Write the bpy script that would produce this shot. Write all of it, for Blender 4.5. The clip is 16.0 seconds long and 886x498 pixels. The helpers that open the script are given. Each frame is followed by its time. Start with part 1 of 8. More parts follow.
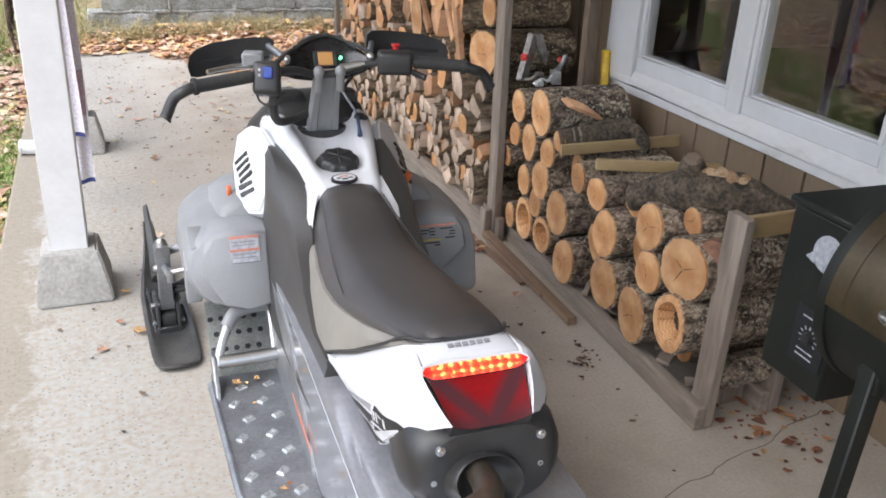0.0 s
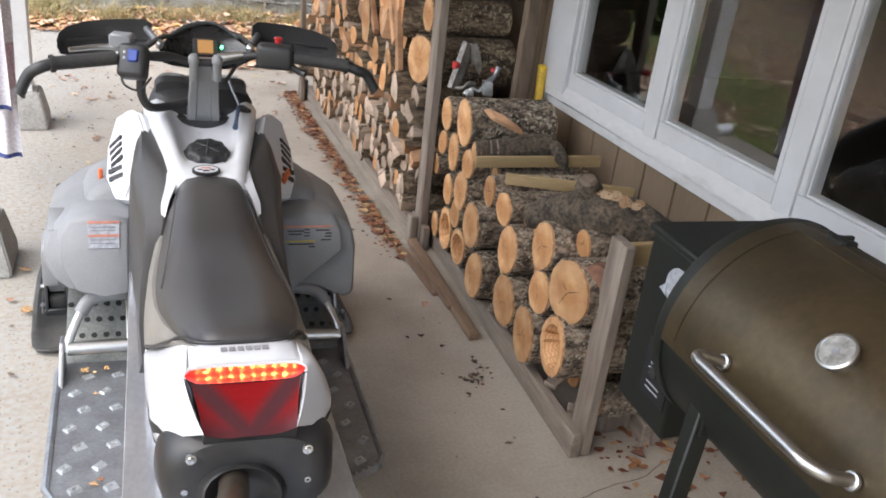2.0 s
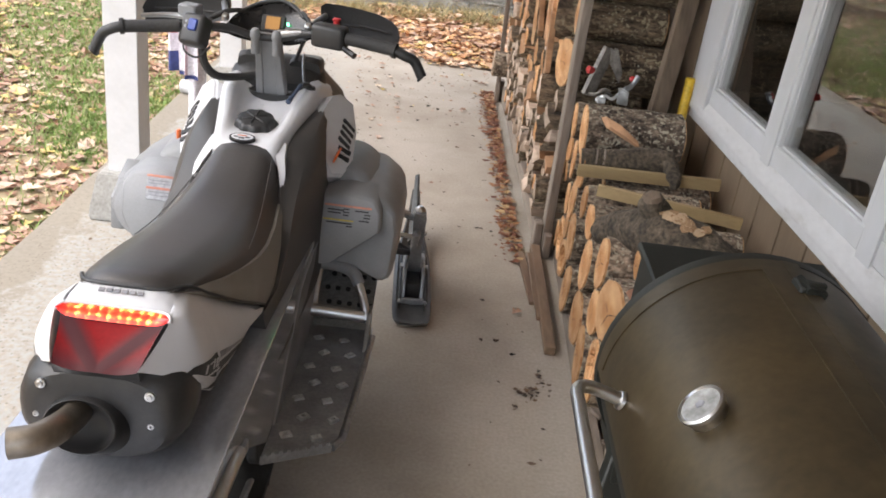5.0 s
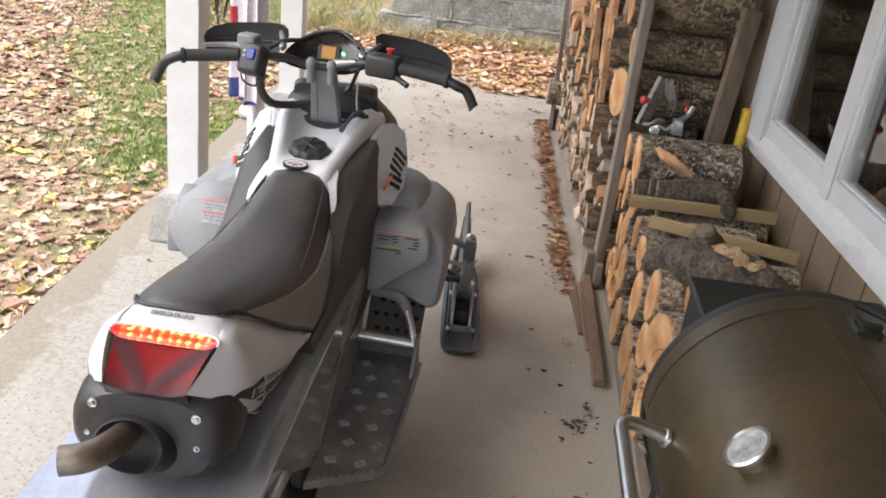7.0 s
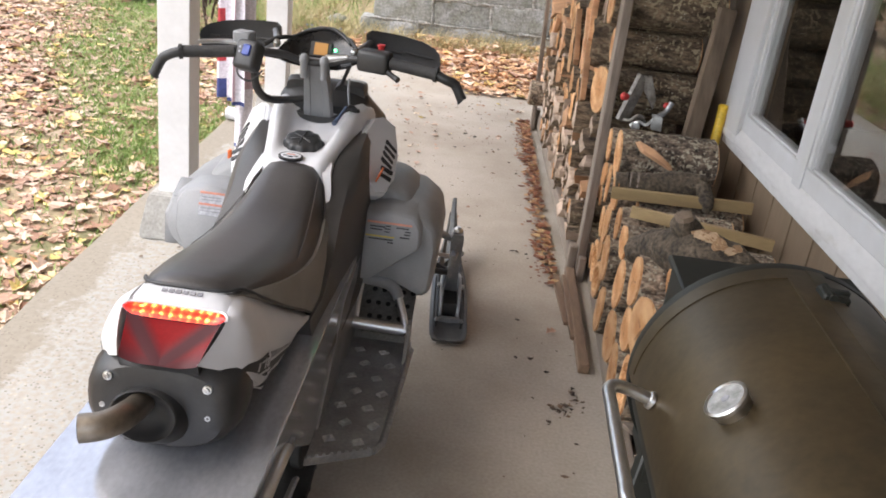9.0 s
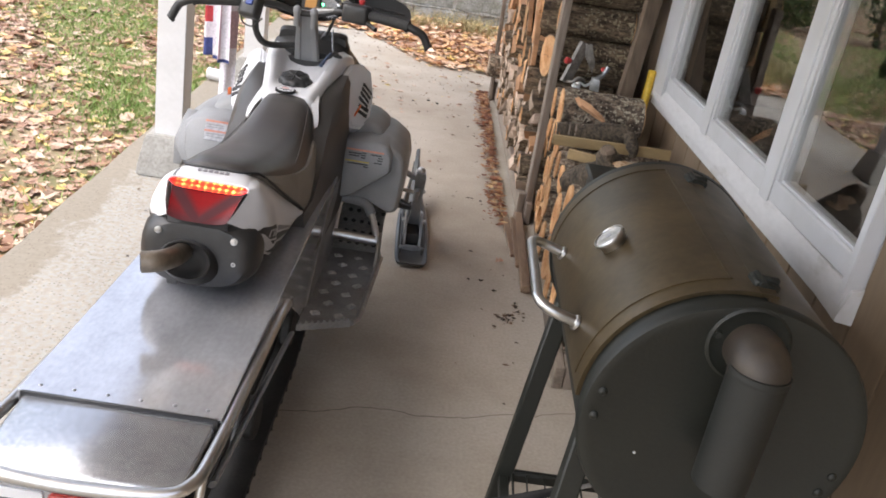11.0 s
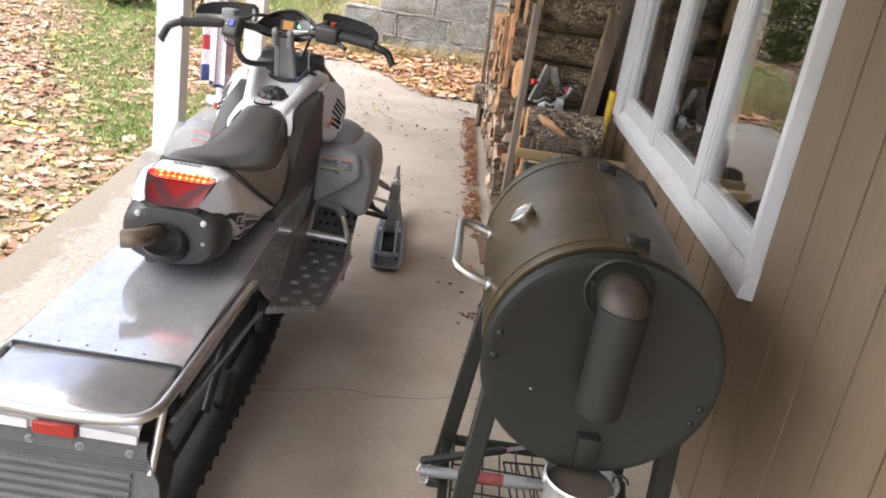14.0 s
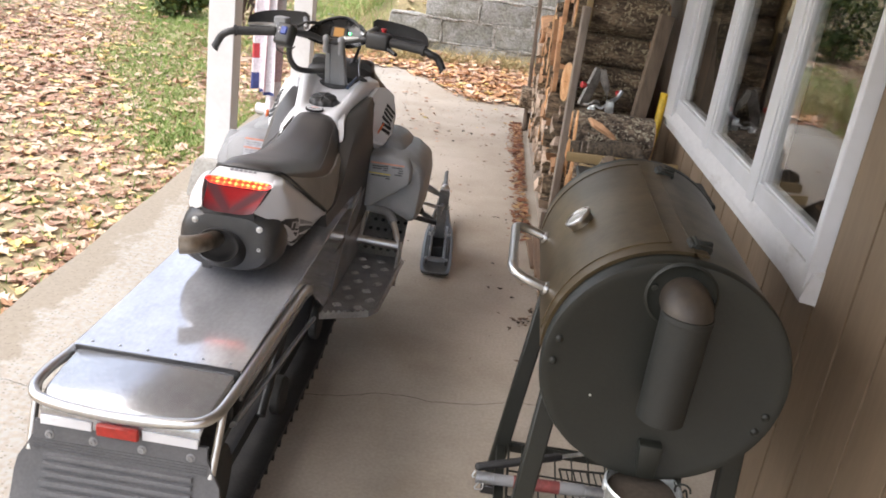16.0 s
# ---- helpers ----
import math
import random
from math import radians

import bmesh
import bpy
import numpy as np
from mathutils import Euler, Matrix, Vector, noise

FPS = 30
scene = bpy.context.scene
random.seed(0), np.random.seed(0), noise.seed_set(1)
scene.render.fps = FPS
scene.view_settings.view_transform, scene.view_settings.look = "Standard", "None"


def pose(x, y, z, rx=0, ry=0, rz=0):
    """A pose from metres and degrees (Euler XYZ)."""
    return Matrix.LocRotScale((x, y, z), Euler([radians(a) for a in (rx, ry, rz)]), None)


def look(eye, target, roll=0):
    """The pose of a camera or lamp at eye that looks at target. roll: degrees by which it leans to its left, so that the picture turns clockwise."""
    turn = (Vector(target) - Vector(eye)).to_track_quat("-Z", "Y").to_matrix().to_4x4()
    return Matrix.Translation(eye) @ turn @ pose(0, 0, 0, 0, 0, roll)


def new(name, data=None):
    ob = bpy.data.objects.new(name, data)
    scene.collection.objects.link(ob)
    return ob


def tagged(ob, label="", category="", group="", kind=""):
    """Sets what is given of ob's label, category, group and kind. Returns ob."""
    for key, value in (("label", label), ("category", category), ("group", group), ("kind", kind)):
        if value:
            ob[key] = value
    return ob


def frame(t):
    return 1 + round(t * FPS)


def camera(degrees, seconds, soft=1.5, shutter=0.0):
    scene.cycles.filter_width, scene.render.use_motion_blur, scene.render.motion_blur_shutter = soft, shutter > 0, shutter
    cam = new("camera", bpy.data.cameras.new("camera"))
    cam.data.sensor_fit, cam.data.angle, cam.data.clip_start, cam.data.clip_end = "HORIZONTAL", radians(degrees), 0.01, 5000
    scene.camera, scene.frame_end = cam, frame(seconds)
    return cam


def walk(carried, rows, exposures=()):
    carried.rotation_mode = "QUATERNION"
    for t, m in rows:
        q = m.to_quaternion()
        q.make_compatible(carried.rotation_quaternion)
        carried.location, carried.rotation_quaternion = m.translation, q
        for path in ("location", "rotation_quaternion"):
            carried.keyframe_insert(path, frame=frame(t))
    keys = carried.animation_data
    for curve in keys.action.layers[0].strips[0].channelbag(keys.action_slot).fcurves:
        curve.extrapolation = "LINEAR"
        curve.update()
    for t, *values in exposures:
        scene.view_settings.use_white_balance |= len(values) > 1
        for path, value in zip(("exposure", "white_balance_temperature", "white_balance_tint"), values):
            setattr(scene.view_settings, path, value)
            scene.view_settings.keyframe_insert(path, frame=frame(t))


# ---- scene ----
cam = camera(55.2, 16.0, soft=1.8)
METRES, EYE, TILT, LEAN, TURN = 2.8, 1.66, -1.0, 0.3, -20.2
ROWS = [
    (0.0, 0.0, 0.0, 0.0, 1.2, -23.4, -2.77),
    (0.5, 0.0013, -0.0031, 0.0014, 1.23, -23.33, -3.39),
    (1.0, 0.0023, -0.0102, -0.0014, 1.23, -23.28, -4.04),
    (1.5, 0.0405, -0.0031, 0.0046, 1.37, -23.22, -4.5),
    (2.0, 0.1313, 0.0265, 0.0024, 3.03, -23.09, -6.97),
    (2.5, 0.1711, 0.03, 0.0047, 4.54, -23.5, -8.16),
    (3.0, 0.1749, 0.013, 0.0063, 5.57, -23.92, -8.72),
    (3.5, 0.2189, 0.0335, 0.001, 8.09, -24.41, -8.36),
    (4.0, 0.3108, 0.0861, 0.0055, 18.61, -25.12, -8.9),
    (4.5, 0.3512, 0.0931, 0.0097, 21.23, -25.02, -8.1),
    (5.0, 0.3604, 0.0953, 0.0072, 22.68, -24.74, -7.52),
    (7.5, 0.3667, 0.0982, 0.0119, 26.65, -23.14, -7.08),
    (8.0, 0.3703, 0.1035, 0.0096, 26.49, -22.85, -6.89),
    (10.5, 0.4018, -0.0966, 0.0024, 22.62, -23.33, -8.82),
    (11.0, 0.4532, -0.1334, 0.0027, 22.99, -23.47, -9.48),
    (11.5, 0.4693, -0.1622, 0.0073, 23.05, -23.35, -9.3),
    (12.0, 0.466, -0.2115, 0.0036, 23.4, -23.25, -8.87),
    (12.5, 0.467, -0.2584, 0.0016, 23.4, -22.93, -8.51),
    (13.0, 0.4798, -0.275, 0.003, 23.38, -22.26, -8.57),
    (13.5, 0.5062, -0.2487, -0.0003, 23.35, -21.78, -8.77),
    (14.0, 0.5612, -0.2132, 0.0031, 23.68, -21.04, -9.24),
    (14.5, 0.5716, -0.2068, 0.0031, 23.81, -20.7, -9.22),
    (15.0, 0.5633, -0.2118, -0.0004, 24.65, -20.69, -8.62),
    (15.5, 0.5506, -0.2128, 0.0012, 25.52, -20.87, -8.49),
    (16.0, 0.5502, -0.2143, -0.0003, 26.36, -21.09, -7.95),
]
EXPOSURES = [(0.0, 1.48, 6380, 11), (0.7, 1.40, 6400, 11), (1.5, 1.42, 6430, 11), (2.0, 1.58, 6490, 11), (3.0, 1.66, 6600, 12), (4.0, 1.69, 6700, 12), (5.0, 1.60, 6800, 12), (7.5, 1.58, 6750, 12), (10.5, 1.71, 6750, 13), (11.0, 1.58, 6750, 13), (12.5, 1.56, 6750, 13), (13.5, 1.47, 6750, 13), (14.0, 1.83, 6850, 14), (14.5, 1.78, 6900, 14), (15.0, 1.72, 6900, 14), (16.0, 1.72, 6900, 14)]
walk(cam, [(t, pose(0, 0, EYE, TILT, LEAN, TURN) @ pose(METRES * x, METRES * y, METRES * z, 90 + pitch, roll, yaw)) for t, x, y, z, yaw, pitch, roll in ROWS], EXPOSURES)

from mathutils.bvhtree import BVHTree

# ---- world and light ----
world = bpy.data.worlds.new("sky")
scene.world = world
world.use_nodes = True
wn = world.node_tree.nodes
sky = wn.new("ShaderNodeTexSky")
sky.sky_type = "NISHITA"
sky.sun_disc = False
sky.sun_elevation, sky.sun_rotation = radians(55), radians(-114)
sky.air_density, sky.dust_density = 1.0, 1.5
veil = wn.new("ShaderNodeHueSaturation")  # thin overcast: a greyer sky
veil.inputs["Saturation"].default_value = 0.6
world.node_tree.links.new(sky.outputs[0], veil.inputs["Color"])
world.node_tree.links.new(veil.outputs[0], wn["Background"].inputs[0])
wn["Background"].inputs[1].default_value = 0.15
sun = new("sun", bpy.data.lights.new("sun", "SUN"))
sun.data.energy, sun.data.angle, sun.data.color = 1.5, radians(80), (1.0, 0.98, 0.95)
sun.matrix_basis = look((-4.9, -2.2, 7.9), (0, 0, 0))

# ---- frames of reference and mesh helpers ----
HOUSE = Matrix.Rotation(radians(2.4), 4, "Z")
GRILL = Matrix.Identity(4)
SLED = Matrix.Translation((0.498, 1.1, 0)) @ Matrix.Rotation(radians(0.5), 4, "Z") @ Matrix.Translation((-0.498, -1.1, 0))
BASE = {}


def thing(name, base, place, label, category, group="", kind=""):
    ob = new(name)
    ob.empty_display_size = 0.05
    ob.matrix_basis = place @ Matrix.Translation(base)
    BASE[ob] = Vector(base)
    return tagged(ob, label, category, group, kind)


def mesh_from(name, bm, mat, base, smooth):
    bmesh.ops.translate(bm, verts=bm.verts, vec=-base)
    bmesh.ops.recalc_face_normals(bm, faces=bm.faces)
    me = bpy.data.meshes.new(name)
    bm.to_mesh(me)
    bm.free()
    me.materials.append(mat)
    if smooth:
        me.polygons.foreach_set("use_smooth", [True] * len(me.polygons))
        me.set_sharp_from_angle(angle=radians(smooth))
    return me


def part(name, bm, mat, parent, label="", smooth=38):
    ob = new(name, mesh_from(name, bm, mat, BASE[parent], smooth))
    ob.parent = parent
    BASE[ob] = BASE[parent]
    return tagged(ob, label)


def solo(name, bm, mat, base, place, label="", category="", group="", kind="", smooth=38):
    base = Vector(base)
    ob = new(name, mesh_from(name, bm, mat, base, smooth))
    ob.matrix_basis = place @ Matrix.Translation(base)
    BASE[ob] = base
    return tagged(ob, label, category, group, kind)


def join(*bms):
    out = bms[0]
    for b in bms[1:]:
        me = bpy.data.meshes.new("tmp")
        b.to_mesh(me)
        b.free()
        out.from_mesh(me)
        bpy.data.meshes.remove(me)
    return out


def turned(bm, m):
    bmesh.ops.transform(bm, matrix=m, verts=bm.verts)
    return bm


def box(x0, x1, y0, y1, z0, z1, bevel=0.0, seg=1):
    bm = bmesh.new()
    bmesh.ops.create_cube(bm, size=1)
    for v in bm.verts:
        v.co = Vector(((x0 + x1) / 2 + v.co.x * (x1 - x0), (y0 + y1) / 2 + v.co.y * (y1 - y0), (z0 + z1) / 2 + v.co.z * (z1 - z0)))
    if bevel:
        bmesh.ops.bevel(bm, geom=bm.edges[:], offset=bevel, segments=seg, affect="EDGES", profile=0.5)
    return bm


def loft(rings, caps=True, closed=True):
    bm = bmesh.new()
    vs = [[bm.verts.new(p) for p in ring] for ring in rings]
    n = len(vs[0])
    for a, b in zip(vs, vs[1:]):
        for i in range(n if closed else n - 1):
            j = (i + 1) % n
            bm.faces.new((a[i], a[j], b[j], b[i]))
    if caps and closed:
        bm.faces.new(vs[0])
        bm.faces.new(vs[-1])
    return bm


def smooth_path(points, steps=6):
    pts = [Vector(p) for p in points]
    if len(pts) < 3:
        return pts
    ext = [2 * pts[0] - pts[1]] + pts + [2 * pts[-1] - pts[-2]]
    out = []
    for a, b, c, d in zip(ext, ext[1:], ext[2:], ext[3:]):
        for k in range(steps):
            t = k / steps
            out.append(0.5 * (2 * b + (c - a) * t + (2 * a - 5 * b + 4 * c - d) * t * t + (3 * b - a - 3 * c + d) * t ** 3))
    return out + [pts[-1]]


def tube(points, r, seg=10, curved=True, flat=1.0):
    pts = smooth_path(points) if curved else [Vector(p) for p in points]
    radii = r if isinstance(r, (list, tuple)) else None
    rings = []
    up = None
    for i, p in enumerate(pts):
        d = (pts[min(i + 1, len(pts) - 1)] - pts[max(i - 1, 0)]).normalized()
        if up is None:
            up = d.orthogonal().normalized()
        up = (up - d * up.dot(d)).normalized()
        side = d.cross(up)
        rad = float(np.interp(i / (len(pts) - 1), np.linspace(0, 1, len(radii)), radii)) if radii else r
        rings.append([p + rad * (math.cos(a) * up + flat * math.sin(a) * side) for a in (2 * math.pi * k / seg for k in range(seg))])
    return loft(rings)


def rod(p0, p1, r0, r1=None, seg=14):
    return tube([p0, p1], [r0, r0 if r1 is None else r1], seg, curved=False)


def disc(center, axis, profile, seg=28):
    """Lathe: profile rows of (distance along axis, radius)."""
    a = Vector(axis).normalized()
    u = a.orthogonal().normalized()
    w = a.cross(u)
    c = Vector(center)
    return loft([[c + a * h + r * (math.cos(t) * u + math.sin(t) * w) for t in (2 * math.pi * k / seg for k in range(seg))] for h, r in profile])


def prism(poly, axis, lo, hi, bevel=0.0):
    """poly in the two other axes, in order; pushed along axis from lo to hi."""
    def at(p, v):
        return {"x": (v, p[0], p[1]), "y": (p[0], v, p[1]), "z": (p[0], p[1], v)}[axis]
    bm = loft([[at(p, lo) for p in poly], [at(p, hi) for p in poly]])
    if bevel:
        bmesh.ops.recalc_face_normals(bm, faces=bm.faces)
        bmesh.ops.bevel(bm, geom=bm.edges[:], offset=bevel, segments=2, affect="EDGES", profile=0.5)
    return bm


def beam(p0, p1, w, h, bevel=0.003, up=(0, 0, 1)):
    p0, p1 = Vector(p0), Vector(p1)
    d = p1 - p0
    z = d.normalized()
    y = Vector(up) - z * z.dot(Vector(up))
    y = y.normalized() if y.length > 1e-4 else z.orthogonal().normalized()
    x = y.cross(z)
    m = Matrix((x, y, z)).transposed().to_4x4()
    m.translation = p0
    return turned(box(-w / 2, w / 2, -h / 2, h / 2, 0, d.length, bevel), m)


def oval(y, x, z, rx, rz, power=2.5, seg=20, lean=0.0):
    """A rounded ring across the y axis; lean shifts y with height."""
    ring = []
    for k in range(seg):
        a = 2 * math.pi * k / seg
        cx, sz = math.cos(a), math.sin(a)
        px = math.copysign(abs(cx) ** (2 / power), cx) * rx
        pz = math.copysign(abs(sz) ** (2 / power), sz) * rz
        ring.append((x + px, y + lean * pz, z + pz))
    return ring


def jitter(bm, amount, scale=6.0, seed=0):
    for v in bm.verts:
        n = noise.noise_vector(v.co * scale + Vector((seed * 7.3, seed * 1.7, seed * 3.1)))
        v.co += n * amount
    return bm


# ---- materials ----
def material(name, colour, rough=0.6, metal=0.0, second=None, scale=8.0, fine=90.0, bump=0.15, mix=0.5, per=0.0, coat=0.0, stretch=(1, 1, 1), spread=(0.35, 0.65), rough_vary=0.08, bump_dist=0.004):
    m = bpy.data.materials.new(name)
    m.use_nodes = True
    nt = m.node_tree
    n, l = nt.nodes, nt.links
    p = n["Principled BSDF"]
    p.inputs["Metallic"].default_value = metal
    p.inputs["Coat Weight"].default_value = coat
    p.inputs["Coat Roughness"].default_value = 0.12
    tc = n.new("ShaderNodeTexCoord")
    mp = n.new("ShaderNodeMapping")
    mp.inputs["Scale"].default_value = stretch
    l.new(tc.outputs["Object"], mp.inputs[0])
    big = n.new("ShaderNodeTexNoise")
    big.inputs["Scale"].default_value = scale
    big.inputs["Detail"].default_value = 6
    big.inputs["Roughness"].default_value = 0.6
    small = n.new("ShaderNodeTexNoise")
    small.inputs["Scale"].default_value = fine
    small.inputs["Detail"].default_value = 4
    l.new(mp.outputs[0], big.inputs["Vector"])
    l.new(mp.outputs[0], small.inputs["Vector"])
    ramp = n.new("ShaderNodeMapRange")
    ramp.inputs[1].default_value, ramp.inputs[2].default_value = spread
    l.new(big.outputs[0], ramp.inputs[0])
    cm = n.new("ShaderNodeMix")
    cm.data_type = "RGBA"
    cm.inputs[6].default_value = (*colour, 1)
    cm.inputs[7].default_value = (*(second or [c * 0.7 for c in colour]), 1)
    l.new(ramp.outputs[0], cm.inputs[0])
    hs = n.new("ShaderNodeHueSaturation")
    l.new(cm.outputs[2], hs.inputs["Color"])
    val = n.new("ShaderNodeMapRange")
    val.inputs[1].default_value, val.inputs[2].default_value = 0.25, 0.75
    val.inputs[3].default_value, val.inputs[4].default_value = 1 - 0.5 * mix, 1 + 0.5 * mix
    l.new(small.outputs[0], val.inputs[0])
    out = val.outputs[0]
    if per:
        info = n.new("ShaderNodeObjectInfo")
        pr = n.new("ShaderNodeMapRange")
        pr.inputs[3].default_value, pr.inputs[4].default_value = 1 - per, 1 + per
        l.new(info.outputs["Random"], pr.inputs[0])
        mu = n.new("ShaderNodeMath")
        mu.operation = "MULTIPLY"
        l.new(out, mu.inputs[0])
        l.new(pr.outputs[0], mu.inputs[1])
        out = mu.outputs[0]
    l.new(out, hs.inputs["Value"])
    l.new(hs.outputs[0], p.inputs["Base Color"])
    rr = n.new("ShaderNodeMapRange")
    rr.inputs[3].default_value, rr.inputs[4].default_value = max(0.03, rough - rough_vary), min(1, rough + rough_vary)
    l.new(big.outputs[0], rr.inputs[0])
    l.new(rr.outputs[0], p.inputs["Roughness"])
    if bump:
        b = n.new("ShaderNodeBump")
        b.inputs["Strength"].default_value = bump
        b.inputs["Distance"].default_value = bump_dist
        l.new(small.outputs[0], b.inputs["Height"])
        l.new(b.outputs[0], p.inputs["Normal"])
    return m


def glow(name, colour, strength, base=(0.4, 0.01, 0.01)):
    m = bpy.data.materials.new(name)
    m.use_nodes = True
    p = m.node_tree.nodes["Principled BSDF"]
    p.inputs["Base Color"].default_value = (*base, 1)
    p.inputs["Roughness"].default_value = 0.15
    p.inputs["Emission Color"].default_value = (*colour, 1)
    p.inputs["Emission Strength"].default_value = strength
    return m


def island_colours(name, stops, rough=0.7, bump_scale=60.0):
    m = bpy.data.materials.new(name)
    m.use_nodes = True
    n, l = m.node_tree.nodes, m.node_tree.links
    p = n["Principled BSDF"]
    p.inputs["Roughness"].default_value = rough
    g = n.new("ShaderNodeNewGeometry")
    r = n.new("ShaderNodeValToRGB")
    r.color_ramp.interpolation = "LINEAR"
    while len(r.color_ramp.elements) < len(stops):
        r.color_ramp.elements.new(0.5)
    for e, (pos, col) in zip(r.color_ramp.elements, stops):
        e.position, e.color = pos, (*col, 1)
    l.new(g.outputs["Random Per Island"], r.inputs[0])
    t = n.new("ShaderNodeTexNoise")
    t.inputs["Scale"].default_value = bump_scale
    tc = n.new("ShaderNodeTexCoord")
    l.new(tc.outputs["Object"], t.inputs["Vector"])
    v = n.new("ShaderNodeMapRange")
    v.inputs[3].default_value, v.inputs[4].default_value = 0.7, 1.3
    l.new(t.outputs[0], v.inputs[0])
    hs = n.new("ShaderNodeHueSaturation")
    l.new(r.outputs[0], hs.inputs["Color"])
    l.new(v.outputs[0], hs.inputs["Value"])
    l.new(hs.outputs[0], p.inputs["Base Color"])
    return m


CONCRETE = material("concrete", (0.46, 0.413, 0.350), 0.85, second=(0.35, 0.30, 0.24), scale=1.6, fine=85, bump=0.12, mix=0.22)
BLOCK = material("concrete_block", (0.34, 0.345, 0.345), 0.9, second=(0.20, 0.205, 0.175), scale=6, fine=45, bump=0.8, mix=0.8, per=0.15, bump_dist=0.01)
MORTAR = material("mortar", (0.37, 0.365, 0.35), 0.95, second=(0.19, 0.185, 0.165), scale=16, fine=50, bump=1.0, mix=0.9, bump_dist=0.015)
PIER = material("pier_concrete", (0.40, 0.39, 0.365), 0.9, second=(0.32, 0.31, 0.285), scale=9, fine=70, bump=0.6, mix=0.45)
SOIL = material("soil", (0.38, 0.27, 0.18), 0.95, second=(0.19, 0.19, 0.085), scale=1.2, fine=30, bump=0.6, mix=0.6)
WHITE_PAINT = material("white_paint", (0.73, 0.73, 0.735), 0.5, second=(0.67, 0.67, 0.67), scale=6, fine=50, bump=0.08, mix=0.06)
TRIM_WHITE = material("window_vinyl", (0.60, 0.605, 0.62), 0.4, second=(0.545, 0.547, 0.55), scale=5, fine=40, bump=0.05, mix=0.06)
SILL_WHITE = material("weathered_sill_paint", (0.58, 0.575, 0.57), 0.6, second=(0.36, 0.34, 0.30), scale=9, fine=60, bump=0.2, mix=0.10, spread=(0.56, 0.78), stretch=(1, 0.4, 1))
SIDING = material("taupe_siding", (0.208, 0.151, 0.098), 0.7, second=(0.168, 0.120, 0.076), scale=3, fine=60, bump=0.15, mix=0.15, stretch=(1, 1, 0.15))
GREY_WOOD = material("weathered_lumber", (0.30, 0.245, 0.200), 0.85, second=(0.14, 0.108, 0.085), scale=7, fine=60, bump=0.5, mix=0.5, stretch=(1, 1, 0.12), per=0.12)
GREY_WOOD_Y = material("weathered_lumber_long", (0.31, 0.255, 0.205), 0.85, second=(0.17, 0.135, 0.108), scale=7, fine=60, bump=0.5, mix=0.5, stretch=(1, 0.12, 1), per=0.12)
DARK_PLANK = material("dark_plank", (0.185, 0.135, 0.095), 0.85, second=(0.11, 0.08, 0.057), scale=7, fine=60, bump=0.4, mix=0.4, stretch=(1, 1, 0.15))
BROWN_WOOD = material("brown_lumber", (0.25, 0.17, 0.11), 0.8, second=(0.16, 0.10, 0.065), scale=7, fine=60, bump=0.4, mix=0.4, stretch=(1, 0.15, 1))
STICK_WOOD = material("pale_lumber", (0.40, 0.29, 0.15), 0.75, second=(0.30, 0.21, 0.10), scale=7, fine=60, bump=0.3, mix=0.3, stretch=(0.15, 1, 1), per=0.1)
BROWN_BARK = material("brown_bark", (0.24, 0.175, 0.115), 0.95, second=(0.055, 0.038, 0.026), scale=22, fine=90, bump=1.0, mix=1.8, per=0.15, stretch=(0.35, 1, 1), bump_dist=0.02)
WET_BARK = material("dark_mossy_bark", (0.115, 0.088, 0.060), 0.9, second=(0.040, 0.031, 0.022), scale=16, fine=80, bump=0.9, mix=1.6, bump_dist=0.01)
BARK = material("bark", (0.27, 0.205, 0.15), 0.95, second=(0.075, 0.054, 0.040), scale=26, fine=95, bump=1.0, mix=1.9, per=0.2, stretch=(0.6, 1, 1), bump_dist=0.014, spread=(0.40, 0.60))


def add_lichen(m, colour, patch_scale, fleck_scale):
    """Pale crusts in drifting patches over a rough surface."""
    n, l = m.node_tree.nodes, m.node_tree.links
    p = n["Principled BSDF"]
    src = p.inputs["Base Color"].links[0].from_socket
    tc = n.new("ShaderNodeTexCoord")
    fleck, patch = n.new("ShaderNodeTexNoise"), n.new("ShaderNodeTexNoise")
    fleck.inputs["Scale"].default_value, fleck.inputs["Detail"].default_value = fleck_scale, 3
    patch.inputs["Scale"].default_value, patch.inputs["Detail"].default_value = patch_scale, 3
    l.new(tc.outputs["Object"], fleck.inputs["Vector"])
    l.new(tc.outputs["Object"], patch.inputs["Vector"])
    a, b, mul = n.new("ShaderNodeMapRange"), n.new("ShaderNodeMapRange"), n.new("ShaderNodeMath")
    a.inputs[1].default_value, a.inputs[2].default_value = 0.54, 0.585
    b.inputs[1].default_value, b.inputs[2].default_value = 0.38, 0.58
    mul.operation = "MULTIPLY"
    l.new(fleck.outputs[0], a.inputs[0])
    l.new(patch.outputs[0], b.inputs[0])
    l.new(a.outputs[0], mul.inputs[0])
    l.new(b.outputs[0], mul.inputs[1])
    mx = n.new("ShaderNodeMix")
    mx.data_type = "RGBA"
    mx.inputs[7].default_value = (*colour, 1)
    l.new(mul.outputs[0], mx.inputs[0])
    l.new(src, mx.inputs[6])
    l.new(mx.outputs[2], p.inputs["Base Color"])


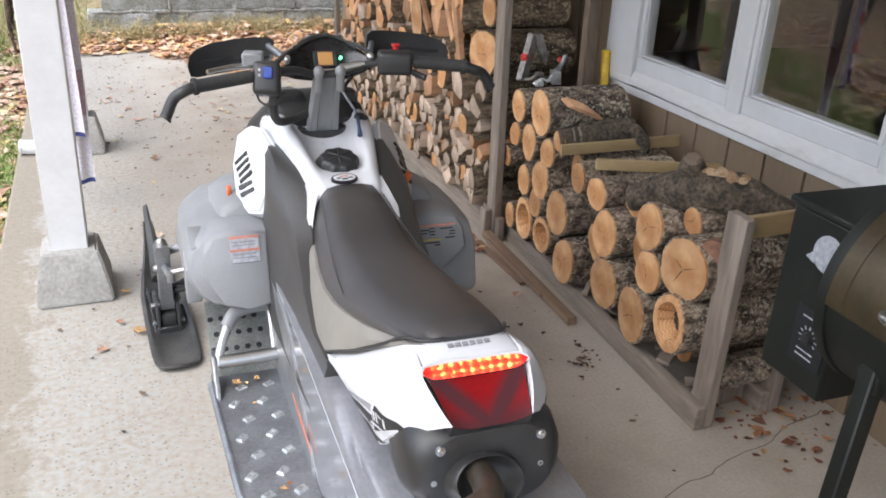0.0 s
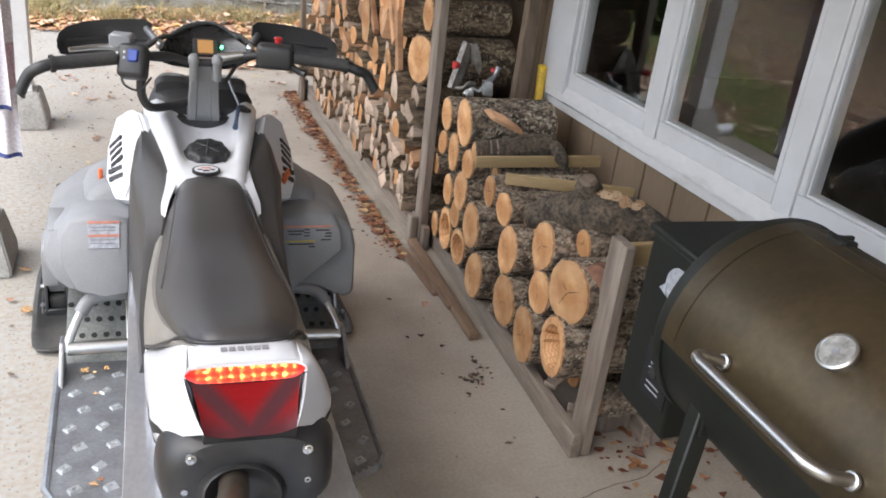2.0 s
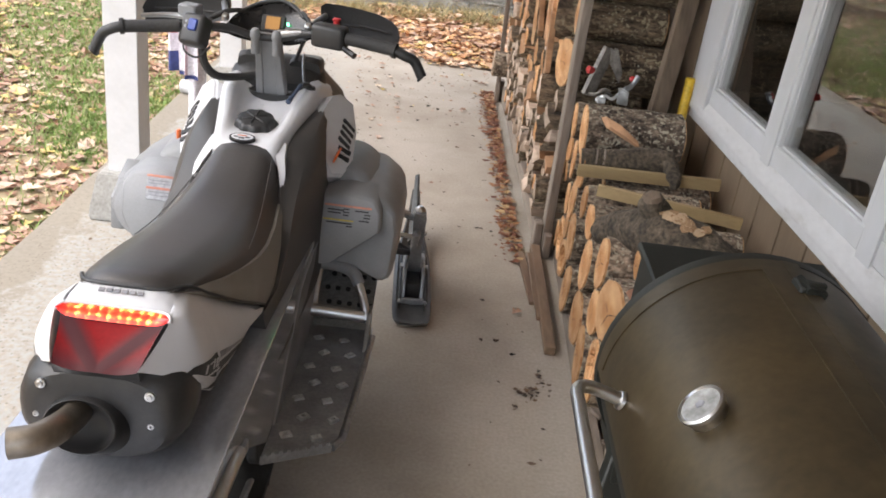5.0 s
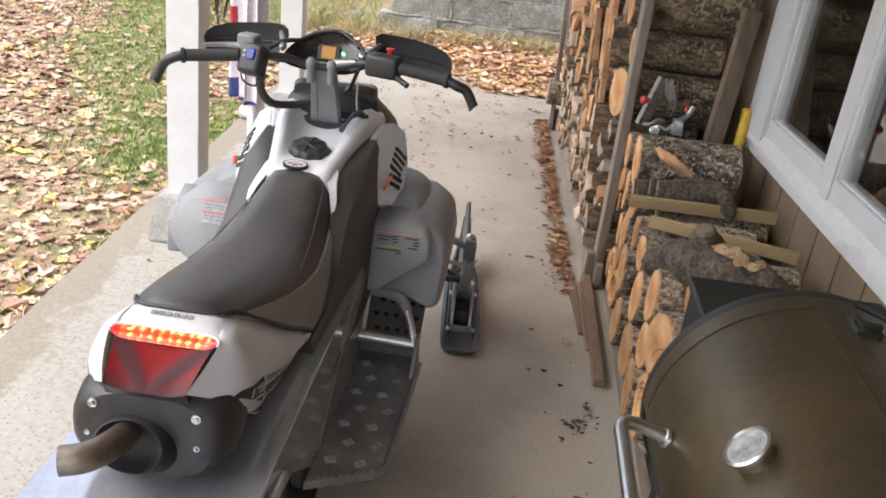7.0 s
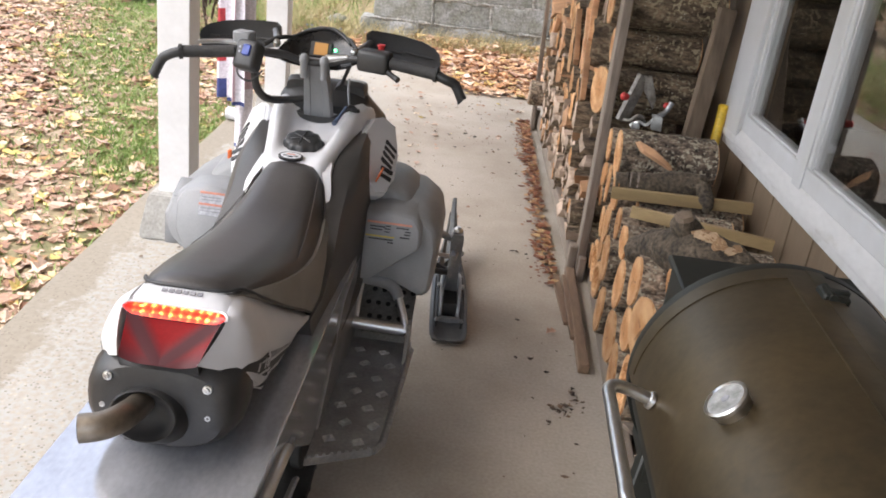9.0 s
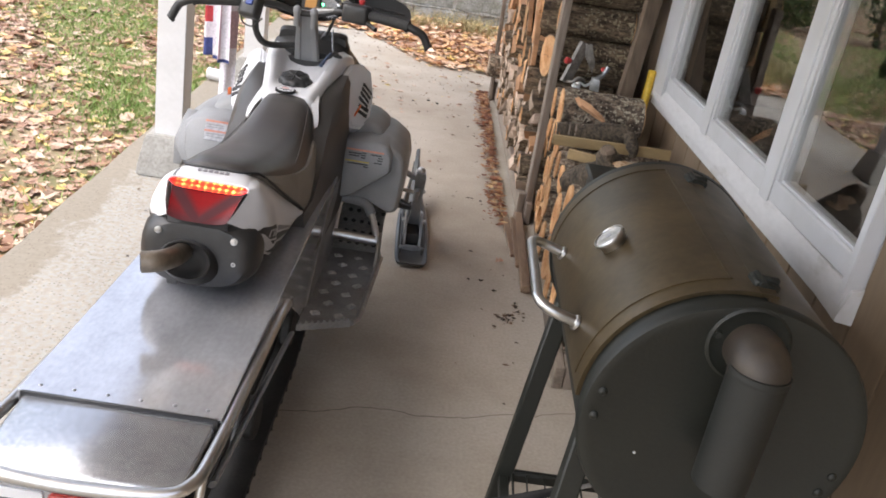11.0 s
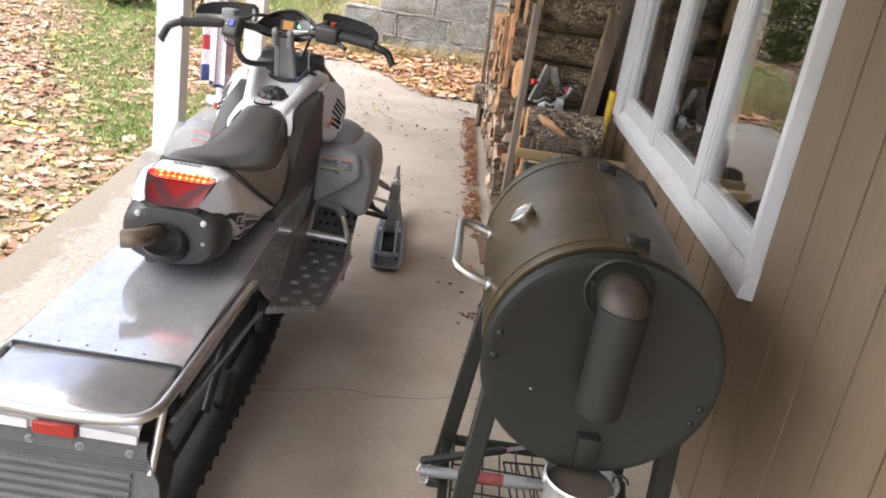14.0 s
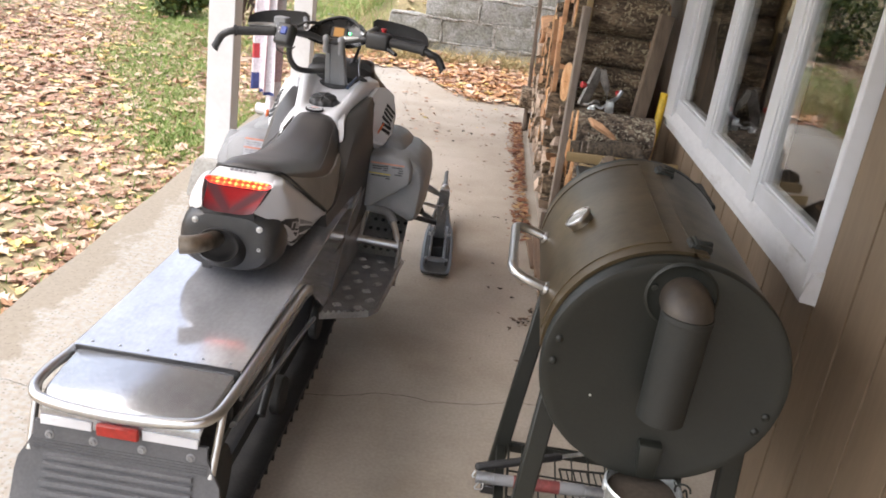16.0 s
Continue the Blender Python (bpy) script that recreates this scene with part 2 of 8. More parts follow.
add_lichen(BARK, (0.46, 0.41, 0.31), 9, 70)
add_lichen(BROWN_BARK, (0.36, 0.30, 0.20), 7, 55)
LICHEN = material("pale_lichen", (0.50, 0.47, 0.38), 0.95, second=(0.36, 0.33, 0.25), scale=40, bump=0.4)
WHITE_PLASTIC = material("white_plastic", (0.66, 0.665, 0.685), 0.30, second=(0.61, 0.615, 0.635), scale=4, fine=40, bump=0.02, mix=0.04, coat=0.3)
BLACK_PLASTIC = material("black_plastic", (0.021, 0.021, 0.022), 0.42, second=(0.033, 0.033, 0.033), scale=6, fine=180, bump=0.15, mix=0.3)
POD_BLACK = material("glossy_pod_plastic", (0.012, 0.012, 0.013), 0.22, second=(0.020, 0.020, 0.020), scale=8, fine=150, bump=0.05, mix=0.3)
COVER_BLACK = material("dusty_black_cover", (0.020, 0.020, 0.021), 0.40, second=(0.034, 0.033, 0.032), scale=14, fine=180, bump=0.05, mix=0.2)
SATIN_BLACK = material("black_side_plastic", (0.042, 0.040, 0.039), 0.42, second=(0.055, 0.052, 0.050), scale=5, fine=200, bump=0.12, mix=0.2)
GREY_PLASTIC = material("grey_plastic", (0.25, 0.255, 0.265), 0.5, second=(0.21, 0.215, 0.22), scale=5, fine=220, bump=0.12, mix=0.12)
SEAT_VINYL = material("black_vinyl", (0.045, 0.041, 0.040), 0.40, second=(0.060, 0.055, 0.053), scale=6, fine=260, bump=0.10, mix=0.3)
SEAT_GREY = material("grey_vinyl", (0.24, 0.225, 0.20), 0.55, second=(0.20, 0.19, 0.17), scale=6, fine=260, bump=0.2, mix=0.1)
ALUMINIUM = material("scuffed_aluminium", (0.60, 0.61, 0.64), 0.12, 0.66, second=(0.50, 0.51, 0.54), scale=9, fine=60, bump=0, mix=0.22, rough_vary=0.07, stretch=(1.6, 0.8, 1))
PLATE_ALU = material("matt_plate", (0.30, 0.31, 0.295), 0.42, 0.45, second=(0.23, 0.24, 0.225), scale=14, fine=120, bump=0.1)
LID_ALU = material("scratched_lid", (0.46, 0.475, 0.50), 0.24, 0.75, second=(0.36, 0.37, 0.395), scale=10, fine=140, bump=0.015, mix=0.3, rough_vary=0.07)
DARK_ALU = material("dull_aluminium", (0.36, 0.37, 0.385), 0.40, 0.75, second=(0.26, 0.265, 0.275), scale=12, fine=120, bump=0.12, mix=0.3)
CHROME = material("polished_tube", (0.60, 0.60, 0.60), 0.32, 1.0, second=(0.55, 0.54, 0.52), scale=20, fine=120, bump=0.02, mix=0.1)
STEEL_PIPE = material("heat_tinted_steel", (0.34, 0.30, 0.25), 0.45, 1.0, second=(0.22, 0.18, 0.14), scale=12, fine=90, bump=0.1, mix=0.2)
SKI_PLASTIC = material("dusty_ski_plastic", (0.038, 0.038, 0.038), 0.32, second=(0.085, 0.082, 0.075), scale=9, fine=120, bump=0.08, mix=0.45)
RUBBER = material("black_rubber", (0.025, 0.025, 0.026), 0.75, second=(0.045, 0.044, 0.042), scale=8, fine=120, bump=0.3, mix=0.4)
FLAP_RUBBER = material("flap_rubber", (0.075, 0.077, 0.082), 0.6, second=(0.10, 0.10, 0.105), scale=7, fine=140, bump=0.2, mix=0.25)
RED_REFLECTOR = material("red_reflector", (0.42, 0.03, 0.02), 0.3, scale=60, fine=300, bump=0.3, mix=0.2)


def smoked_lens():
    """Dark red plastic, smoked along two lines that meet low in the middle."""
    m = material("red_lens", (0.26, 0.009, 0.011), 0.34, second=(0.20, 0.007, 0.009), scale=8, fine=150, bump=0.03, mix=0.2)
    m.node_tree.nodes["Principled BSDF"].inputs["Specular IOR Level"].default_value = 0.16
    n, l = m.node_tree.nodes, m.node_tree.links
    p = n["Principled BSDF"]
    src = p.inputs["Base Color"].links[0].from_socket
    tc, sep = n.new("ShaderNodeTexCoord"), n.new("ShaderNodeSeparateXYZ")
    l.new(tc.outputs["Object"], sep.inputs[0])

    def step(value, a, b, lo=0.0, hi=1.0):
        k = n.new("ShaderNodeMapRange")
        for i, v in enumerate((a, b, lo, hi)):
            k.inputs[i + 1].default_value = v
        l.new(value, k.inputs[0])
        return k.outputs[0]

    def calc(op, a, b=None):
        k = n.new("ShaderNodeMath")
        k.operation = op
        l.new(a, k.inputs[0])
        if b is not None:
            l.new(b, k.inputs[1])
        return k.outputs[0]
    line = step(sep.outputs[1], -0.722, -0.630, 0.000, 0.090)
    off = calc("ABSOLUTE", calc("SUBTRACT", calc("ABSOLUTE", sep.outputs[0]), line))
    band = step(off, 0.036, 0.010, 0.0, 0.92)
    low = step(sep.outputs[1], -0.672, -0.716, 0.0, 0.85)
    smoke = n.new("ShaderNodeMix")
    smoke.data_type = "RGBA"
    smoke.inputs[7].default_value = (0.058, 0.024, 0.028, 1)
    l.new(calc("MAXIMUM", band, low), smoke.inputs[0])
    l.new(src, smoke.inputs[6])
    l.new(smoke.outputs[2], p.inputs["Base Color"])
    return m


RED_LENS = smoked_lens()
RED_DARK = material("smoked_red_lens", (0.085, 0.016, 0.017), 0.22, scale=8, fine=150, bump=0.05, mix=0.2, coat=0.4)


def diode_bar():
    """A lit red bar with two rows of brighter amber diodes behind the lens."""
    m = bpy.data.materials.new("lit_light_bar")
    m.use_nodes = True
    n, l = m.node_tree.nodes, m.node_tree.links
    p = n["Principled BSDF"]
    p.inputs["Base Color"].default_value = (0.40, 0.01, 0.01, 1)
    p.inputs["Roughness"].default_value = 0.15
    tc, sep, ns = n.new("ShaderNodeTexCoord"), n.new("ShaderNodeSeparateXYZ"), n.new("ShaderNodeTexNoise")
    l.new(tc.outputs["Object"], sep.inputs[0])
    l.new(tc.outputs["Object"], ns.inputs["Vector"])
    ns.inputs["Scale"].default_value = 95
    ns.inputs["Detail"].default_value = 4

    def math_node(op, a, b=None):
        k = n.new("ShaderNodeMath")
        k.operation = op
        for i, v in enumerate((a, b)):
            if isinstance(v, (int, float)):
                k.inputs[i].default_value = v
            elif v is not None:
                l.new(v, k.inputs[i])
        return k.outputs[0]
    across = math_node("ABSOLUTE", math_node("COSINE", math_node("MULTIPLY", math_node("ADD", sep.outputs[0], math_node("MULTIPLY", ns.outputs[0], 0.014)), math.pi / 0.0180)))
    down = math_node("ABSOLUTE", math_node("COSINE", math_node("MULTIPLY", math_node("ADD", math_node("MULTIPLY", ns.outputs[0], 0.006), math_node("ADD", sep.outputs[2], -0.8635)), math.pi / 0.0092)))
    spot = math_node("MULTIPLY", math_node("ADD", math_node("MULTIPLY", math_node("POWER", across, 4.0), 0.62), 0.38), math_node("ADD", math_node("MULTIPLY", math_node("POWER", down, 3.0), 0.62), 0.38))
    spot = math_node("MULTIPLY", spot, math_node("ADD", math_node("MULTIPLY", ns.outputs[0], 2.6), -0.45))
    fade = n.new("ShaderNodeMapRange")
    fade.inputs[1].default_value, fade.inputs[2].default_value = 0.094, 0.070
    l.new(math_node("ABSOLUTE", sep.outputs[0]), fade.inputs[0])
    spot = math_node("MULTIPLY", spot, fade.outputs[0])
    ramp = n.new("ShaderNodeValToRGB")
    e = ramp.color_ramp.elements
    e[0].color, e[1].color = (0.75, 0.016, 0.012, 1), (1.0, 0.30, 0.065, 1)
    e[1].position = 0.75
    mid = e.new(0.35)
    mid.color = (1.0, 0.075, 0.022, 1)
    l.new(spot, ramp.inputs[0])
    l.new(ramp.outputs[0], p.inputs["Emission Color"])
    l.new(math_node("ADD", math_node("MULTIPLY", spot, 2.3), 0.55), p.inputs["Emission Strength"])
    return m


LIGHT_BAR = diode_bar()
BLUE = material("blue_plastic", (0.03, 0.07, 0.35), 0.4, bump=0)
BLUE_GREY = material("blue_grey_plastic", (0.07, 0.10, 0.17), 0.4, bump=0)
RED = material("red_plastic", (0.55, 0.03, 0.03), 0.4, bump=0)
DULL_RED = material("dusty_red_plastic", (0.24, 0.055, 0.050), 0.6, second=(0.15, 0.04, 0.036), scale=30, bump=0.1)
LABEL_RED = material("faded_label_red", (0.60, 0.24, 0.17), 0.5, scale=40, bump=0, mix=0.1)
DIAL_GREY = material("dull_dial", (0.42, 0.415, 0.39), 0.25, second=(0.18, 0.175, 0.16), scale=30, bump=0.05)
TOOL_STEEL = material("worn_tool_steel", (0.27, 0.25, 0.225), 0.45, 0.4, second=(0.14, 0.125, 0.11), scale=25, fine=110, bump=0.3)
OLD_STEEL = material("old_steel", (0.16, 0.155, 0.15), 0.5, 0.4, second=(0.08, 0.075, 0.07), scale=30, fine=120, bump=0.2, mix=0.4)
ORANGE = material("orange_sticker", (0.75, 0.16, 0.04), 0.5, scale=40, bump=0, mix=0.1)
LCD = glow("amber_display", (1.0, 0.45, 0.12), 0.07, (0.35, 0.2, 0.08))
RED_LAMP = glow("red_lamp", (1.0, 0.05, 0.05), 1.6, (0.3, 0.02, 0.02))
GREEN_LAMP = glow("green_lamp", (0.1, 1.0, 0.4), 3.0, (0.05, 0.3, 0.1))
INK = material("black_ink", (0.02, 0.02, 0.022), 0.5, bump=0)
GREY_INK = material("grey_ink", (0.28, 0.28, 0.30), 0.5, bump=0)
LABEL_GREY = material("label_paper", (0.40, 0.41, 0.44), 0.5, second=(0.3, 0.31, 0.34), scale=60, bump=0)
YELLOW_INK = material("yellow_ink", (0.55, 0.42, 0.10), 0.5, bump=0)
DRUM_PAINT = material("baked_drum_paint", (0.105, 0.076, 0.040), 0.38, 0.55, second=(0.070, 0.053, 0.031), scale=4.2, fine=60, bump=0.06, mix=0.25, rough_vary=0.10, spread=(0.42, 0.60))
DRUM_BLACK = material("black_drum_paint", (0.0070, 0.0085, 0.0064), 0.55, second=(0.012, 0.0135, 0.0098), scale=5, fine=140, bump=0.12, mix=0.3)
ELBOW_BROWN = material("rusty_brown_paint", (0.046, 0.034, 0.023), 0.55, second=(0.022, 0.018, 0.014), scale=12, fine=90, bump=0.15, mix=0.3)
PIPE_BLACK = material("dull_black_pipe", (0.0085, 0.0100, 0.0085), 0.60, second=(0.013, 0.014, 0.012), scale=7, fine=140, bump=0.12, mix=0.3)
GALV = material("galvanised_steel", (0.72, 0.74, 0.74), 0.40, 0.8, second=(0.48, 0.50, 0.50), scale=28, fine=120, bump=0.1, mix=0.25)
YELLOW = material("yellow_fibreglass", (0.70, 0.45, 0.03), 0.45, bump=0.05)
# near-black stands in for the lack of light indoors
ROOM_SHADE = material("room_shade", (0.05, 0.047, 0.042), 0.9, scale=2, bump=0)
CEILING_MAT = material("porch_ceiling", (0.62, 0.61, 0.60), 0.8, scale=3, bump=0.1)
CRACK_MAT = material("crack_dirt", (0.07, 0.055, 0.04), 0.95, bump=0)
STONE = material("fieldstone", (0.30, 0.29, 0.26), 0.9, second=(0.2, 0.2, 0.17), scale=5, bump=0.5)
FLAG_RED = material("flag_red", (0.50, 0.05, 0.06), 0.8, bump=0.1)
FLAG_WHITE = material("flag_white", (0.74, 0.72, 0.76), 0.8, second=(0.66, 0.62, 0.68), scale=5, bump=0.1)
FLAG_PINK = material("flag_faded_stripe", (0.58, 0.42, 0.45), 0.8, second=(0.50, 0.36, 0.42), scale=5, bump=0.1)
FLAG_BLUE = material("flag_blue", (0.05, 0.07, 0.22), 0.8, bump=0.1)
FOLIAGE = island_colours("shrub_leaves", [(0, (0.03, 0.06, 0.015)), (0.5, (0.06, 0.10, 0.025)), (0.8, (0.10, 0.14, 0.03)), (1, (0.20, 0.16, 0.03))])
GRASS = island_colours("grass_blades", [(0, (0.12, 0.21, 0.045)), (0.5, (0.20, 0.31, 0.075)), (0.85, (0.29, 0.37, 0.12)), (1, (0.42, 0.36, 0.20))])
DRY_GRASS = island_colours("dry_grass", [(0, (0.20, 0.18, 0.08)), (0.5, (0.38, 0.32, 0.16)), (1, (0.52, 0.44, 0.24))])
LEAF_MIX = island_colours("fallen_leaves", [(0, (0.213, 0.112, 0.067)), (0.2, (0.31, 0.17, 0.105)), (0.42, (0.48, 0.3, 0.215)), (0.66, (0.542, 0.387, 0.301)), (0.86, (0.602, 0.482, 0.353)), (1, (0.636, 0.49, 0.146))])
SPECK = island_colours("dark_husks", [(0, (0.03, 0.024, 0.018)), (0.6, (0.08, 0.055, 0.04)), (1, (0.20, 0.13, 0.08))])
SPECK_TAN = island_colours("oak_leaf", [(0, (0.20, 0.11, 0.05)), (0.5, (0.34, 0.20, 0.09)), (1, (0.52, 0.33, 0.12))])
LEAF_RED = island_colours("russet_leaves", [(0, (0.10, 0.035, 0.02)), (0.4, (0.22, 0.075, 0.035)), (0.75, (0.34, 0.17, 0.08)), (1, (0.50, 0.34, 0.17))])
LEAF_BRIGHT = island_colours("bright_leaves", [(0, (0.26, 0.12, 0.06)), (0.25, (0.50, 0.26, 0.13)), (0.5, (0.68, 0.40, 0.20)), (0.75, (0.76, 0.52, 0.36)), (0.9, (0.78, 0.60, 0.48)), (1, (0.76, 0.56, 0.16))])
LEAF_GOLD = island_colours("golden_leaves", [(0, (0.20, 0.10, 0.05)), (0.3, (0.38, 0.21, 0.11)), (0.65, (0.60, 0.37, 0.16)), (0.9, (0.68, 0.50, 0.28)), (1, (0.70, 0.50, 0.14))])


def cut_wood(name, dark, light, ring_scale=55.0):
    """End grain: rings round each log's own axis (object x), with cracks."""
    m = bpy.data.materials.new(name)
    m.use_nodes = True
    n, l = m.node_tree.nodes, m.node_tree.links
    p = n["Principled BSDF"]
    p.inputs["Roughness"].default_value = 0.8
    tc = n.new("ShaderNodeTexCoord")
    wv = n.new("ShaderNodeTexWave")
    wv.wave_type, wv.rings_direction = "RINGS", "X"
    wv.inputs["Scale"].default_value = ring_scale
    wv.inputs["Distortion"].default_value = 2.5
    wv.inputs["Detail"].default_value = 2
    wv.inputs["Detail Scale"].default_value = 0.6
    l.new(tc.outputs["Object"], wv.inputs["Vector"])
    ns = n.new("ShaderNodeTexNoise")
    ns.inputs["Scale"].default_value = 14
    ns.inputs["Detail"].default_value = 6
    l.new(tc.outputs["Object"], ns.inputs["Vector"])
    mx = n.new("ShaderNodeMix")
    mx.data_type = "RGBA"
    sep, size, wob = n.new("ShaderNodeSeparateXYZ"), n.new("ShaderNodeCombineXYZ"), n.new("ShaderNodeVectorMath")
    l.new(tc.outputs["Object"], sep.inputs[0])
    l.new(sep.outputs[1], size.inputs[1])
    l.new(sep.outputs[2], size.inputs[2])
    wob.operation = "LENGTH"
    l.new(size.outputs[0], wob.inputs[0])
    edge, zone = n.new("ShaderNodeMath"), n.new("ShaderNodeMapRange")
    edge.operation = "MULTIPLY_ADD"
    edge.inputs[1].default_value = 0.075
    l.new(ns.outputs[0], edge.inputs[0])
    l.new(wob.outputs["Value"], edge.inputs[2])
    zone.inputs[1].default_value, zone.inputs[2].default_value = 0.072, 0.100
    l.new(edge.outputs[0], zone.inputs[0])
    pale = n.new("ShaderNodeMix")
    pale.data_type = "RGBA"
    pale.inputs[6].default_value = (light[0] * 0.84, light[1] * 0.73, light[2] * 0.60, 1)
    pale.inputs[7].default_value = (light[0] * 1.06, light[1] * 1.12, light[2] * 1.18, 1)
    l.new(zone.outputs[0], pale.inputs[0])
    mx.inputs[6].default_value = (*dark, 1)
    l.new(pale.outputs[2], mx.inputs[7])
    ad = n.new("ShaderNodeMath")
    ad.operation = "MULTIPLY_ADD"
    ad.inputs[1].default_value, ad.inputs[2].default_value = 0.25, 0.0
    l.new(wv.outputs["Fac"], ad.inputs[0])
    ad2 = n.new("ShaderNodeMath")
    ad2.operation = "ADD"
    l.new(ad.outputs[0], ad2.inputs[0])
    l.new(ns.outputs[0], ad2.inputs[1])
    mr = n.new("ShaderNodeMapRange")
    mr.inputs[1].default_value, mr.inputs[2].default_value = 0.35, 0.9
    l.new(ad2.outputs[0], mr.inputs[0])
    l.new(mr.outputs[0], mx.inputs[0])
    info = n.new("ShaderNodeObjectInfo")
    pr = n.new("ShaderNodeMapRange")
    pr.inputs[3].default_value, pr.inputs[4].default_value = 0.75, 1.2
    l.new(info.outputs["Random"], pr.inputs[0])
    hs = n.new("ShaderNodeHueSaturation")
    l.new(mx.outputs[2], hs.inputs["Color"])
    l.new(pr.outputs[0], hs.inputs["Value"])
    l.new(hs.outputs[0], p.inputs["Base Color"])
    b = n.new("ShaderNodeBump")
    b.inputs["Strength"].default_value, b.inputs["Distance"].default_value = 0.3, 0.004
    l.new(wv.outputs["Fac"], b.inputs["Height"])
    l.new(b.outputs[0], p.inputs["Normal"])
    return m


END_GRAIN = cut_wood("sawn_end", (0.40, 0.175, 0.065), (0.71, 0.42, 0.205), 70.0)
SPLIT_FACE = material("split_face", (0.56, 0.325, 0.18), 0.85, second=(0.34, 0.185, 0.10), scale=9, fine=70, bump=0.5, mix=0.4, per=0.3, stretch=(0.2, 1, 1))
SPLIT_OLD = material("old_split_face", (0.56, 0.43, 0.335), 0.9, second=(0.30, 0.225, 0.165), scale=9, fine=70, bump=0.5, mix=0.5, per=0.3, stretch=(0.2, 1, 1))


def glass_material():
    m = bpy.data.materials.new("window_glass")
    m.use_nodes = True
    p = m.node_tree.nodes["Principled BSDF"]
    p.inputs["Base Color"].default_value = (0.93, 0.95, 0.94, 1)
    p.inputs["Roughness"].default_value = 0.010
    p.inputs["IOR"].default_value = 1.65
    p.inputs["Transmission Weight"].default_value = 1.0
    return m


GLASS = glass_material()

# ---- setting: ground, slab, house ----
SLAB_X0, WALL_X, SLAB_END = -0.52, 2.22, 8.25


def ground_height(x, y):
    """House frame. The lawn lies a hand's width under the slab; a bank rises behind the block wall."""
    z = -0.07 + 0.03 * noise.noise(Vector((x * 0.5, y * 0.5, 0)))
    if x > SLAB_X0 - 0.02 and y < SLAB_END:
        z = -0.12
    if y > SLAB_END - 0.2 and x > -2.2:
        z += min(1, (y - SLAB_END + 0.2) / 0.6) * 0.10
    bank = max(0.0, min(1.0, (y - 8.95) / 0.5)) * max(0.0, min(1.0, (x + 0.7) / 0.8))
    z += bank * (0.62 + 0.10 * max(0, y - 8.9)) if y < 16 else bank * (1.35)
    if x < -8:
        z += 0.05 * (-8 - x) * 0.6
    return z


def make_ground():
    xs = np.concatenate([np.linspace(-400, -30, 8), np.linspace(-20, -3, 30), np.linspace(-2.8, 6, 45), np.linspace(8, 30, 8), np.linspace(60, 400, 5)])
    ys = np.concatenate([np.linspace(-400, -30, 8), np.linspace(-18, -2, 14), np.linspace(-1.5, 12, 68), np.linspace(12.5, 30, 24), np.linspace(60, 500, 7)])
    verts = [(x, y, ground_height(x, y)) for y in ys for x in xs]
    w = len(xs)
    faces = [(j * w + i, j * w + i + 1, (j + 1) * w + i + 1, (j + 1) * w + i) for j in range(len(ys) - 1) for i in range(w - 1)]
    me = bpy.data.meshes.new("ground")
    me.from_pydata(verts, [], faces)
    me.polygons.foreach_set("use_smooth", [True] * len(me.polygons))
    me.materials.append(SOIL)
    ob = new("ground", me)
    ob.matrix_basis = HOUSE
    tagged(ob, "brown earth lawn thinly grown with grass", "ground", kind="structure")


make_ground()


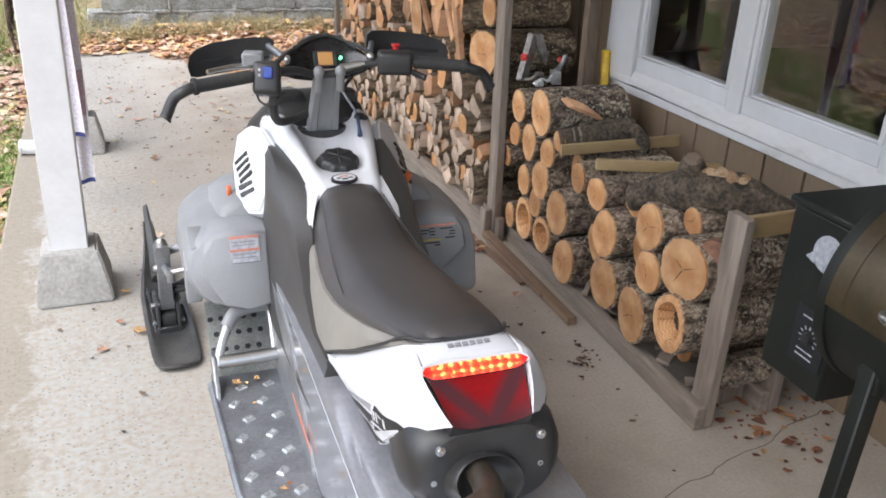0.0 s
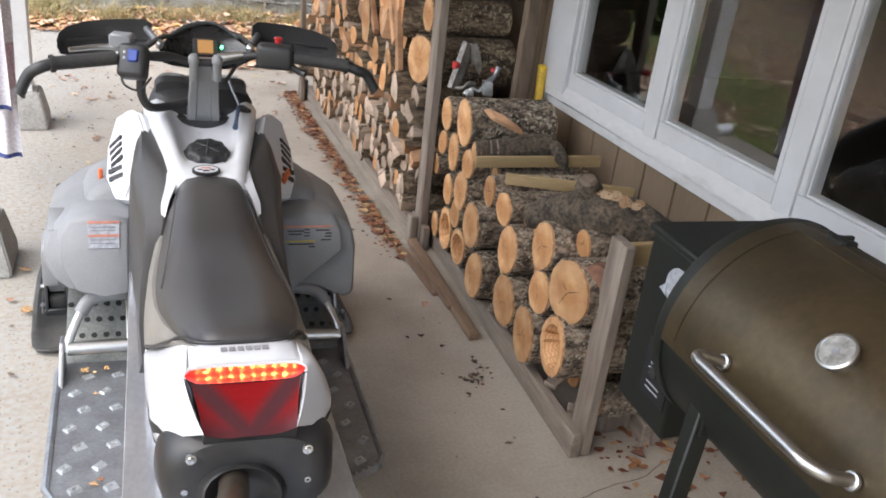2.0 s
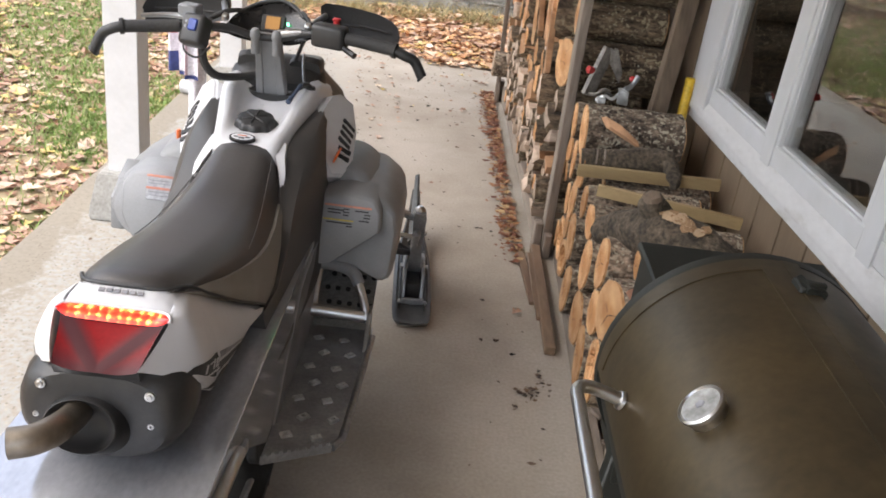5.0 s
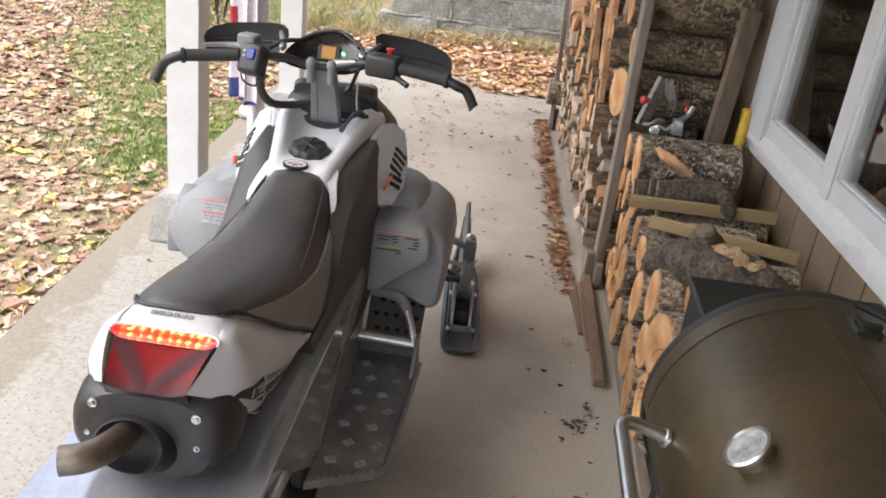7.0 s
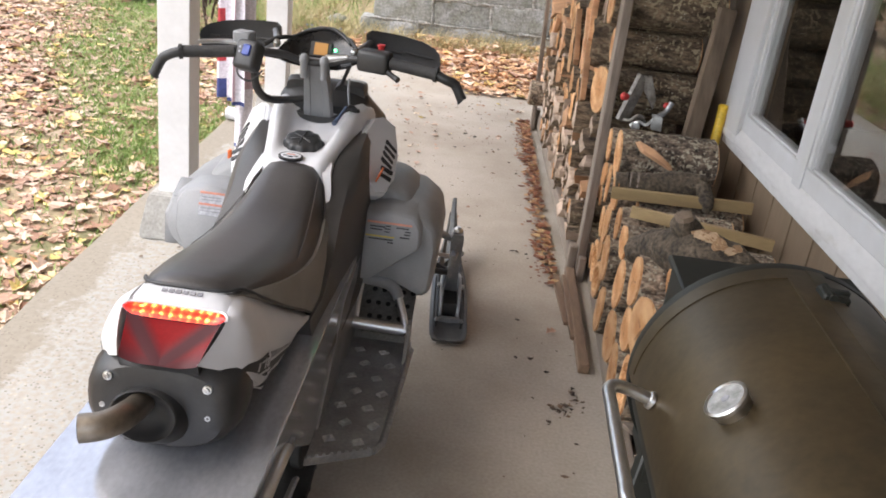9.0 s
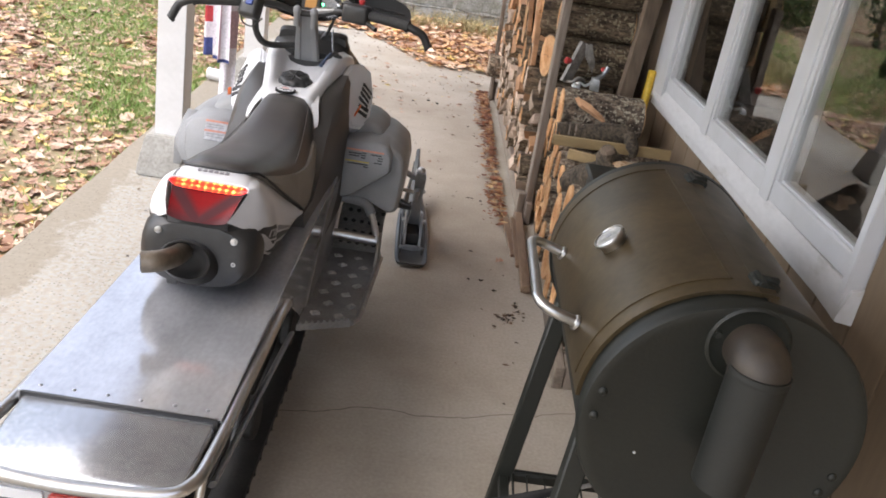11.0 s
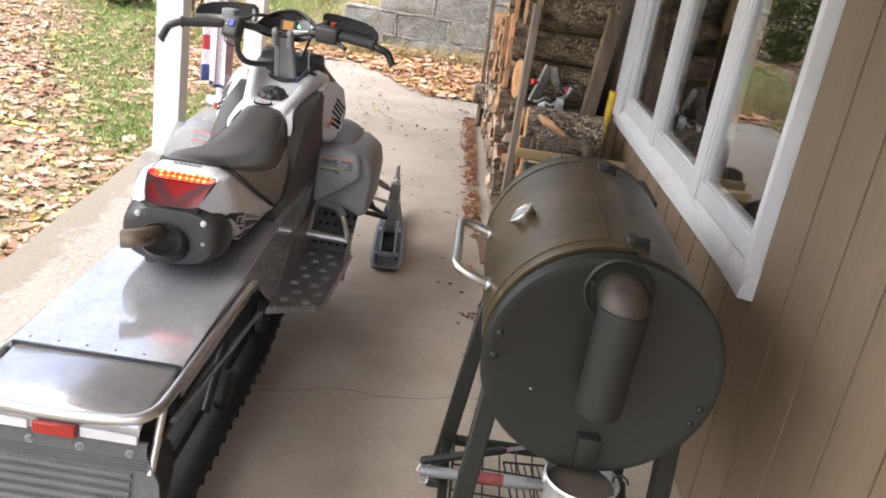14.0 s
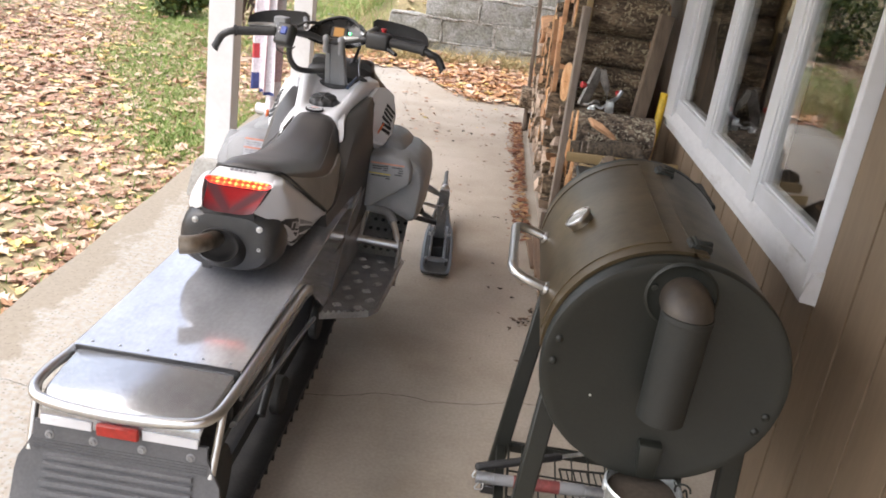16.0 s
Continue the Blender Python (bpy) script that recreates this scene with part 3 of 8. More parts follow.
def slab_material():
    m = CONCRETE
    n, l = m.node_tree.nodes, m.node_tree.links
    p = n["Principled BSDF"]
    src = p.inputs["Base Color"].links[0].from_socket
    tc = n.new("ShaderNodeTexCoord")
    # bleached, pitted surface along the weather side
    sep = n.new("ShaderNodeSeparateXYZ")
    l.new(tc.outputs["Object"], sep.inputs[0])
    ns = n.new("ShaderNodeTexNoise")
    ns.inputs["Scale"].default_value, ns.inputs["Detail"].default_value = 3.2, 12
    ns.inputs["Roughness"].default_value = 0.72
    l.new(tc.outputs["Object"], ns.inputs["Vector"])
    ad = n.new("ShaderNodeMath")
    ad.operation = "MULTIPLY_ADD"
    ad.inputs[1].default_value = 0.75
    l.new(ns.outputs[0], ad.inputs[0])
    l.new(sep.outputs[0], ad.inputs[2])
    mr = n.new("ShaderNodeMapRange")
    mr.inputs[1].default_value, mr.inputs[2].default_value = 1.05, 0.35
    l.new(ad.outputs[0], mr.inputs[0])
    # a dirty damp band near the very edge
    mr2 = n.new("ShaderNodeMapRange")
    mr2.inputs[1].default_value, mr2.inputs[2].default_value = 0.05, 0.0
    l.new(ad.outputs[0], mr2.inputs[0])
    sp = n.new("ShaderNodeTexVoronoi")
    sp.inputs["Scale"].default_value = 40
    l.new(tc.outputs["Object"], sp.inputs["Vector"])
    spk = n.new("ShaderNodeMapRange")
    spk.inputs[1].default_value, spk.inputs[2].default_value = 0.16, 0.34
    spk.inputs[3].default_value, spk.inputs[4].default_value = 0.0, 1.0
    l.new(sp.outputs["Distance"], spk.inputs[0])
    mul = n.new("ShaderNodeMath")
    mul.operation = "MULTIPLY"
    mott = n.new("ShaderNodeTexNoise")
    mott.inputs["Scale"].default_value, mott.inputs["Detail"].default_value = 42, 10
    l.new(tc.outputs["Object"], mott.inputs["Vector"])
    mr3 = n.new("ShaderNodeMapRange")
    mr3.inputs[1].default_value, mr3.inputs[2].default_value = 0.34, 0.60
    mr3.inputs[3].default_value = 0.1
    l.new(mott.outputs[0], mr3.inputs[0])
    pit = n.new("ShaderNodeMath")
    pit.operation = "MULTIPLY"
    l.new(mr3.outputs[0], pit.inputs[0])
    l.new(spk.outputs[0], pit.inputs[1])
    l.new(mr.outputs[0], mul.inputs[0])
    l.new(pit.outputs[0], mul.inputs[1])
    a = n.new("ShaderNodeMix")
    a.data_type = "RGBA"
    a.inputs[7].default_value = (0.355, 0.348, 0.325, 1)
    l.new(mul.outputs[0], a.inputs[0])
    l.new(src, a.inputs[6])
    # small dark pits and aggregate in the weathered part
    vo = n.new("ShaderNodeTexVoronoi")
    vo.inputs["Scale"].default_value = 62
    l.new(tc.outputs["Object"], vo.inputs["Vector"])
    dark = n.new("ShaderNodeMapRange")
    dark.inputs[1].default_value, dark.inputs[2].default_value = 0.30, 0.20
    dark.inputs[4].default_value = 0.85
    l.new(vo.outputs["Distance"], dark.inputs[0])
    thin = n.new("ShaderNodeMath")
    thin.operation = "GREATER_THAN"
    thin.inputs[1].default_value = 0.45
    sc = n.new("ShaderNodeSeparateColor")
    l.new(vo.outputs["Color"], sc.inputs[0])
    l.new(sc.outputs[0], thin.inputs[0])
    few = n.new("ShaderNodeMath")
    few.operation = "MULTIPLY"
    l.new(dark.outputs[0], few.inputs[0])
    l.new(thin.outputs[0], few.inputs[1])
    worn = n.new("ShaderNodeMath")
    worn.operation = "MULTIPLY"
    tan = n.new("ShaderNodeMath")
    tan.operation = "MULTIPLY_ADD"
    tan.inputs[1].default_value, tan.inputs[2].default_value = -0.42, 0.42
    tan.use_clamp = True
    l.new(mr3.outputs[0], tan.inputs[0])
    both_ = n.new("ShaderNodeMath")
    both_.operation = "MAXIMUM"
    l.new(few.outputs[0], both_.inputs[0])
    l.new(tan.outputs[0], both_.inputs[1])
    l.new(both_.outputs[0], worn.inputs[0])
    l.new(mr.outputs[0], worn.inputs[1])
    pits = n.new("ShaderNodeMix")
    pits.data_type = "RGBA"
    pits.inputs[7].default_value = (0.19, 0.165, 0.125, 1)
    l.new(worn.outputs[0], pits.inputs[0])
    b = n.new("ShaderNodeMix")
    b.data_type = "RGBA"
    b.inputs[7].default_value = (0.285, 0.250, 0.200, 1)
    l.new(mr2.outputs[0], b.inputs[0])
    l.new(a.outputs[2], b.inputs[6])
    l.new(b.outputs[2], pits.inputs[6])
    l.new(pits.outputs[2], p.inputs["Base Color"])


slab_material()


def make_slab():
    bm = bmesh.new()
    xs = np.linspace(SLAB_X0, WALL_X + 0.1, 40)
    ys = np.linspace(-6, SLAB_END, 120)
    top = [[bm.verts.new((x + (0.012 * noise.noise(Vector((0, y * 2.3, 0))) if i == 0 else 0), y, 0.0)) for i, x in enumerate(xs)] for y in ys]
    for a, b in zip(top, top[1:]):
        for i in range(len(xs) - 1):
            bm.faces.new((a[i], a[i + 1], b[i + 1], b[i]))
    low = []
    for row in top:
        v = row[0]
        mid = bm.verts.new((v.co.x - 0.012, v.co.y, -0.015))
        bot = bm.verts.new((v.co.x - 0.014, v.co.y, -0.2))
        low.append((v, mid, bot))
    for a, b in zip(low, low[1:]):
        bm.faces.new((a[0], b[0], b[1], a[1]))
        bm.faces.new((a[1], b[1], b[2], a[2]))
    end = [(v, bm.verts.new((v.co.x, v.co.y + 0.01, -0.2))) for v in top[-1]]
    for a, b in zip(end, end[1:]):
        bm.faces.new((a[0], b[0], b[1], a[1]))
    solo("porch_slab", bm, CONCRETE, (0, 0, 0), HOUSE, "worn concrete porch slab with a bleached, pitted edge", "porch floor", kind="structure", smooth=30)


make_slab()


def make_crack(points, width):
    path = []
    pts = [Vector((*p, 0.0015)) for p in points]
    for a, b in zip(pts, pts[1:]):
        for k in range(12):
            q = a.lerp(b, k / 12)
            path.append(q + Vector((0.018 * noise.noise(q * 5), 0.035 * noise.noise(q * 6 + Vector((9, 0, 0))) + 0.01 * noise.noise(q * 30), 0)))
    path.append(pts[-1])
    bm = bmesh.new()
    last = None
    for i, p in enumerate(path):
        d = (path[min(i + 1, len(path) - 1)] - path[max(i - 1, 0)]).normalized()
        s = Vector((-d.y, d.x, 0)) * width * (0.5 + 0.5 * abs(noise.noise(p * 11)))
        row = (bm.verts.new(p + s), bm.verts.new(p - s))
        if last:
            bm.faces.new((last[0], last[1], row[1], row[0]))
        last = row
    return bm


solo("floor_crack", make_crack([(-0.54, 1.30), (-0.36, 1.272), (-0.25, 1.27), (-0.17, 1.245), (-0.09, 1.235), (0.05, 1.25), (0.35, 1.38), (0.75, 1.50), (1.05, 1.585), (1.27, 1.60), (1.6, 1.70), (2.1, 1.86)], 0.0022), CRACK_MAT, (1, 1.6, 0), GRILL, "hairline crack across the concrete slab", "crack", kind="structure")


# house wall with a window opening
WIN_Y0, WIN_Y1, WIN_Z0, WIN_Z1 = 1.10, 3.38, 0.83, 2.02


def make_house_wall():
    wall = thing("wall_house", (WALL_X, 2, 0), HOUSE, "taupe grooved vertical panel siding on the house wall", "wall", kind="structure")
    bay = 0.203
    first = -6.0

    def boards(y0, y1, z0, z1):
        n0 = math.floor((y0 - first) / bay)
        while first + n0 * bay < y1:
            a, b = max(y0, first + n0 * bay + 0.005), min(y1, first + (n0 + 1) * bay - 0.005)
            if b - a > 0.004:
                part("siding_board", box(WALL_X, WALL_X + 0.02, a, b, z0, z1, 0.0012), SIDING, wall, smooth=0)
            n0 += 1
    boards(-6, WIN_Y0 + 0.012, 0.0, 2.80)
    boards(WIN_Y1, 8.2, 0.0, 2.80)
    boards(WIN_Y0, WIN_Y1, 0.0, WIN_Z0)
    boards(WIN_Y0, WIN_Y1, WIN_Z1, 2.80)
    core = join(box(WALL_X + 0.012, WALL_X + 0.14, -6, WIN_Y0, -0.2, 2.80), box(WALL_X + 0.012, WALL_X + 0.14, WIN_Y1, 8.2, -0.2, 2.80),
                box(WALL_X + 0.012, WALL_X + 0.14, WIN_Y0, WIN_Y1, -0.2, WIN_Z0), box(WALL_X + 0.012, WALL_X + 0.14, WIN_Y0, WIN_Y1, WIN_Z1, 2.80))
    part("wall_core", core, SIDING, wall, smooth=0)


make_house_wall()


def make_window():
    win = thing("window_1", (2.19, 2.2, WIN_Z0), HOUSE, "white triple window with weathered sill in the house wall", "window", kind="structure")
    x0 = 2.185
    # outer casing
    part("window_frame", box(x0 - 0.01, WALL_X + 0.03, WIN_Y0 + 0.008, WIN_Y0 + 0.040, WIN_Z0 - 0.03, WIN_Z1, 0.003), TRIM_WHITE, win)
    part("window_frame", box(x0 - 0.01, WALL_X + 0.03, WIN_Y1 - 0.205, WIN_Y1 + 0.02, WIN_Z0 - 0.03, WIN_Z1, 0.003), TRIM_WHITE, win)
    part("window_frame", box(x0 - 0.01, WALL_X + 0.03, WIN_Y0 + 0.008, WIN_Y1 + 0.02, WIN_Z1 - 0.06, WIN_Z1 + 0.04, 0.003), TRIM_WHITE, win)
    for y in (1.775, 2.505):
        part("mullion", box(x0 + 0.002, WALL_X + 0.05, y - 0.041, y + 0.041, WIN_Z0, WIN_Z1 - 0.05, 0.003), TRIM_WHITE, win)
    # sloping sill with a thin drip edge
    def sill_ring(y, drop):
        return [(2.172, y, 0.810 - drop), (2.170, y, 0.824 - drop), (2.192, y, 0.866 - 0.3 * drop), (2.245, y, 0.868), (2.245, y, 0.80 - drop)]
    sill = loft([sill_ring(WIN_Y1 + 0.025, 0.0), sill_ring(2.6, 0.008), sill_ring(1.8, 0.012), sill_ring(1.4, 0.022), sill_ring(WIN_Y0 - 0.005, 0.046)])
    part("window_sill", sill, SILL_WHITE, win, "weathered white sill with flaking paint")
    part("sill_apron", box(2.195, WALL_X + 0.005, WIN_Y0 + 0.01, WIN_Y1 + 0.015, 0.755, 0.79, 0.002), SILL_WHITE, win)
    for a, b in ((1.140, 1.733), (1.817, 2.463), (2.547, 3.170)):
        lo, hi = a, b
        s = join(box(x0 + 0.005, WALL_X + 0.04, lo, hi, 0.862, 0.932, 0.004), box(x0 + 0.005, WALL_X + 0.04, lo, hi, WIN_Z1 - 0.12, WIN_Z1 - 0.06, 0.004),
                 box(x0 + 0.006, WALL_X + 0.04, lo, lo + 0.026, 0.93, WIN_Z1 - 0.11, 0.004), box(x0 + 0.006, WALL_X + 0.04, hi - 0.026, hi, 0.93, WIN_Z1 - 0.11, 0.004))
        sash = part("sash", s, TRIM_WHITE, win)
        inner = join(box(x0 + 0.016, WALL_X + 0.03, lo + 0.026, hi - 0.026, 0.932, 0.941, 0.002), box(x0 + 0.016, WALL_X + 0.03, lo + 0.026, lo + 0.033, 0.94, WIN_Z1 - 0.12, 0.002),
                     box(x0 + 0.016, WALL_X + 0.03, hi - 0.033, hi - 0.026, 0.94, WIN_Z1 - 0.12, 0.002))
        part("glazing_bead", inner, TRIM_WHITE, sash)
        pane = part("pane", box(x0 + 0.026, x0 + 0.031, lo + 0.024, hi - 0.024, 0.93, WIN_Z1 - 0.11), GLASS, sash, smooth=0)
        pane.visible_shadow = False


make_window()

# the room behind the panes; its indoor shade is painted as near-black surfaces
room = thing("room_behind_window", (4, 2.2, 0), HOUSE, "room behind the window, its dimness put into near-black surfaces", "room", kind="structure")
part("floor", box(WALL_X + 0.14, 6.2, -2, 6, 0.2, 0.3), ROOM_SHADE, room, smooth=0)
part("ceiling", box(WALL_X + 0.14, 6.2, -2, 6, 2.45, 2.55), ROOM_SHADE, room, smooth=0)
part("back_wall", box(6.2, 6.3, -2.1, 6.1, 0.2, 2.55), ROOM_SHADE, room, smooth=0)
part("side_wall", box(WALL_X + 0.14, 6.2, -2.1, -2, 0.2, 2.55), ROOM_SHADE, room, smooth=0)
part("side_wall", box(WALL_X + 0.14, 6.2, 6, 6.1, 0.2, 2.55), ROOM_SHADE, room, smooth=0)

# porch roof
solo("ceiling", box(-0.45, WALL_X + 0.14, -1.3, 6.9, 2.75, 2.85), CEILING_MAT, (1, 1, 2.5), HOUSE, "painted board ceiling of the porch roof", "ceiling", kind="structure", smooth=0)
solo("roof_beam", box(-0.26, -0.12, -1.3, 6.9, 2.55, 2.75, 0.005), WHITE_PAINT, (-0.19, 1, 2.3), HOUSE, "white painted beam on the porch posts", "beam", kind="structure")


def make_pier(x, y, lean):
    pier = thing("porch_post", (x, y, 0), HOUSE, "white painted square porch post on a concrete pier block", "post", "porch posts")
    ring = lambda hw, z, dx=0.0: [(x + dx - hw, y - hw, z), (x + dx + hw, y - hw, z), (x + dx + hw, y + hw, z), (x + dx - hw, y + hw, z)]
    bm = loft([ring(0.142, 0.0), ring(0.142, 0.045), ring(0.108, 0.20), ring(0.100, 0.215)])
    bmesh.ops.recalc_face_normals(bm, faces=bm.faces)
    bmesh.ops.bevel(bm, geom=bm.edges[:], offset=0.008, segments=2, affect="EDGES")
    part("pier_block", jitter(bm, 0.002, 14), PIER, pier, "grey pitted concrete pier block")
    shaft = loft([ring(0.070, 0.212), ring(0.070, 2.55, lean)])
    bmesh.ops.recalc_face_normals(shaft, faces=shaft.faces)
    bmesh.ops.bevel(shaft, geom=shaft.edges[:], offset=0.004, segments=1, affect="EDGES")
    part("post", shaft, WHITE_PAINT, pier)


for xx, yy, ll in ((-0.208, 3.42, 0.026), (-0.188, 5.36, 0.0), (-0.19, -1.18, 0.0)):
    make_pier(xx, yy, ll)


def make_block_wall():
    wall = thing("retaining_wall", (1, 8.9, 0), HOUSE, "weathered grey concrete block retaining wall with crumbling mortar", "retaining wall", kind="structure")
    rnd = random.Random(4)
    L, Hh = 0.62, 0.265
    starts = (-0.10, 0.04, 0.45, 1.3)
    for course, x in enumerate(starts):
        part("mortar_core", box(x + 0.05, 5.8, 8.852, 9.13, -0.1 if course == 0 else -0.02 + course * Hh, -0.02 + (course + 1) * Hh - 0.01), MORTAR, wall, smooth=0)
    foot = box(-0.16, 5.9, 8.74, 8.95, -0.1, 0.13, 0.03, 2)
    bmesh.ops.subdivide_edges(foot, edges=foot.edges[:], cuts=34, use_grid_fill=True)
    part("footing", jitter(jitter(jitter(foot, 0.05, 4), 0.025, 13), 0.008, 40), MORTAR, wall, "rough crumbling mortar footing")

    def bead(p0, p1, seed):
        """A squeezed, broken line of mortar standing proud of the joint."""
        n = max(6, int((p1 - p0).length / 0.022))
        d = (p1 - p0).normalized()
        side = d.cross(Vector((0, -1, 0)))
        rings = []
        for k in range(n + 1):
            q = p0.lerp(p1, k / n)
            e = noise.noise(q * 6 + Vector((seed, 0, 0)))
            w = max(0.004, 0.017 + 0.016 * e + 0.010 * noise.noise(q * 25))
            h = max(0.002, 0.010 + 0.016 * noise.noise(q * 9 + Vector((0, seed, 0))) + 0.006 * noise.noise(q * 33))
            c = q + side * 0.012 * noise.noise(q * 5 + Vector((3, 0, seed)))
            rings.append([c + side * w * a + Vector((0, -h * b, 0)) for a, b in ((-1, 0), (-0.8, 0.55), (-0.25, 1), (0.3, 0.8), (0.75, 0.5), (1, 0))] + [c + Vector((0, 0.02, 0))])
        return jitter(loft(rings), 0.004, 50, seed)
    for course, first in enumerate(starts):
        x = first
        z = -0.02 + course * Hh
        part("mortar_joint", bead(Vector((first + 0.03, 8.838, z + Hh - 0.002)), Vector((3.6, 8.838, z + Hh - 0.002)), course * 3.1), MORTAR, wall, "squeezed crumbling mortar joint", smooth=35)
        while x < 5.6:
            w = L if rnd.random() < 0.8 else L * 0.5
            bm = box(x + 0.007, x + w - 0.007, 8.838 + rnd.uniform(-0.008, 0.008), 9.17, z + 0.007, z + Hh - 0.007, 0.014, 2)
            bmesh.ops.subdivide_edges(bm, edges=[e for e in bm.edges if e.calc_length() > 0.1], cuts=7, use_grid_fill=True)
            part("block", jitter(jitter(bm, 0.013, 7, rnd.random() * 20), 0.006, 30, rnd.random() * 20), BLOCK, wall)
            if x < 3.4 and rnd.random() < 0.75:
                part("mortar_joint", bead(Vector((x + w, 8.838, z + 0.01)), Vector((x + w + rnd.uniform(-0.01, 0.01), 8.838, z + Hh - 0.01)), x + course), MORTAR, wall, smooth=35)
            x += w


make_block_wall()

# ---- snowmobile ----
SX = 0.498


def S(pts):
    return [(SX + x, y, z) for x, y, z in pts]


def shifted(bm):
    return turned(bm, Matrix.Translation((SX, 0, 0)))


def mirrored(bm):
    out = turned(bm.copy(), Matrix.Diagonal((-1, 1, 1, 1)))
    bmesh.ops.reverse_faces(out, faces=out.faces)
    return out


def both(name, make, mat, parent, label="", smooth=38):
    bm = make()
    m = mirrored(bm)
    return part(name, shifted(bm), mat, parent, label, smooth), part(name, shifted(m), mat, parent, label, smooth)


def bolt(pos, axis, r, parent, mat=None, name="bolt"):
    part(name, shifted(disc(pos, axis, [(-0.004, r * 1.5), (0.0015, r * 1.5), (0.002, r), (0.006, r * 0.9), (0.0062, r * 0.5), (0.004, r * 0.45)], 14)), mat or CHROME, parent)


def make_sled():
    sled = thing("snowmobile", (SX, 1.8, 0), SLED, "white, black and grey snowmobile with a lit red taillight", "snowmobile")

    # tunnel, the metal box over the track
    tun = part("tunnel", shifted(box(-0.205, 0.205, 0.600, 2.35, 0.596, 0.600, 0.0015)), ALUMINIUM, sled, "scuffed aluminium tunnel")
    for s in (-1, 1):
        part("tunnel_side", shifted(prism([(0.602, 0.5955), (0.602, 0.515), (1.30, 0.49), (1.52, 0.335), (2.35, 0.335), (2.35, 0.5955)], "x", s * 0.203 - 0.002, s * 0.203 + 0.002)), ALUMINIUM, tun, smooth=0)
    for k in range(6):
        part("rivet", shifted(disc((-0.17 + k * 0.068, 0.625, 0.600), (0, 0, 1), [(-0.002, 0.0042), (0.001, 0.0042), (0.0024, 0.002)], 10)), DARK_ALU, tun)
    for s in (-1, 1):
        for y in (0.75, 1.0):
            part("rivet", shifted(disc((s * 0.205, y, 0.57), (s, 0, 0), [(-0.002, 0.0042), (0.001, 0.0042), (0.0024, 0.002)], 10)), DARK_ALU, tun)
    # rear lid
    lid = loft([[(x * w, y, z + dz) for x, dz in ((-1, -0.02), (-1, -0.004), (-0.97, 0), (0.97, 0), (1, -0.004), (1, -0.02))] for y, z, w in
                ((0.597, 0.592, 0.192), (0.52, 0.590, 0.190), (0.45, 0.584, 0.186), (0.42, 0.576, 0.182), (0.405, 0.560, 0.180), (0.402, 0.535, 0.178))])
    part("rear_lid", shifted(lid), LID_ALU, sled, "scratched dull aluminium rear lid")
    part("lid_gasket", shifted(box(-0.198, 0.198, 0.596, 0.602, 0.575, 0.601, 0.001)), BLACK_PLASTIC, sled)
    for x0, x1 in ((-0.178, -0.062), (0.052, 0.176)):
        part("tape_strip", shifted(box(x0, x1, 0.398, 0.402, 0.512, 0.535, 0.001)), WHITE_PLASTIC, sled, "white reflective strip")
    part("reflector", shifted(box(-0.047, 0.047, 0.386, 0.399, 0.512, 0.541, 0.003)), RED_REFLECTOR, sled, "red rectangular reflector")
    # rear bumper loop
    part("rear_bumper", tube(S([(0.208, 1.25, 0.525), (0.214, 1.15, 0.556), (0.216, 0.80, 0.580), (0.214, 0.50, 0.588), (0.200, 0.418, 0.586), (0.150, 0.388, 0.580), (0.0, 0.380, 0.574), (-0.150, 0.388, 0.580), (-0.200, 0.418, 0.586), (-0.214, 0.50, 0.584), (-0.216, 0.62, 0.572), (-0.216, 0.80, 0.566), (-0.214, 1.15, 0.545), (-0.208, 1.25, 0.520)]), 0.0125, 12), CHROME, sled, "brushed tubular rear bumper")
    for s in (-1, 1):
        part("bumper_strut", rod((SX + s * 0.212, 0.46, 0.585), (SX + s * 0.207, 0.40, 0.44), 0.009), CHROME, sled)
        part("bumper_lug", shifted(prism([(1.20, 0.535), (1.30, 0.520), (1.30, 0.490), (1.22, 0.505)], "x", s * 0.209 - 0.004, s * 0.209 + 0.004, 0.001)), DARK_ALU, sled)
        part("side_brace", tube(S([(s * 0.214, 0.52, 0.505), (s * 0.214, 0.90, 0.450), (s * 0.214, 1.32, 0.388)]), 0.011, 10, flat=0.6), DARK_ALU, sled)
    # snow flap
    def flap_at(u):
        return (0.405 - 0.03 * u - 0.20 * u * u, 0.515 - 0.42 * u)
    rows = [k / 14 for k in range(15)]
    wid = lambda u: 0.196 if u < 0.08 else min(0.235, 0.196 + 0.25 * (u - 0.08))
    outer = [[(-wid(u), flap_at(u)[0], flap_at(u)[1]), (wid(u), flap_at(u)[0], flap_at(u)[1])] for u in rows]
    fl = bmesh.new()
    a = [[fl.verts.new(p) for p in r] for r in outer]
    b = [[fl.verts.new((p[0], p[1] + 0.008, p[2])) for p in r] for r in outer]
    for i in range(14):
        fl.faces.new((a[i][0], a[i][1], a[i + 1][1], a[i + 1][0]))
        fl.faces.new((b[i][1], b[i][0], b[i + 1][0], b[i + 1][1]))
        fl.faces.new((a[i][0], a[i + 1][0], b[i + 1][0], b[i][0]))
        fl.faces.new((a[i + 1][1], a[i][1], b[i][1], b[i + 1][1]))
    fl.faces.new((a[0][1], a[0][0], b[0][0], b[0][1]))
    fl.faces.new((a[14][0], a[14][1], b[14][1], b[14][0]))
    flap = part("snow_flap", shifted(fl), FLAP_RUBBER, sled, "ribbed black rubber snow flap")
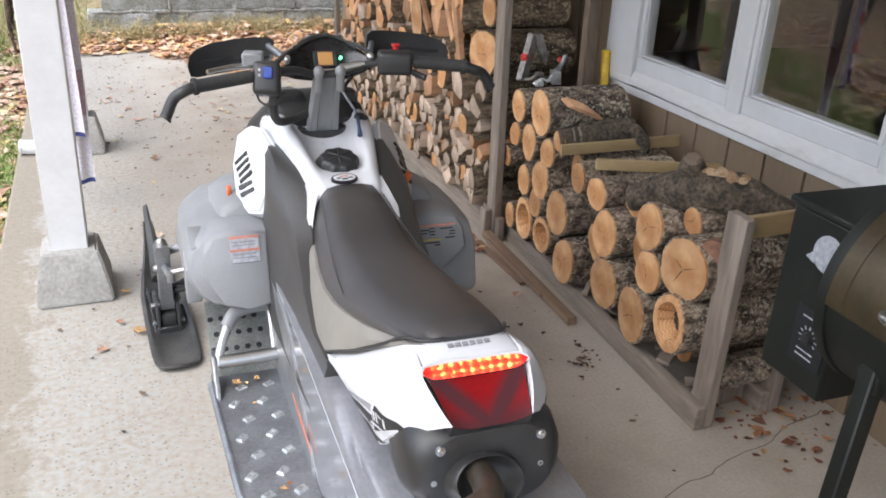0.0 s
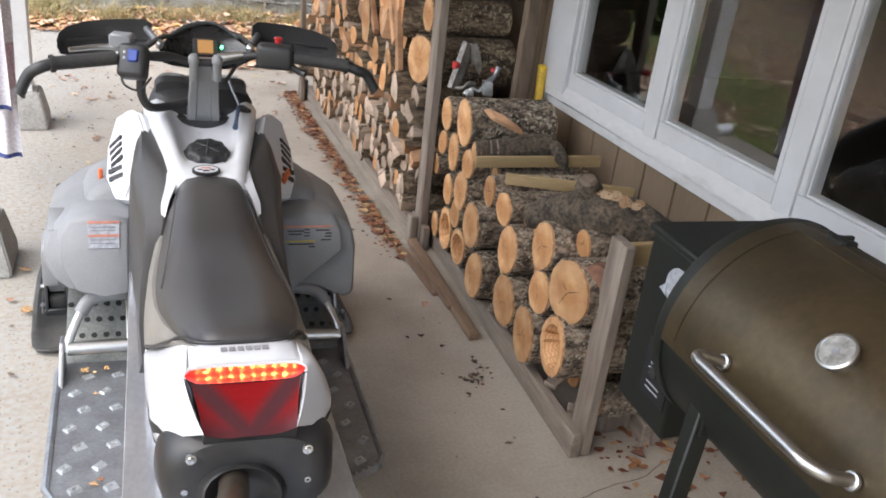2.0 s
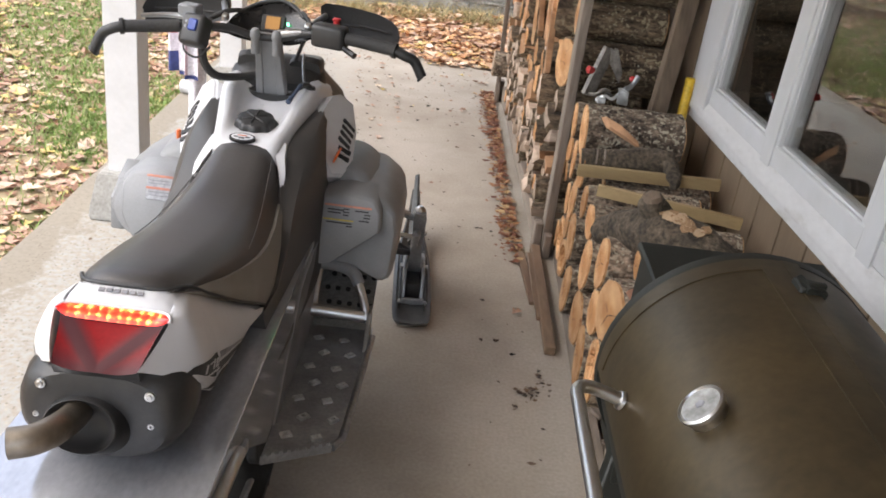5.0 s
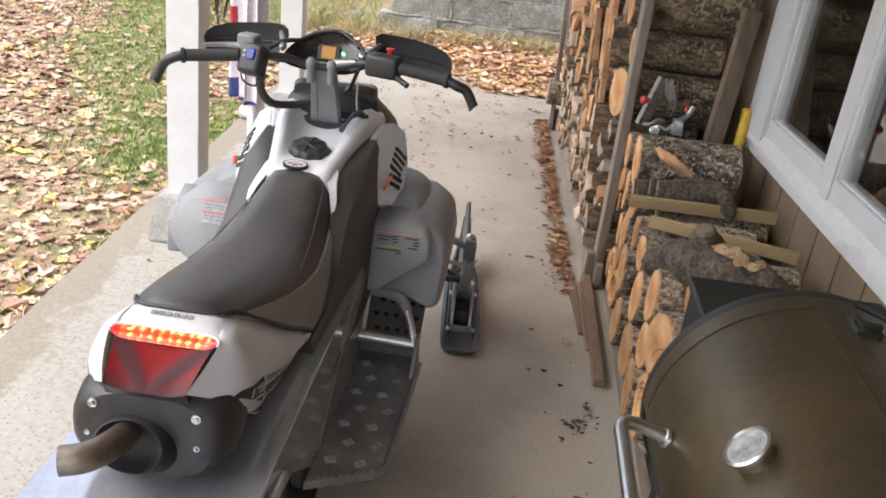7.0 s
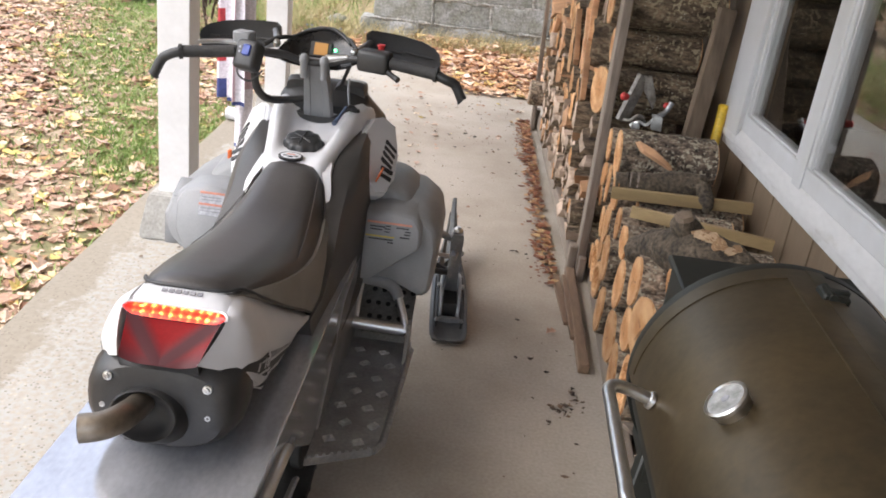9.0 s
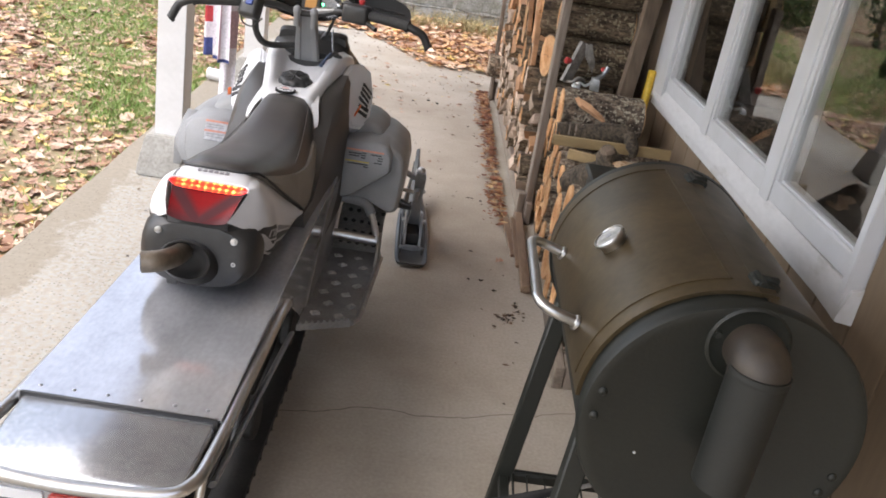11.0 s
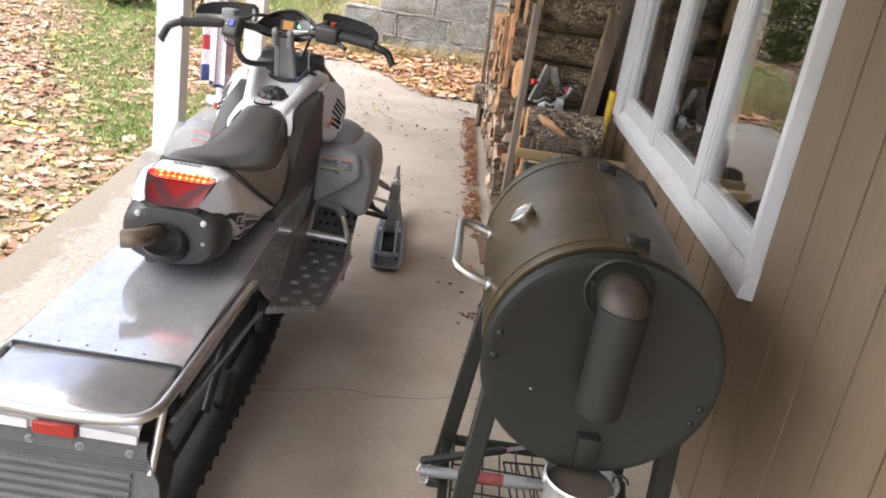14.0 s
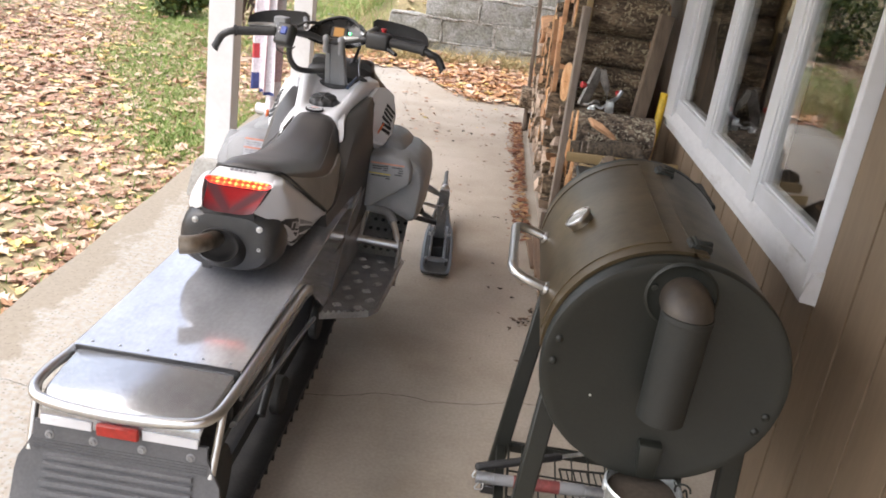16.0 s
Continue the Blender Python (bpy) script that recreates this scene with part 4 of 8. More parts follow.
    for k in range(15):
        u = 0.17 + 0.047 * k
        y, z = flap_at(u)
        y2, z2 = flap_at(u + 0.027)
        part("rib", shifted(loft([[(-0.165 - 0.02 * u, y - 0.001, z), (-0.165 - 0.02 * u, y - 0.008, z - 0.002), (-0.165 - 0.02 * u, y2 - 0.008, z2 + 0.002), (-0.165 - 0.02 * u, y2 - 0.001, z2)],
                                  [(0.165 + 0.02 * u, y - 0.001, z), (0.165 + 0.02 * u, y - 0.008, z - 0.002), (0.165 + 0.02 * u, y2 - 0.008, z2 + 0.002), (0.165 + 0.02 * u, y2 - 0.001, z2)]])), FLAP_RUBBER, flap)
    for k in range(4):
        y, z = flap_at(0.105 + 0.016 * k)
        part("groove", shifted(box(-0.198, 0.198, y - 0.0022, y, z - 0.0012, z + 0.0012)), FLAP_RUBBER, flap)
    for x in (-0.16, -0.06, 0.05, 0.16):
        bolt((x, 0.402, 0.485), (0, -1, 0.1), 0.007, flap, DARK_ALU)
    # track with lugs
    loop = [(0.62 + 0.20 * math.cos(t), 0.235 + 0.20 * math.sin(t)) for t in np.linspace(math.pi / 2, 3 * math.pi / 2 - 0.15, 10)]
    loop = [(0.60 - abs(0.20 * math.cos(t)), z) for (y, z), t in zip(loop, np.linspace(math.pi / 2, 3 * math.pi / 2 - 0.15, 10))]
    loop += [(0.75, 0.035), (1.7, 0.035), (2.05, 0.12), (2.30, 0.24), (2.40, 0.36), (2.32, 0.47), (1.8, 0.47), (1.0, 0.44)]
    inner = [(y * 0.985 + 0.02, 0.25 + (z - 0.25) * 0.90) for y, z in loop]
    belt = bmesh.new()
    vo = [[belt.verts.new((x, y, z)) for x in (-0.178, 0.178)] for y, z in loop]
    vi = [[belt.verts.new((x, y, z)) for x in (-0.178, 0.178)] for y, z in inner]
    n = len(loop)
    for i in range(n):
        j = (i + 1) % n
        belt.faces.new((vo[i][0], vo[j][0], vo[j][1], vo[i][1]))
        belt.faces.new((vi[i][1], vi[j][1], vi[j][0], vi[i][0]))
        belt.faces.new((vo[j][0], vo[i][0], vi[i][0], vi[j][0]))
        belt.faces.new((vo[i][1], vo[j][1], vi[j][1], vi[i][1]))
    track = part("track", shifted(belt), RUBBER, sled, "black rubber drive track", smooth=0)
    for i in range(n):
        p, q = Vector((0, *loop[i])), Vector((0, *loop[(i + 1) % n]))
        d = q - p
        steps = max(1, int(d.length / 0.07))
        for k in range(steps):
            c = p.lerp(q, (k + 0.5) / steps)
            out = Vector((0, -d.z, d.y)).normalized()
            if out.dot(c - Vector((0, 1.4, 0.25))) < 0:
                out = -out
            if c.z < 0.05:
                out = Vector((0, 0, -1))
            for x0, x1 in ((-0.175, -0.07), (-0.05, 0.05), (0.07, 0.175)):
                part("track_lug", shifted(loft([[(x, *(c + d.normalized() * s)[1:]) for x, s in ((x0, -0.007), (x1, -0.007), (x1, 0.007), (x0, 0.007))],
                                              [(x, *(c + out * 0.034 + d.normalized() * s)[1:]) for x, s in ((x0, -0.004), (x1, -0.004), (x1, 0.004), (x0, 0.004))]])), RUBBER, track, smooth=0)
    for s in (-1, 1):
        part("slide_rail", shifted(prism([(0.62, 0.10), (1.75, 0.075), (1.95, 0.16), (1.9, 0.20), (1.7, 0.13), (0.65, 0.14)], "x", s * 0.09 - 0.008, s * 0.09 + 0.008)), BLACK_PLASTIC, sled)
        for y, z, r in ((0.62, 0.235, 0.115), (1.25, 0.13, 0.065), (1.75, 0.15, 0.065)):
            part("idler_wheel", shifted(disc((s * 0.135, y, z), (1, 0, 0), [(-0.016, r * 0.35), (-0.016, r * 0.92), (-0.01, r), (0.01, r), (0.016, r * 0.92), (0.016, r * 0.35)], 24)), RUBBER, sled)
        part("shock_link", rod((SX + s * 0.12, 1.1, 0.14), (SX + s * 0.12, 1.45, 0.42), 0.014), BLACK_PLASTIC, sled)
    # running boards, rising a little to the rear
    board_rise = lambda y: 0.05 * max(0.0, 2.1 - y)
    def board():
        bm = prism([(0.205, 1.455), (0.36, 1.535), (0.378, 1.575), (0.395, 2.15), (0.205, 2.15)], "z", 0.296, 0.303)
        for v in bm.verts:
            v.co.z += board_rise(v.co.y)
        return bm
    rb = both("running_board", board, DARK_ALU, sled, "grey aluminium running board with grip holes")
    for s, ob in ((1, rb[0]), (-1, rb[1])):
        part("board_lip", tube(S([(s * 0.362, 1.535, 0.329), (s * 0.381, 1.575, 0.327), (s * 0.398, 2.1, 0.303)]), 0.010, 8, curved=False), DARK_ALU, ob)
        part("serrated_edge", shifted(beam((s * 0.205, 1.455, 0.332), (s * 0.36, 1.535, 0.328), 0.006, 0.024, 0.001)), DARK_ALU, ob)
        for k in range(9):
            q = Vector((s * 0.215, 1.46, 0.348)).lerp(Vector((s * 0.352, 1.53, 0.345)), k / 8)
            part("tooth", shifted(disc(q, (0, 0, 1), [(-0.004, 0.006), (0.003, 0.004)], 4)), DARK_ALU, ob, smooth=0)
        part("board_edge_wall", shifted(prism([(1.6, 0.33), (1.9, 0.55), (2.3, 0.60), (2.3, 0.30), (1.5, 0.30)], "x", s * 0.207 - 0.003, s * 0.207 + 0.003)), DARK_ALU, ob)
        rnd = random.Random(3)
        for i in range(7):
            for j in range(2):
                c = Vector((s * (0.255 + 0.075 * j + (0.018 if i % 2 else -0.01)), 1.56 + i * 0.082, 0.3035 + board_rise(1.56 + i * 0.082)))
                part("grip_hole", shifted(turned(disc((0, 0, 0), (0, 0, 1), [(0, 0.021), (0.007, 0.017), (0.007, 0.008), (0.001, 0.006)], 4), Matrix.Translation(c) @ Matrix.Rotation(0.5 + 0.3 * (i % 2), 4, "Z") @ Matrix.Diagonal((1, 0.7, 1, 1)))), GALV, ob, smooth=0)
        # toe plate with round holes
        toe = part("toe_plate", shifted(loft([[(s * 0.21, 2.13, 0.302), (s * 0.385, 2.13, 0.302), (s * 0.385, 2.135, 0.298), (s * 0.21, 2.135, 0.298)], [(s * 0.21, 2.36, 0.43), (s * 0.385, 2.36, 0.43), (s * 0.385, 2.365, 0.425), (s * 0.21, 2.365, 0.425)]])), PLATE_ALU, ob)
        for i in range(4):
            for j in range(5):
                u = 0.14 + 0.2 * i
                part("round_hole", shifted(disc((s * (0.235 + 0.032 * j + 0.012 * (i % 2)), 2.13 + 0.23 * u, 0.3035 + 0.128 * u), (0, -0.5, 0.87), [(-0.002, 0.0085), (0.0008, 0.0085)], 12)), INK, toe)
        # foot hoop
        hoop = part("foot_hoop", tube(S([(s * 0.21, 2.10, 0.375), (s * 0.37, 2.10, 0.37)]), 0.019, 14, curved=False), CHROME, sled, "polished foot hoop")
        part("hoop_arm", tube(S([(s * 0.375, 2.10, 0.36), (s * 0.362, 2.125, 0.405), (s * 0.325, 2.175, 0.468), (s * 0.29, 2.19, 0.482)]), 0.013, 12), CHROME, hoop)
        part("hoop_sleeve", tube(S([(s * 0.340, 2.157, 0.447), (s * 0.315, 2.18, 0.475), (s * 0.27, 2.192, 0.484), (s * 0.215, 2.195, 0.486)]), 0.019, 14), GREY_PLASTIC, hoop, "grey plastic sleeve")
        part("hoop_side", shifted(prism([(2.0, 0.31), (2.10, 0.39), (2.14, 0.39), (2.12, 0.29), (2.03, 0.22)], "x", s * 0.385 - 0.006, s * 0.385 + 0.006, 0.002)), DARK_ALU, hoop)
        part("hoop_rod", rod((SX + s * 0.215, 2.11, 0.36), (SX + s * 0.215, 2.20, 0.485), 0.008), CHROME, hoop)

    part("paint_scuff", shifted(prism([(1.60, 0.395), (1.70, 0.405), (1.85, 0.402), (1.78, 0.390), (1.68, 0.385)], "x", -0.2125, -0.2105)), LABEL_RED, sled, "orange-red paint scuff")
    # heat cover and exhaust
    cover = part("muffler_cover", shifted(loft([oval(1.072, 0, 0.712, 0.098, 0.062, 2.6, 32, 0.1), oval(1.075, 0, 0.714, 0.122, 0.078, 2.7, 32, 0.1), oval(1.092, 0, 0.716, 0.140, 0.086, 2.8, 32, 0.1), oval(1.14, 0, 0.715, 0.150, 0.092, 3.0, 32),
                                               oval(1.20, 0, 0.705, 0.143, 0.088, 3.2, 32), oval(1.27, 0, 0.69, 0.128, 0.080, 3.2, 32), oval(1.45, 0, 0.66, 0.125, 0.055, 4, 32), oval(1.75, 0, 0.64, 0.125, 0.035, 4, 32)])), COVER_BLACK, sled, "black muffler heat cover")
    boss = turned(disc((0, 0, 0), (0, -1, 0), [(-0.055, 0.076), (-0.025, 0.067), (-0.006, 0.0625), (-0.001, 0.0605), (0.001, 0.0585), (-0.002, 0.056), (-0.012, 0.050), (-0.024, 0.040), (-0.030, 0.026), (-0.032, 0.010)], 56), Matrix.Translation((-0.014, 1.038, 0.716)) @ Matrix.Rotation(-0.45, 4, "X") @ Matrix.Rotation(0.12, 4, "Y") @ Matrix.Diagonal((1.04, 1, 0.76, 1)))
    part("exhaust_collar", shifted(boss), COVER_BLACK, cover, "black oval exhaust collar")
    pipe = part("exhaust_pipe", tube(S([(-0.028, 1.08, 0.722), (-0.029, 1.040, 0.729), (-0.037, 0.996, 0.737), (-0.056, 0.966, 0.740), (-0.089, 0.951, 0.739)]), [0.0235, 0.0245, 0.0255, 0.0255, 0.0255], 22), STEEL_PIPE, sled, "heat-tinted curved exhaust pipe")
    part("pipe_mouth", shifted(disc((-0.0893, 0.9508, 0.739), (-0.93, -0.37, -0.02), [(-0.001, 0.021), (0.0008, 0.0205)], 20)), INK, pipe)
    for x, z in ((-0.093, 0.768), (0.093, 0.766), (0.095, 0.706), (-0.104, 0.706)):
        bolt((x, 1.076, z), (0, -1, 0.12), 0.0058, cover)
    part("cover_tab", shifted(box(-0.075, -0.045, 1.085, 1.10, 0.618, 0.645, 0.004)), BLACK_PLASTIC, cover)
    # tail cowl: rings across the sled, its side running down to a low point
    def tail_ring(y, hw, zt, hb, zb, lean):
        half = [(0, zt + 0.004), (hw * 0.5, zt + 0.004), (hw * 0.88, zt), (hw, zt - 0.010), (hw + (hb - hw) * 0.74, zt - 0.30 * (zt - zb)), (hb + 0.002, zt - 0.64 * (zt - zb)), (hb - 0.008, zb + 0.010), (hb - 0.014, zb), (hb - 0.04, zb + 0.002), (0, zt - 0.03)]
        full = half + [(-x, z) for x, z in reversed(half[1:-1])]
        return [(x, y + lean * (z - zt), z) for x, z in full]
    tail = part("tail_cowl", shifted(loft([tail_ring(1.186, 0.086, 0.868, 0.108, 0.790, 0.75), tail_ring(1.192, 0.091, 0.875, 0.124, 0.782, 0.62), tail_ring(1.205, 0.091, 0.884, 0.134, 0.765, 0.45), tail_ring(1.235, 0.092, 0.884, 0.140, 0.705, 0.22), tail_ring(1.268, 0.098, 0.878, 0.156, 0.652, 0.0),
                                         tail_ring(1.34, 0.122, 0.826, 0.160, 0.648, 0.0), tail_ring(1.45, 0.146, 0.752, 0.164, 0.642, 0.0), tail_ring(1.55, 0.158, 0.695, 0.166, 0.636, 0.0), tail_ring(1.64, 0.164, 0.642, 0.167, 0.630, 0.0)])), WHITE_PLASTIC, sled, "glossy white tail cowl", smooth=45)
    # word mark on the deck as plain bars
    for k in range(6):
        part("word_bar", shifted(turned(box(-0.0052, 0.0052, -0.0042, 0.0042, -0.002, 0.0008, 0.0003), Matrix.Translation((-0.034 + k * 0.0138, 1.206, 0.8895)) @ Matrix.Rotation(0.25, 4, "X"))), GREY_INK, tail)
    # taillight: a lit bar over a smoked lens with two ridges meeting in a keel
    def lens_at(u, v):
        w = 0.0965 - 0.0225 * v ** 0.6
        edge = abs(u) ** 3
        d = abs(u) - (0.80 * (1 - v) + 0.10)
        return Vector((u * w, 1.170 - 0.092 * v + 0.002 * edge * (1 - v), 0.8555 - 0.0555 * v + edge * (0.006 + 0.006 * v) + 0.0016 * math.exp(-(d / 0.30) ** 2)))
    light = part("taillight", shifted(loft([[lens_at(-1 + a / 20, b / 16) for a in range(41)] for b in range(17)], caps=False, closed=False)), RED_LENS, sled, "smoked dark red taillight lens", smooth=60)
    rim = [lens_at(-1, b / 10) for b in range(11)] + [lens_at(-1 + 2 * a / 16, 1) for a in range(1, 17)] + [lens_at(1, b / 10) for b in range(9, -1, -1)]
    part("light_base", shifted(loft([[p + Vector((0, 0.001, -0.0015)) for p in rim], [p + Vector((0, 0.012, -0.034)) for p in rim]], caps=False)), BLACK_PLASTIC, light)
    top_edge = [(-0.0990, 1.168, 0.8665), (-0.088, 1.177, 0.8690), (-0.055, 1.182, 0.8685), (0, 1.1825, 0.8680), (0.055, 1.182, 0.8685), (0.088, 1.177, 0.8690), (0.0990, 1.168, 0.8665)]
    low_edge = [(-0.0985, 1.1660, 0.8635), (-0.088, 1.1625, 0.8575), (-0.070, 1.1605, 0.8532), (0, 1.1605, 0.8522), (0.070, 1.1605, 0.8532), (0.088, 1.1625, 0.8575), (0.0985, 1.1660, 0.8635)]
    hi_path, lo_path = smooth_path(top_edge, 5), smooth_path(low_edge, 5)
    rows = [[a.lerp(b, t) + Vector((0, -0.75, 0.65)) * (0.003 * math.sin(math.pi * t) + 0.002) for a, b in zip(hi_path, lo_path)] for t in (0, 0.2, 0.4, 0.6, 0.8, 1)]
    part("light_bar", shifted(loft(rows, caps=False, closed=False)), LIGHT_BAR, light, "glowing red light bar with bright diodes", smooth=60)
    part("bar_lip", tube(S(lo_path), 0.0018, 8, curved=False), RED_DARK, light)
    part("bar_rim", tube(S([(-0.1005, 1.163, 0.862)] + [tuple(p + Vector((0, 0.003, 0.001))) for p in hi_path] + [(0.1005, 1.163, 0.862)]), 0.0040, 8, curved=False), WHITE_PLASTIC, light)
    wings = []
    for s in (-1, 1):
        inner = [Vector((s * 0.1005, 1.168, 0.8665)), Vector((s * 0.0960, 1.140, 0.8520)), Vector((s * 0.0860, 1.105, 0.8330)), Vector((s * 0.0735, 1.076, 0.8140))]
        middle = [Vector((s * 0.120, 1.200, 0.861)), Vector((s * 0.140, 1.188, 0.822)), Vector((s * 0.1490, 1.176, 0.785)), Vector((s * 0.1400, 1.162, 0.750))]
        outer = [Vector((s * 0.106, 1.275, 0.856)), Vector((s * 0.1400, 1.272, 0.810)), Vector((s * 0.1568, 1.272, 0.735)), Vector((s * 0.1440, 1.268, 0.658))]
        inner.insert(0, Vector((s * 0.0950, 1.178, 0.8690)))
        middle.insert(0, Vector((s * 0.0940, 1.212, 0.8770)))
        outer.insert(0, Vector((s * 0.0930, 1.275, 0.8690)))
        wing = [smooth_path(list(row), 6) for row in zip(smooth_path(inner, 5), smooth_path(middle, 5), smooth_path(outer, 5))]
        wing = [row + [row[-1] + Vector((-s * 0.02, 0, 0)), row[0] + Vector((-s * 0.004, 0.03, -0.014))] for row in wing]
        wings.append(part("tail_wing", shifted(loft(wing)), WHITE_PLASTIC, light, "glossy white wing beside the lens", smooth=75))
    # decals following the flank
    skin = bmesh.new()
    for ob in [tail] + wings:
        piece = bmesh.new()
        piece.from_mesh(ob.data)
        bmesh.ops.translate(piece, verts=piece.verts, vec=BASE[ob] - Vector((SX, 0, 0)))
        skin = join(skin, piece)
    flank = BVHTree.FromBMesh(skin)
    skin.free()
    for s in (-1, 1):
        for ys, ups, lows, mat, off in (((1.135, 1.165, 1.262), (0.770, 0.778, 0.749), (0.768, 0.760, 0.690), INK, 0.0012), ((1.262, 1.272), (0.749, 0.722), (0.690, 0.686), INK, 0.0012),
                                        ((1.278, 1.36, 1.45), (0.716, 0.690, 0.656), (0.690, 0.672, 0.650), INK, 0.0012), ((1.278, 1.36, 1.44), (0.740, 0.706, 0.672), (0.724, 0.696, 0.667), GREY_INK, 0.0012), ((1.225, 1.30, 1.38), (0.672, 0.680, 0.654), (0.668, 0.660, 0.650), INK, 0.0012),
                                        ((1.150, 1.285), (0.746, 0.700), (0.740, 0.694), WHITE_PLASTIC, 0.0022), ((1.200, 1.210), (0.758, 0.755), (0.736, 0.732), WHITE_PLASTIC, 0.0022), ((1.216, 1.236), (0.752, 0.746), (0.748, 0.741), WHITE_PLASTIC, 0.0022), ((1.240, 1.250), (0.746, 0.743), (0.722, 0.718), WHITE_PLASTIC, 0.0022), ((1.256, 1.266), (0.738, 0.735), (0.716, 0.712), WHITE_PLASTIC, 0.0022)):
            bm = bmesh.new()
            rows = []
            for k in range(15):
                y = ys[0] + (ys[-1] - ys[0]) * k / 14
                row = []
                for z in (np.interp(y, ys, ups), (np.interp(y, ys, ups) + np.interp(y, ys, lows)) / 2, np.interp(y, ys, lows)):
                    for lift in range(8):
                        hit = flank.ray_cast(Vector((s * 0.4, y, z + 0.004 * lift)), Vector((-s, 0, 0)), 0.31)[0]
                        if hit is not None:
                            row.append((hit.x + s * off, y, z + 0.004 * lift))
                            break
                if len(row) == 3:
                    rows.append([bm.verts.new(p) for p in row])
            for a, b in zip(rows, rows[1:]):
                for i in (0, 1):
                    bm.faces.new((a[i], a[i + 1], b[i + 1], b[i]))
            if len(bm.faces):
                part("decal", shifted(bm), mat, tail)
            else:
                bm.free()
    part("seam_gasket", tube(S([(s * x, y, z) for s, x, y, z in [(-1, 0.165, 1.64, 0.643), (-1, 0.160, 1.55, 0.696), (-1, 0.148, 1.45, 0.754), (-1, 0.125, 1.34, 0.828), (-1, 0.099, 1.275, 0.877), (-1, 0.080, 1.238, 0.888), (-1, 0.052, 1.226, 0.8915), (1, 0.0, 1.223, 0.893), (1, 0.052, 1.226, 0.8915), (1, 0.080, 1.238, 0.888), (1, 0.099, 1.275, 0.877), (1, 0.125, 1.34, 0.828), (1, 0.148, 1.45, 0.754), (1, 0.160, 1.55, 0.696), (1, 0.165, 1.64, 0.643)]]), 0.0038, 8), BLACK_PLASTIC, sled, "black seam under the seat")
    # seat
    def seat_ring(y, hw, zt, hb, zb):
        half = [(0, zt + 0.004), (hw * 0.45, zt + 0.003), (hw * 0.8, zt - 0.004), (hw * 0.97, zt - 0.018), (hw + (hb - hw) * 0.3, zt - 0.25 * (zt - zb) - 0.012), (hw + (hb - hw) * 0.7, zt - 0.65 * (zt - zb)), (hb, zb), (0, zb)]
        return [(x, y, z) for x, z in half + [(-x, z) for x, z in reversed(half[1:-1])]]
    seat_rows = [(1.222, 0.058, 0.893, 0.072, 0.880), (1.230, 0.073, 0.899, 0.084, 0.878), (1.26, 0.084, 0.900, 0.095, 0.868), (1.32, 0.096, 0.890, 0.110, 0.848), (1.40, 0.106, 0.872, 0.122, 0.826), (1.50, 0.112, 0.850, 0.136, 0.798),
                 (1.60, 0.113, 0.830, 0.143, 0.770), (1.70, 0.110, 0.816, 0.146, 0.745), (1.80, 0.103, 0.812, 0.144, 0.735), (1.90, 0.095, 0.820, 0.136, 0.735), (1.98, 0.088, 0.840, 0.126, 0.745), (2.04, 0.082, 0.860, 0.116, 0.76), (2.09, 0.078, 0.868, 0.105, 0.77), (2.11, 0.068, 0.862, 0.100, 0.78)]
    seat = part("seat", shifted(loft([seat_ring(*r) for r in seat_rows])), SEAT_VINYL, sled, "worn black vinyl seat cushion", smooth=60)
    for s in (-1, 1):
        part("seat_seam", tube(S([(s * 0.130, 1.62, 0.795), (s * 0.121, 1.72, 0.790), (s * 0.108, 1.85, 0.800), (s * 0.094, 1.97, 0.825), (s * 0.084, 2.06, 0.848)]), 0.0013, 6), SEAT_VINYL, seat)
        def sidep():
            def ring(y, xt, zt, xb, zb):
                return [(xt, y, zt), ((xt + xb) / 2 + 0.006, y, (zt + zb) / 2), (xb, y, zb), (xb - 0.03, y, zb), (xt - 0.03, y, zt)]
            return loft([ring(1.232, 0.078, 0.886, 0.080, 0.882), ring(1.30, 0.106, 0.862, 0.112, 0.846), ring(1.42, 0.130, 0.824, 0.142, 0.770), ring(1.55, 0.144, 0.788, 0.161, 0.694), ring(1.65, 0.149, 0.764, 0.168, 0.640), ring(1.74, 0.149, 0.750, 0.170, 0.632), ring(1.85, 0.142, 0.748, 0.160, 0.680), ring(1.97, 0.128, 0.760, 0.136, 0.738)])
        bm = sidep()
        if s < 0:
            bm = mirrored(bm)
            
        part("seat_side", shifted(bm), SEAT_GREY, sled, "grey vinyl seat side")
        # knee panel
        def kring(y, xt, zt, xm, zm, xb, zb):
            return [(xt, y, zt), ((xt + xm) / 2 + 0.012, y, (zt + zm) / 2 + 0.012), (xm, y, zm), (xb, y, zb), (xb - 0.06, y, zb), (xt - 0.04, y, zt - 0.02)]
        bm = loft([kring(1.60, 0.150, 0.640, 0.172, 0.628, 0.205, 0.50), kring(1.72, 0.155, 0.645, 0.178, 0.622, 0.207, 0.48), kring(1.85, 0.150, 0.700, 0.178, 0.66, 0.210, 0.47), kring(2.0, 0.122, 0.775, 0.182, 0.725, 0.213, 0.46),
                   kring(2.12, 0.112, 0.845, 0.190, 0.79, 0.218, 0.46), kring(2.22, 0.114, 0.876, 0.200, 0.826, 0.222, 0.50), kring(2.34, 0.130, 0.896, 0.186, 0.874, 0.215, 0.60), kring(2.42, 0.14, 0.900, 0.178, 0.885, 0.20, 0.65)])
        if s < 0:
            bm = mirrored(bm)
        part("knee_panel", shifted(bm), SATIN_BLACK, sled, "satin black knee panel")

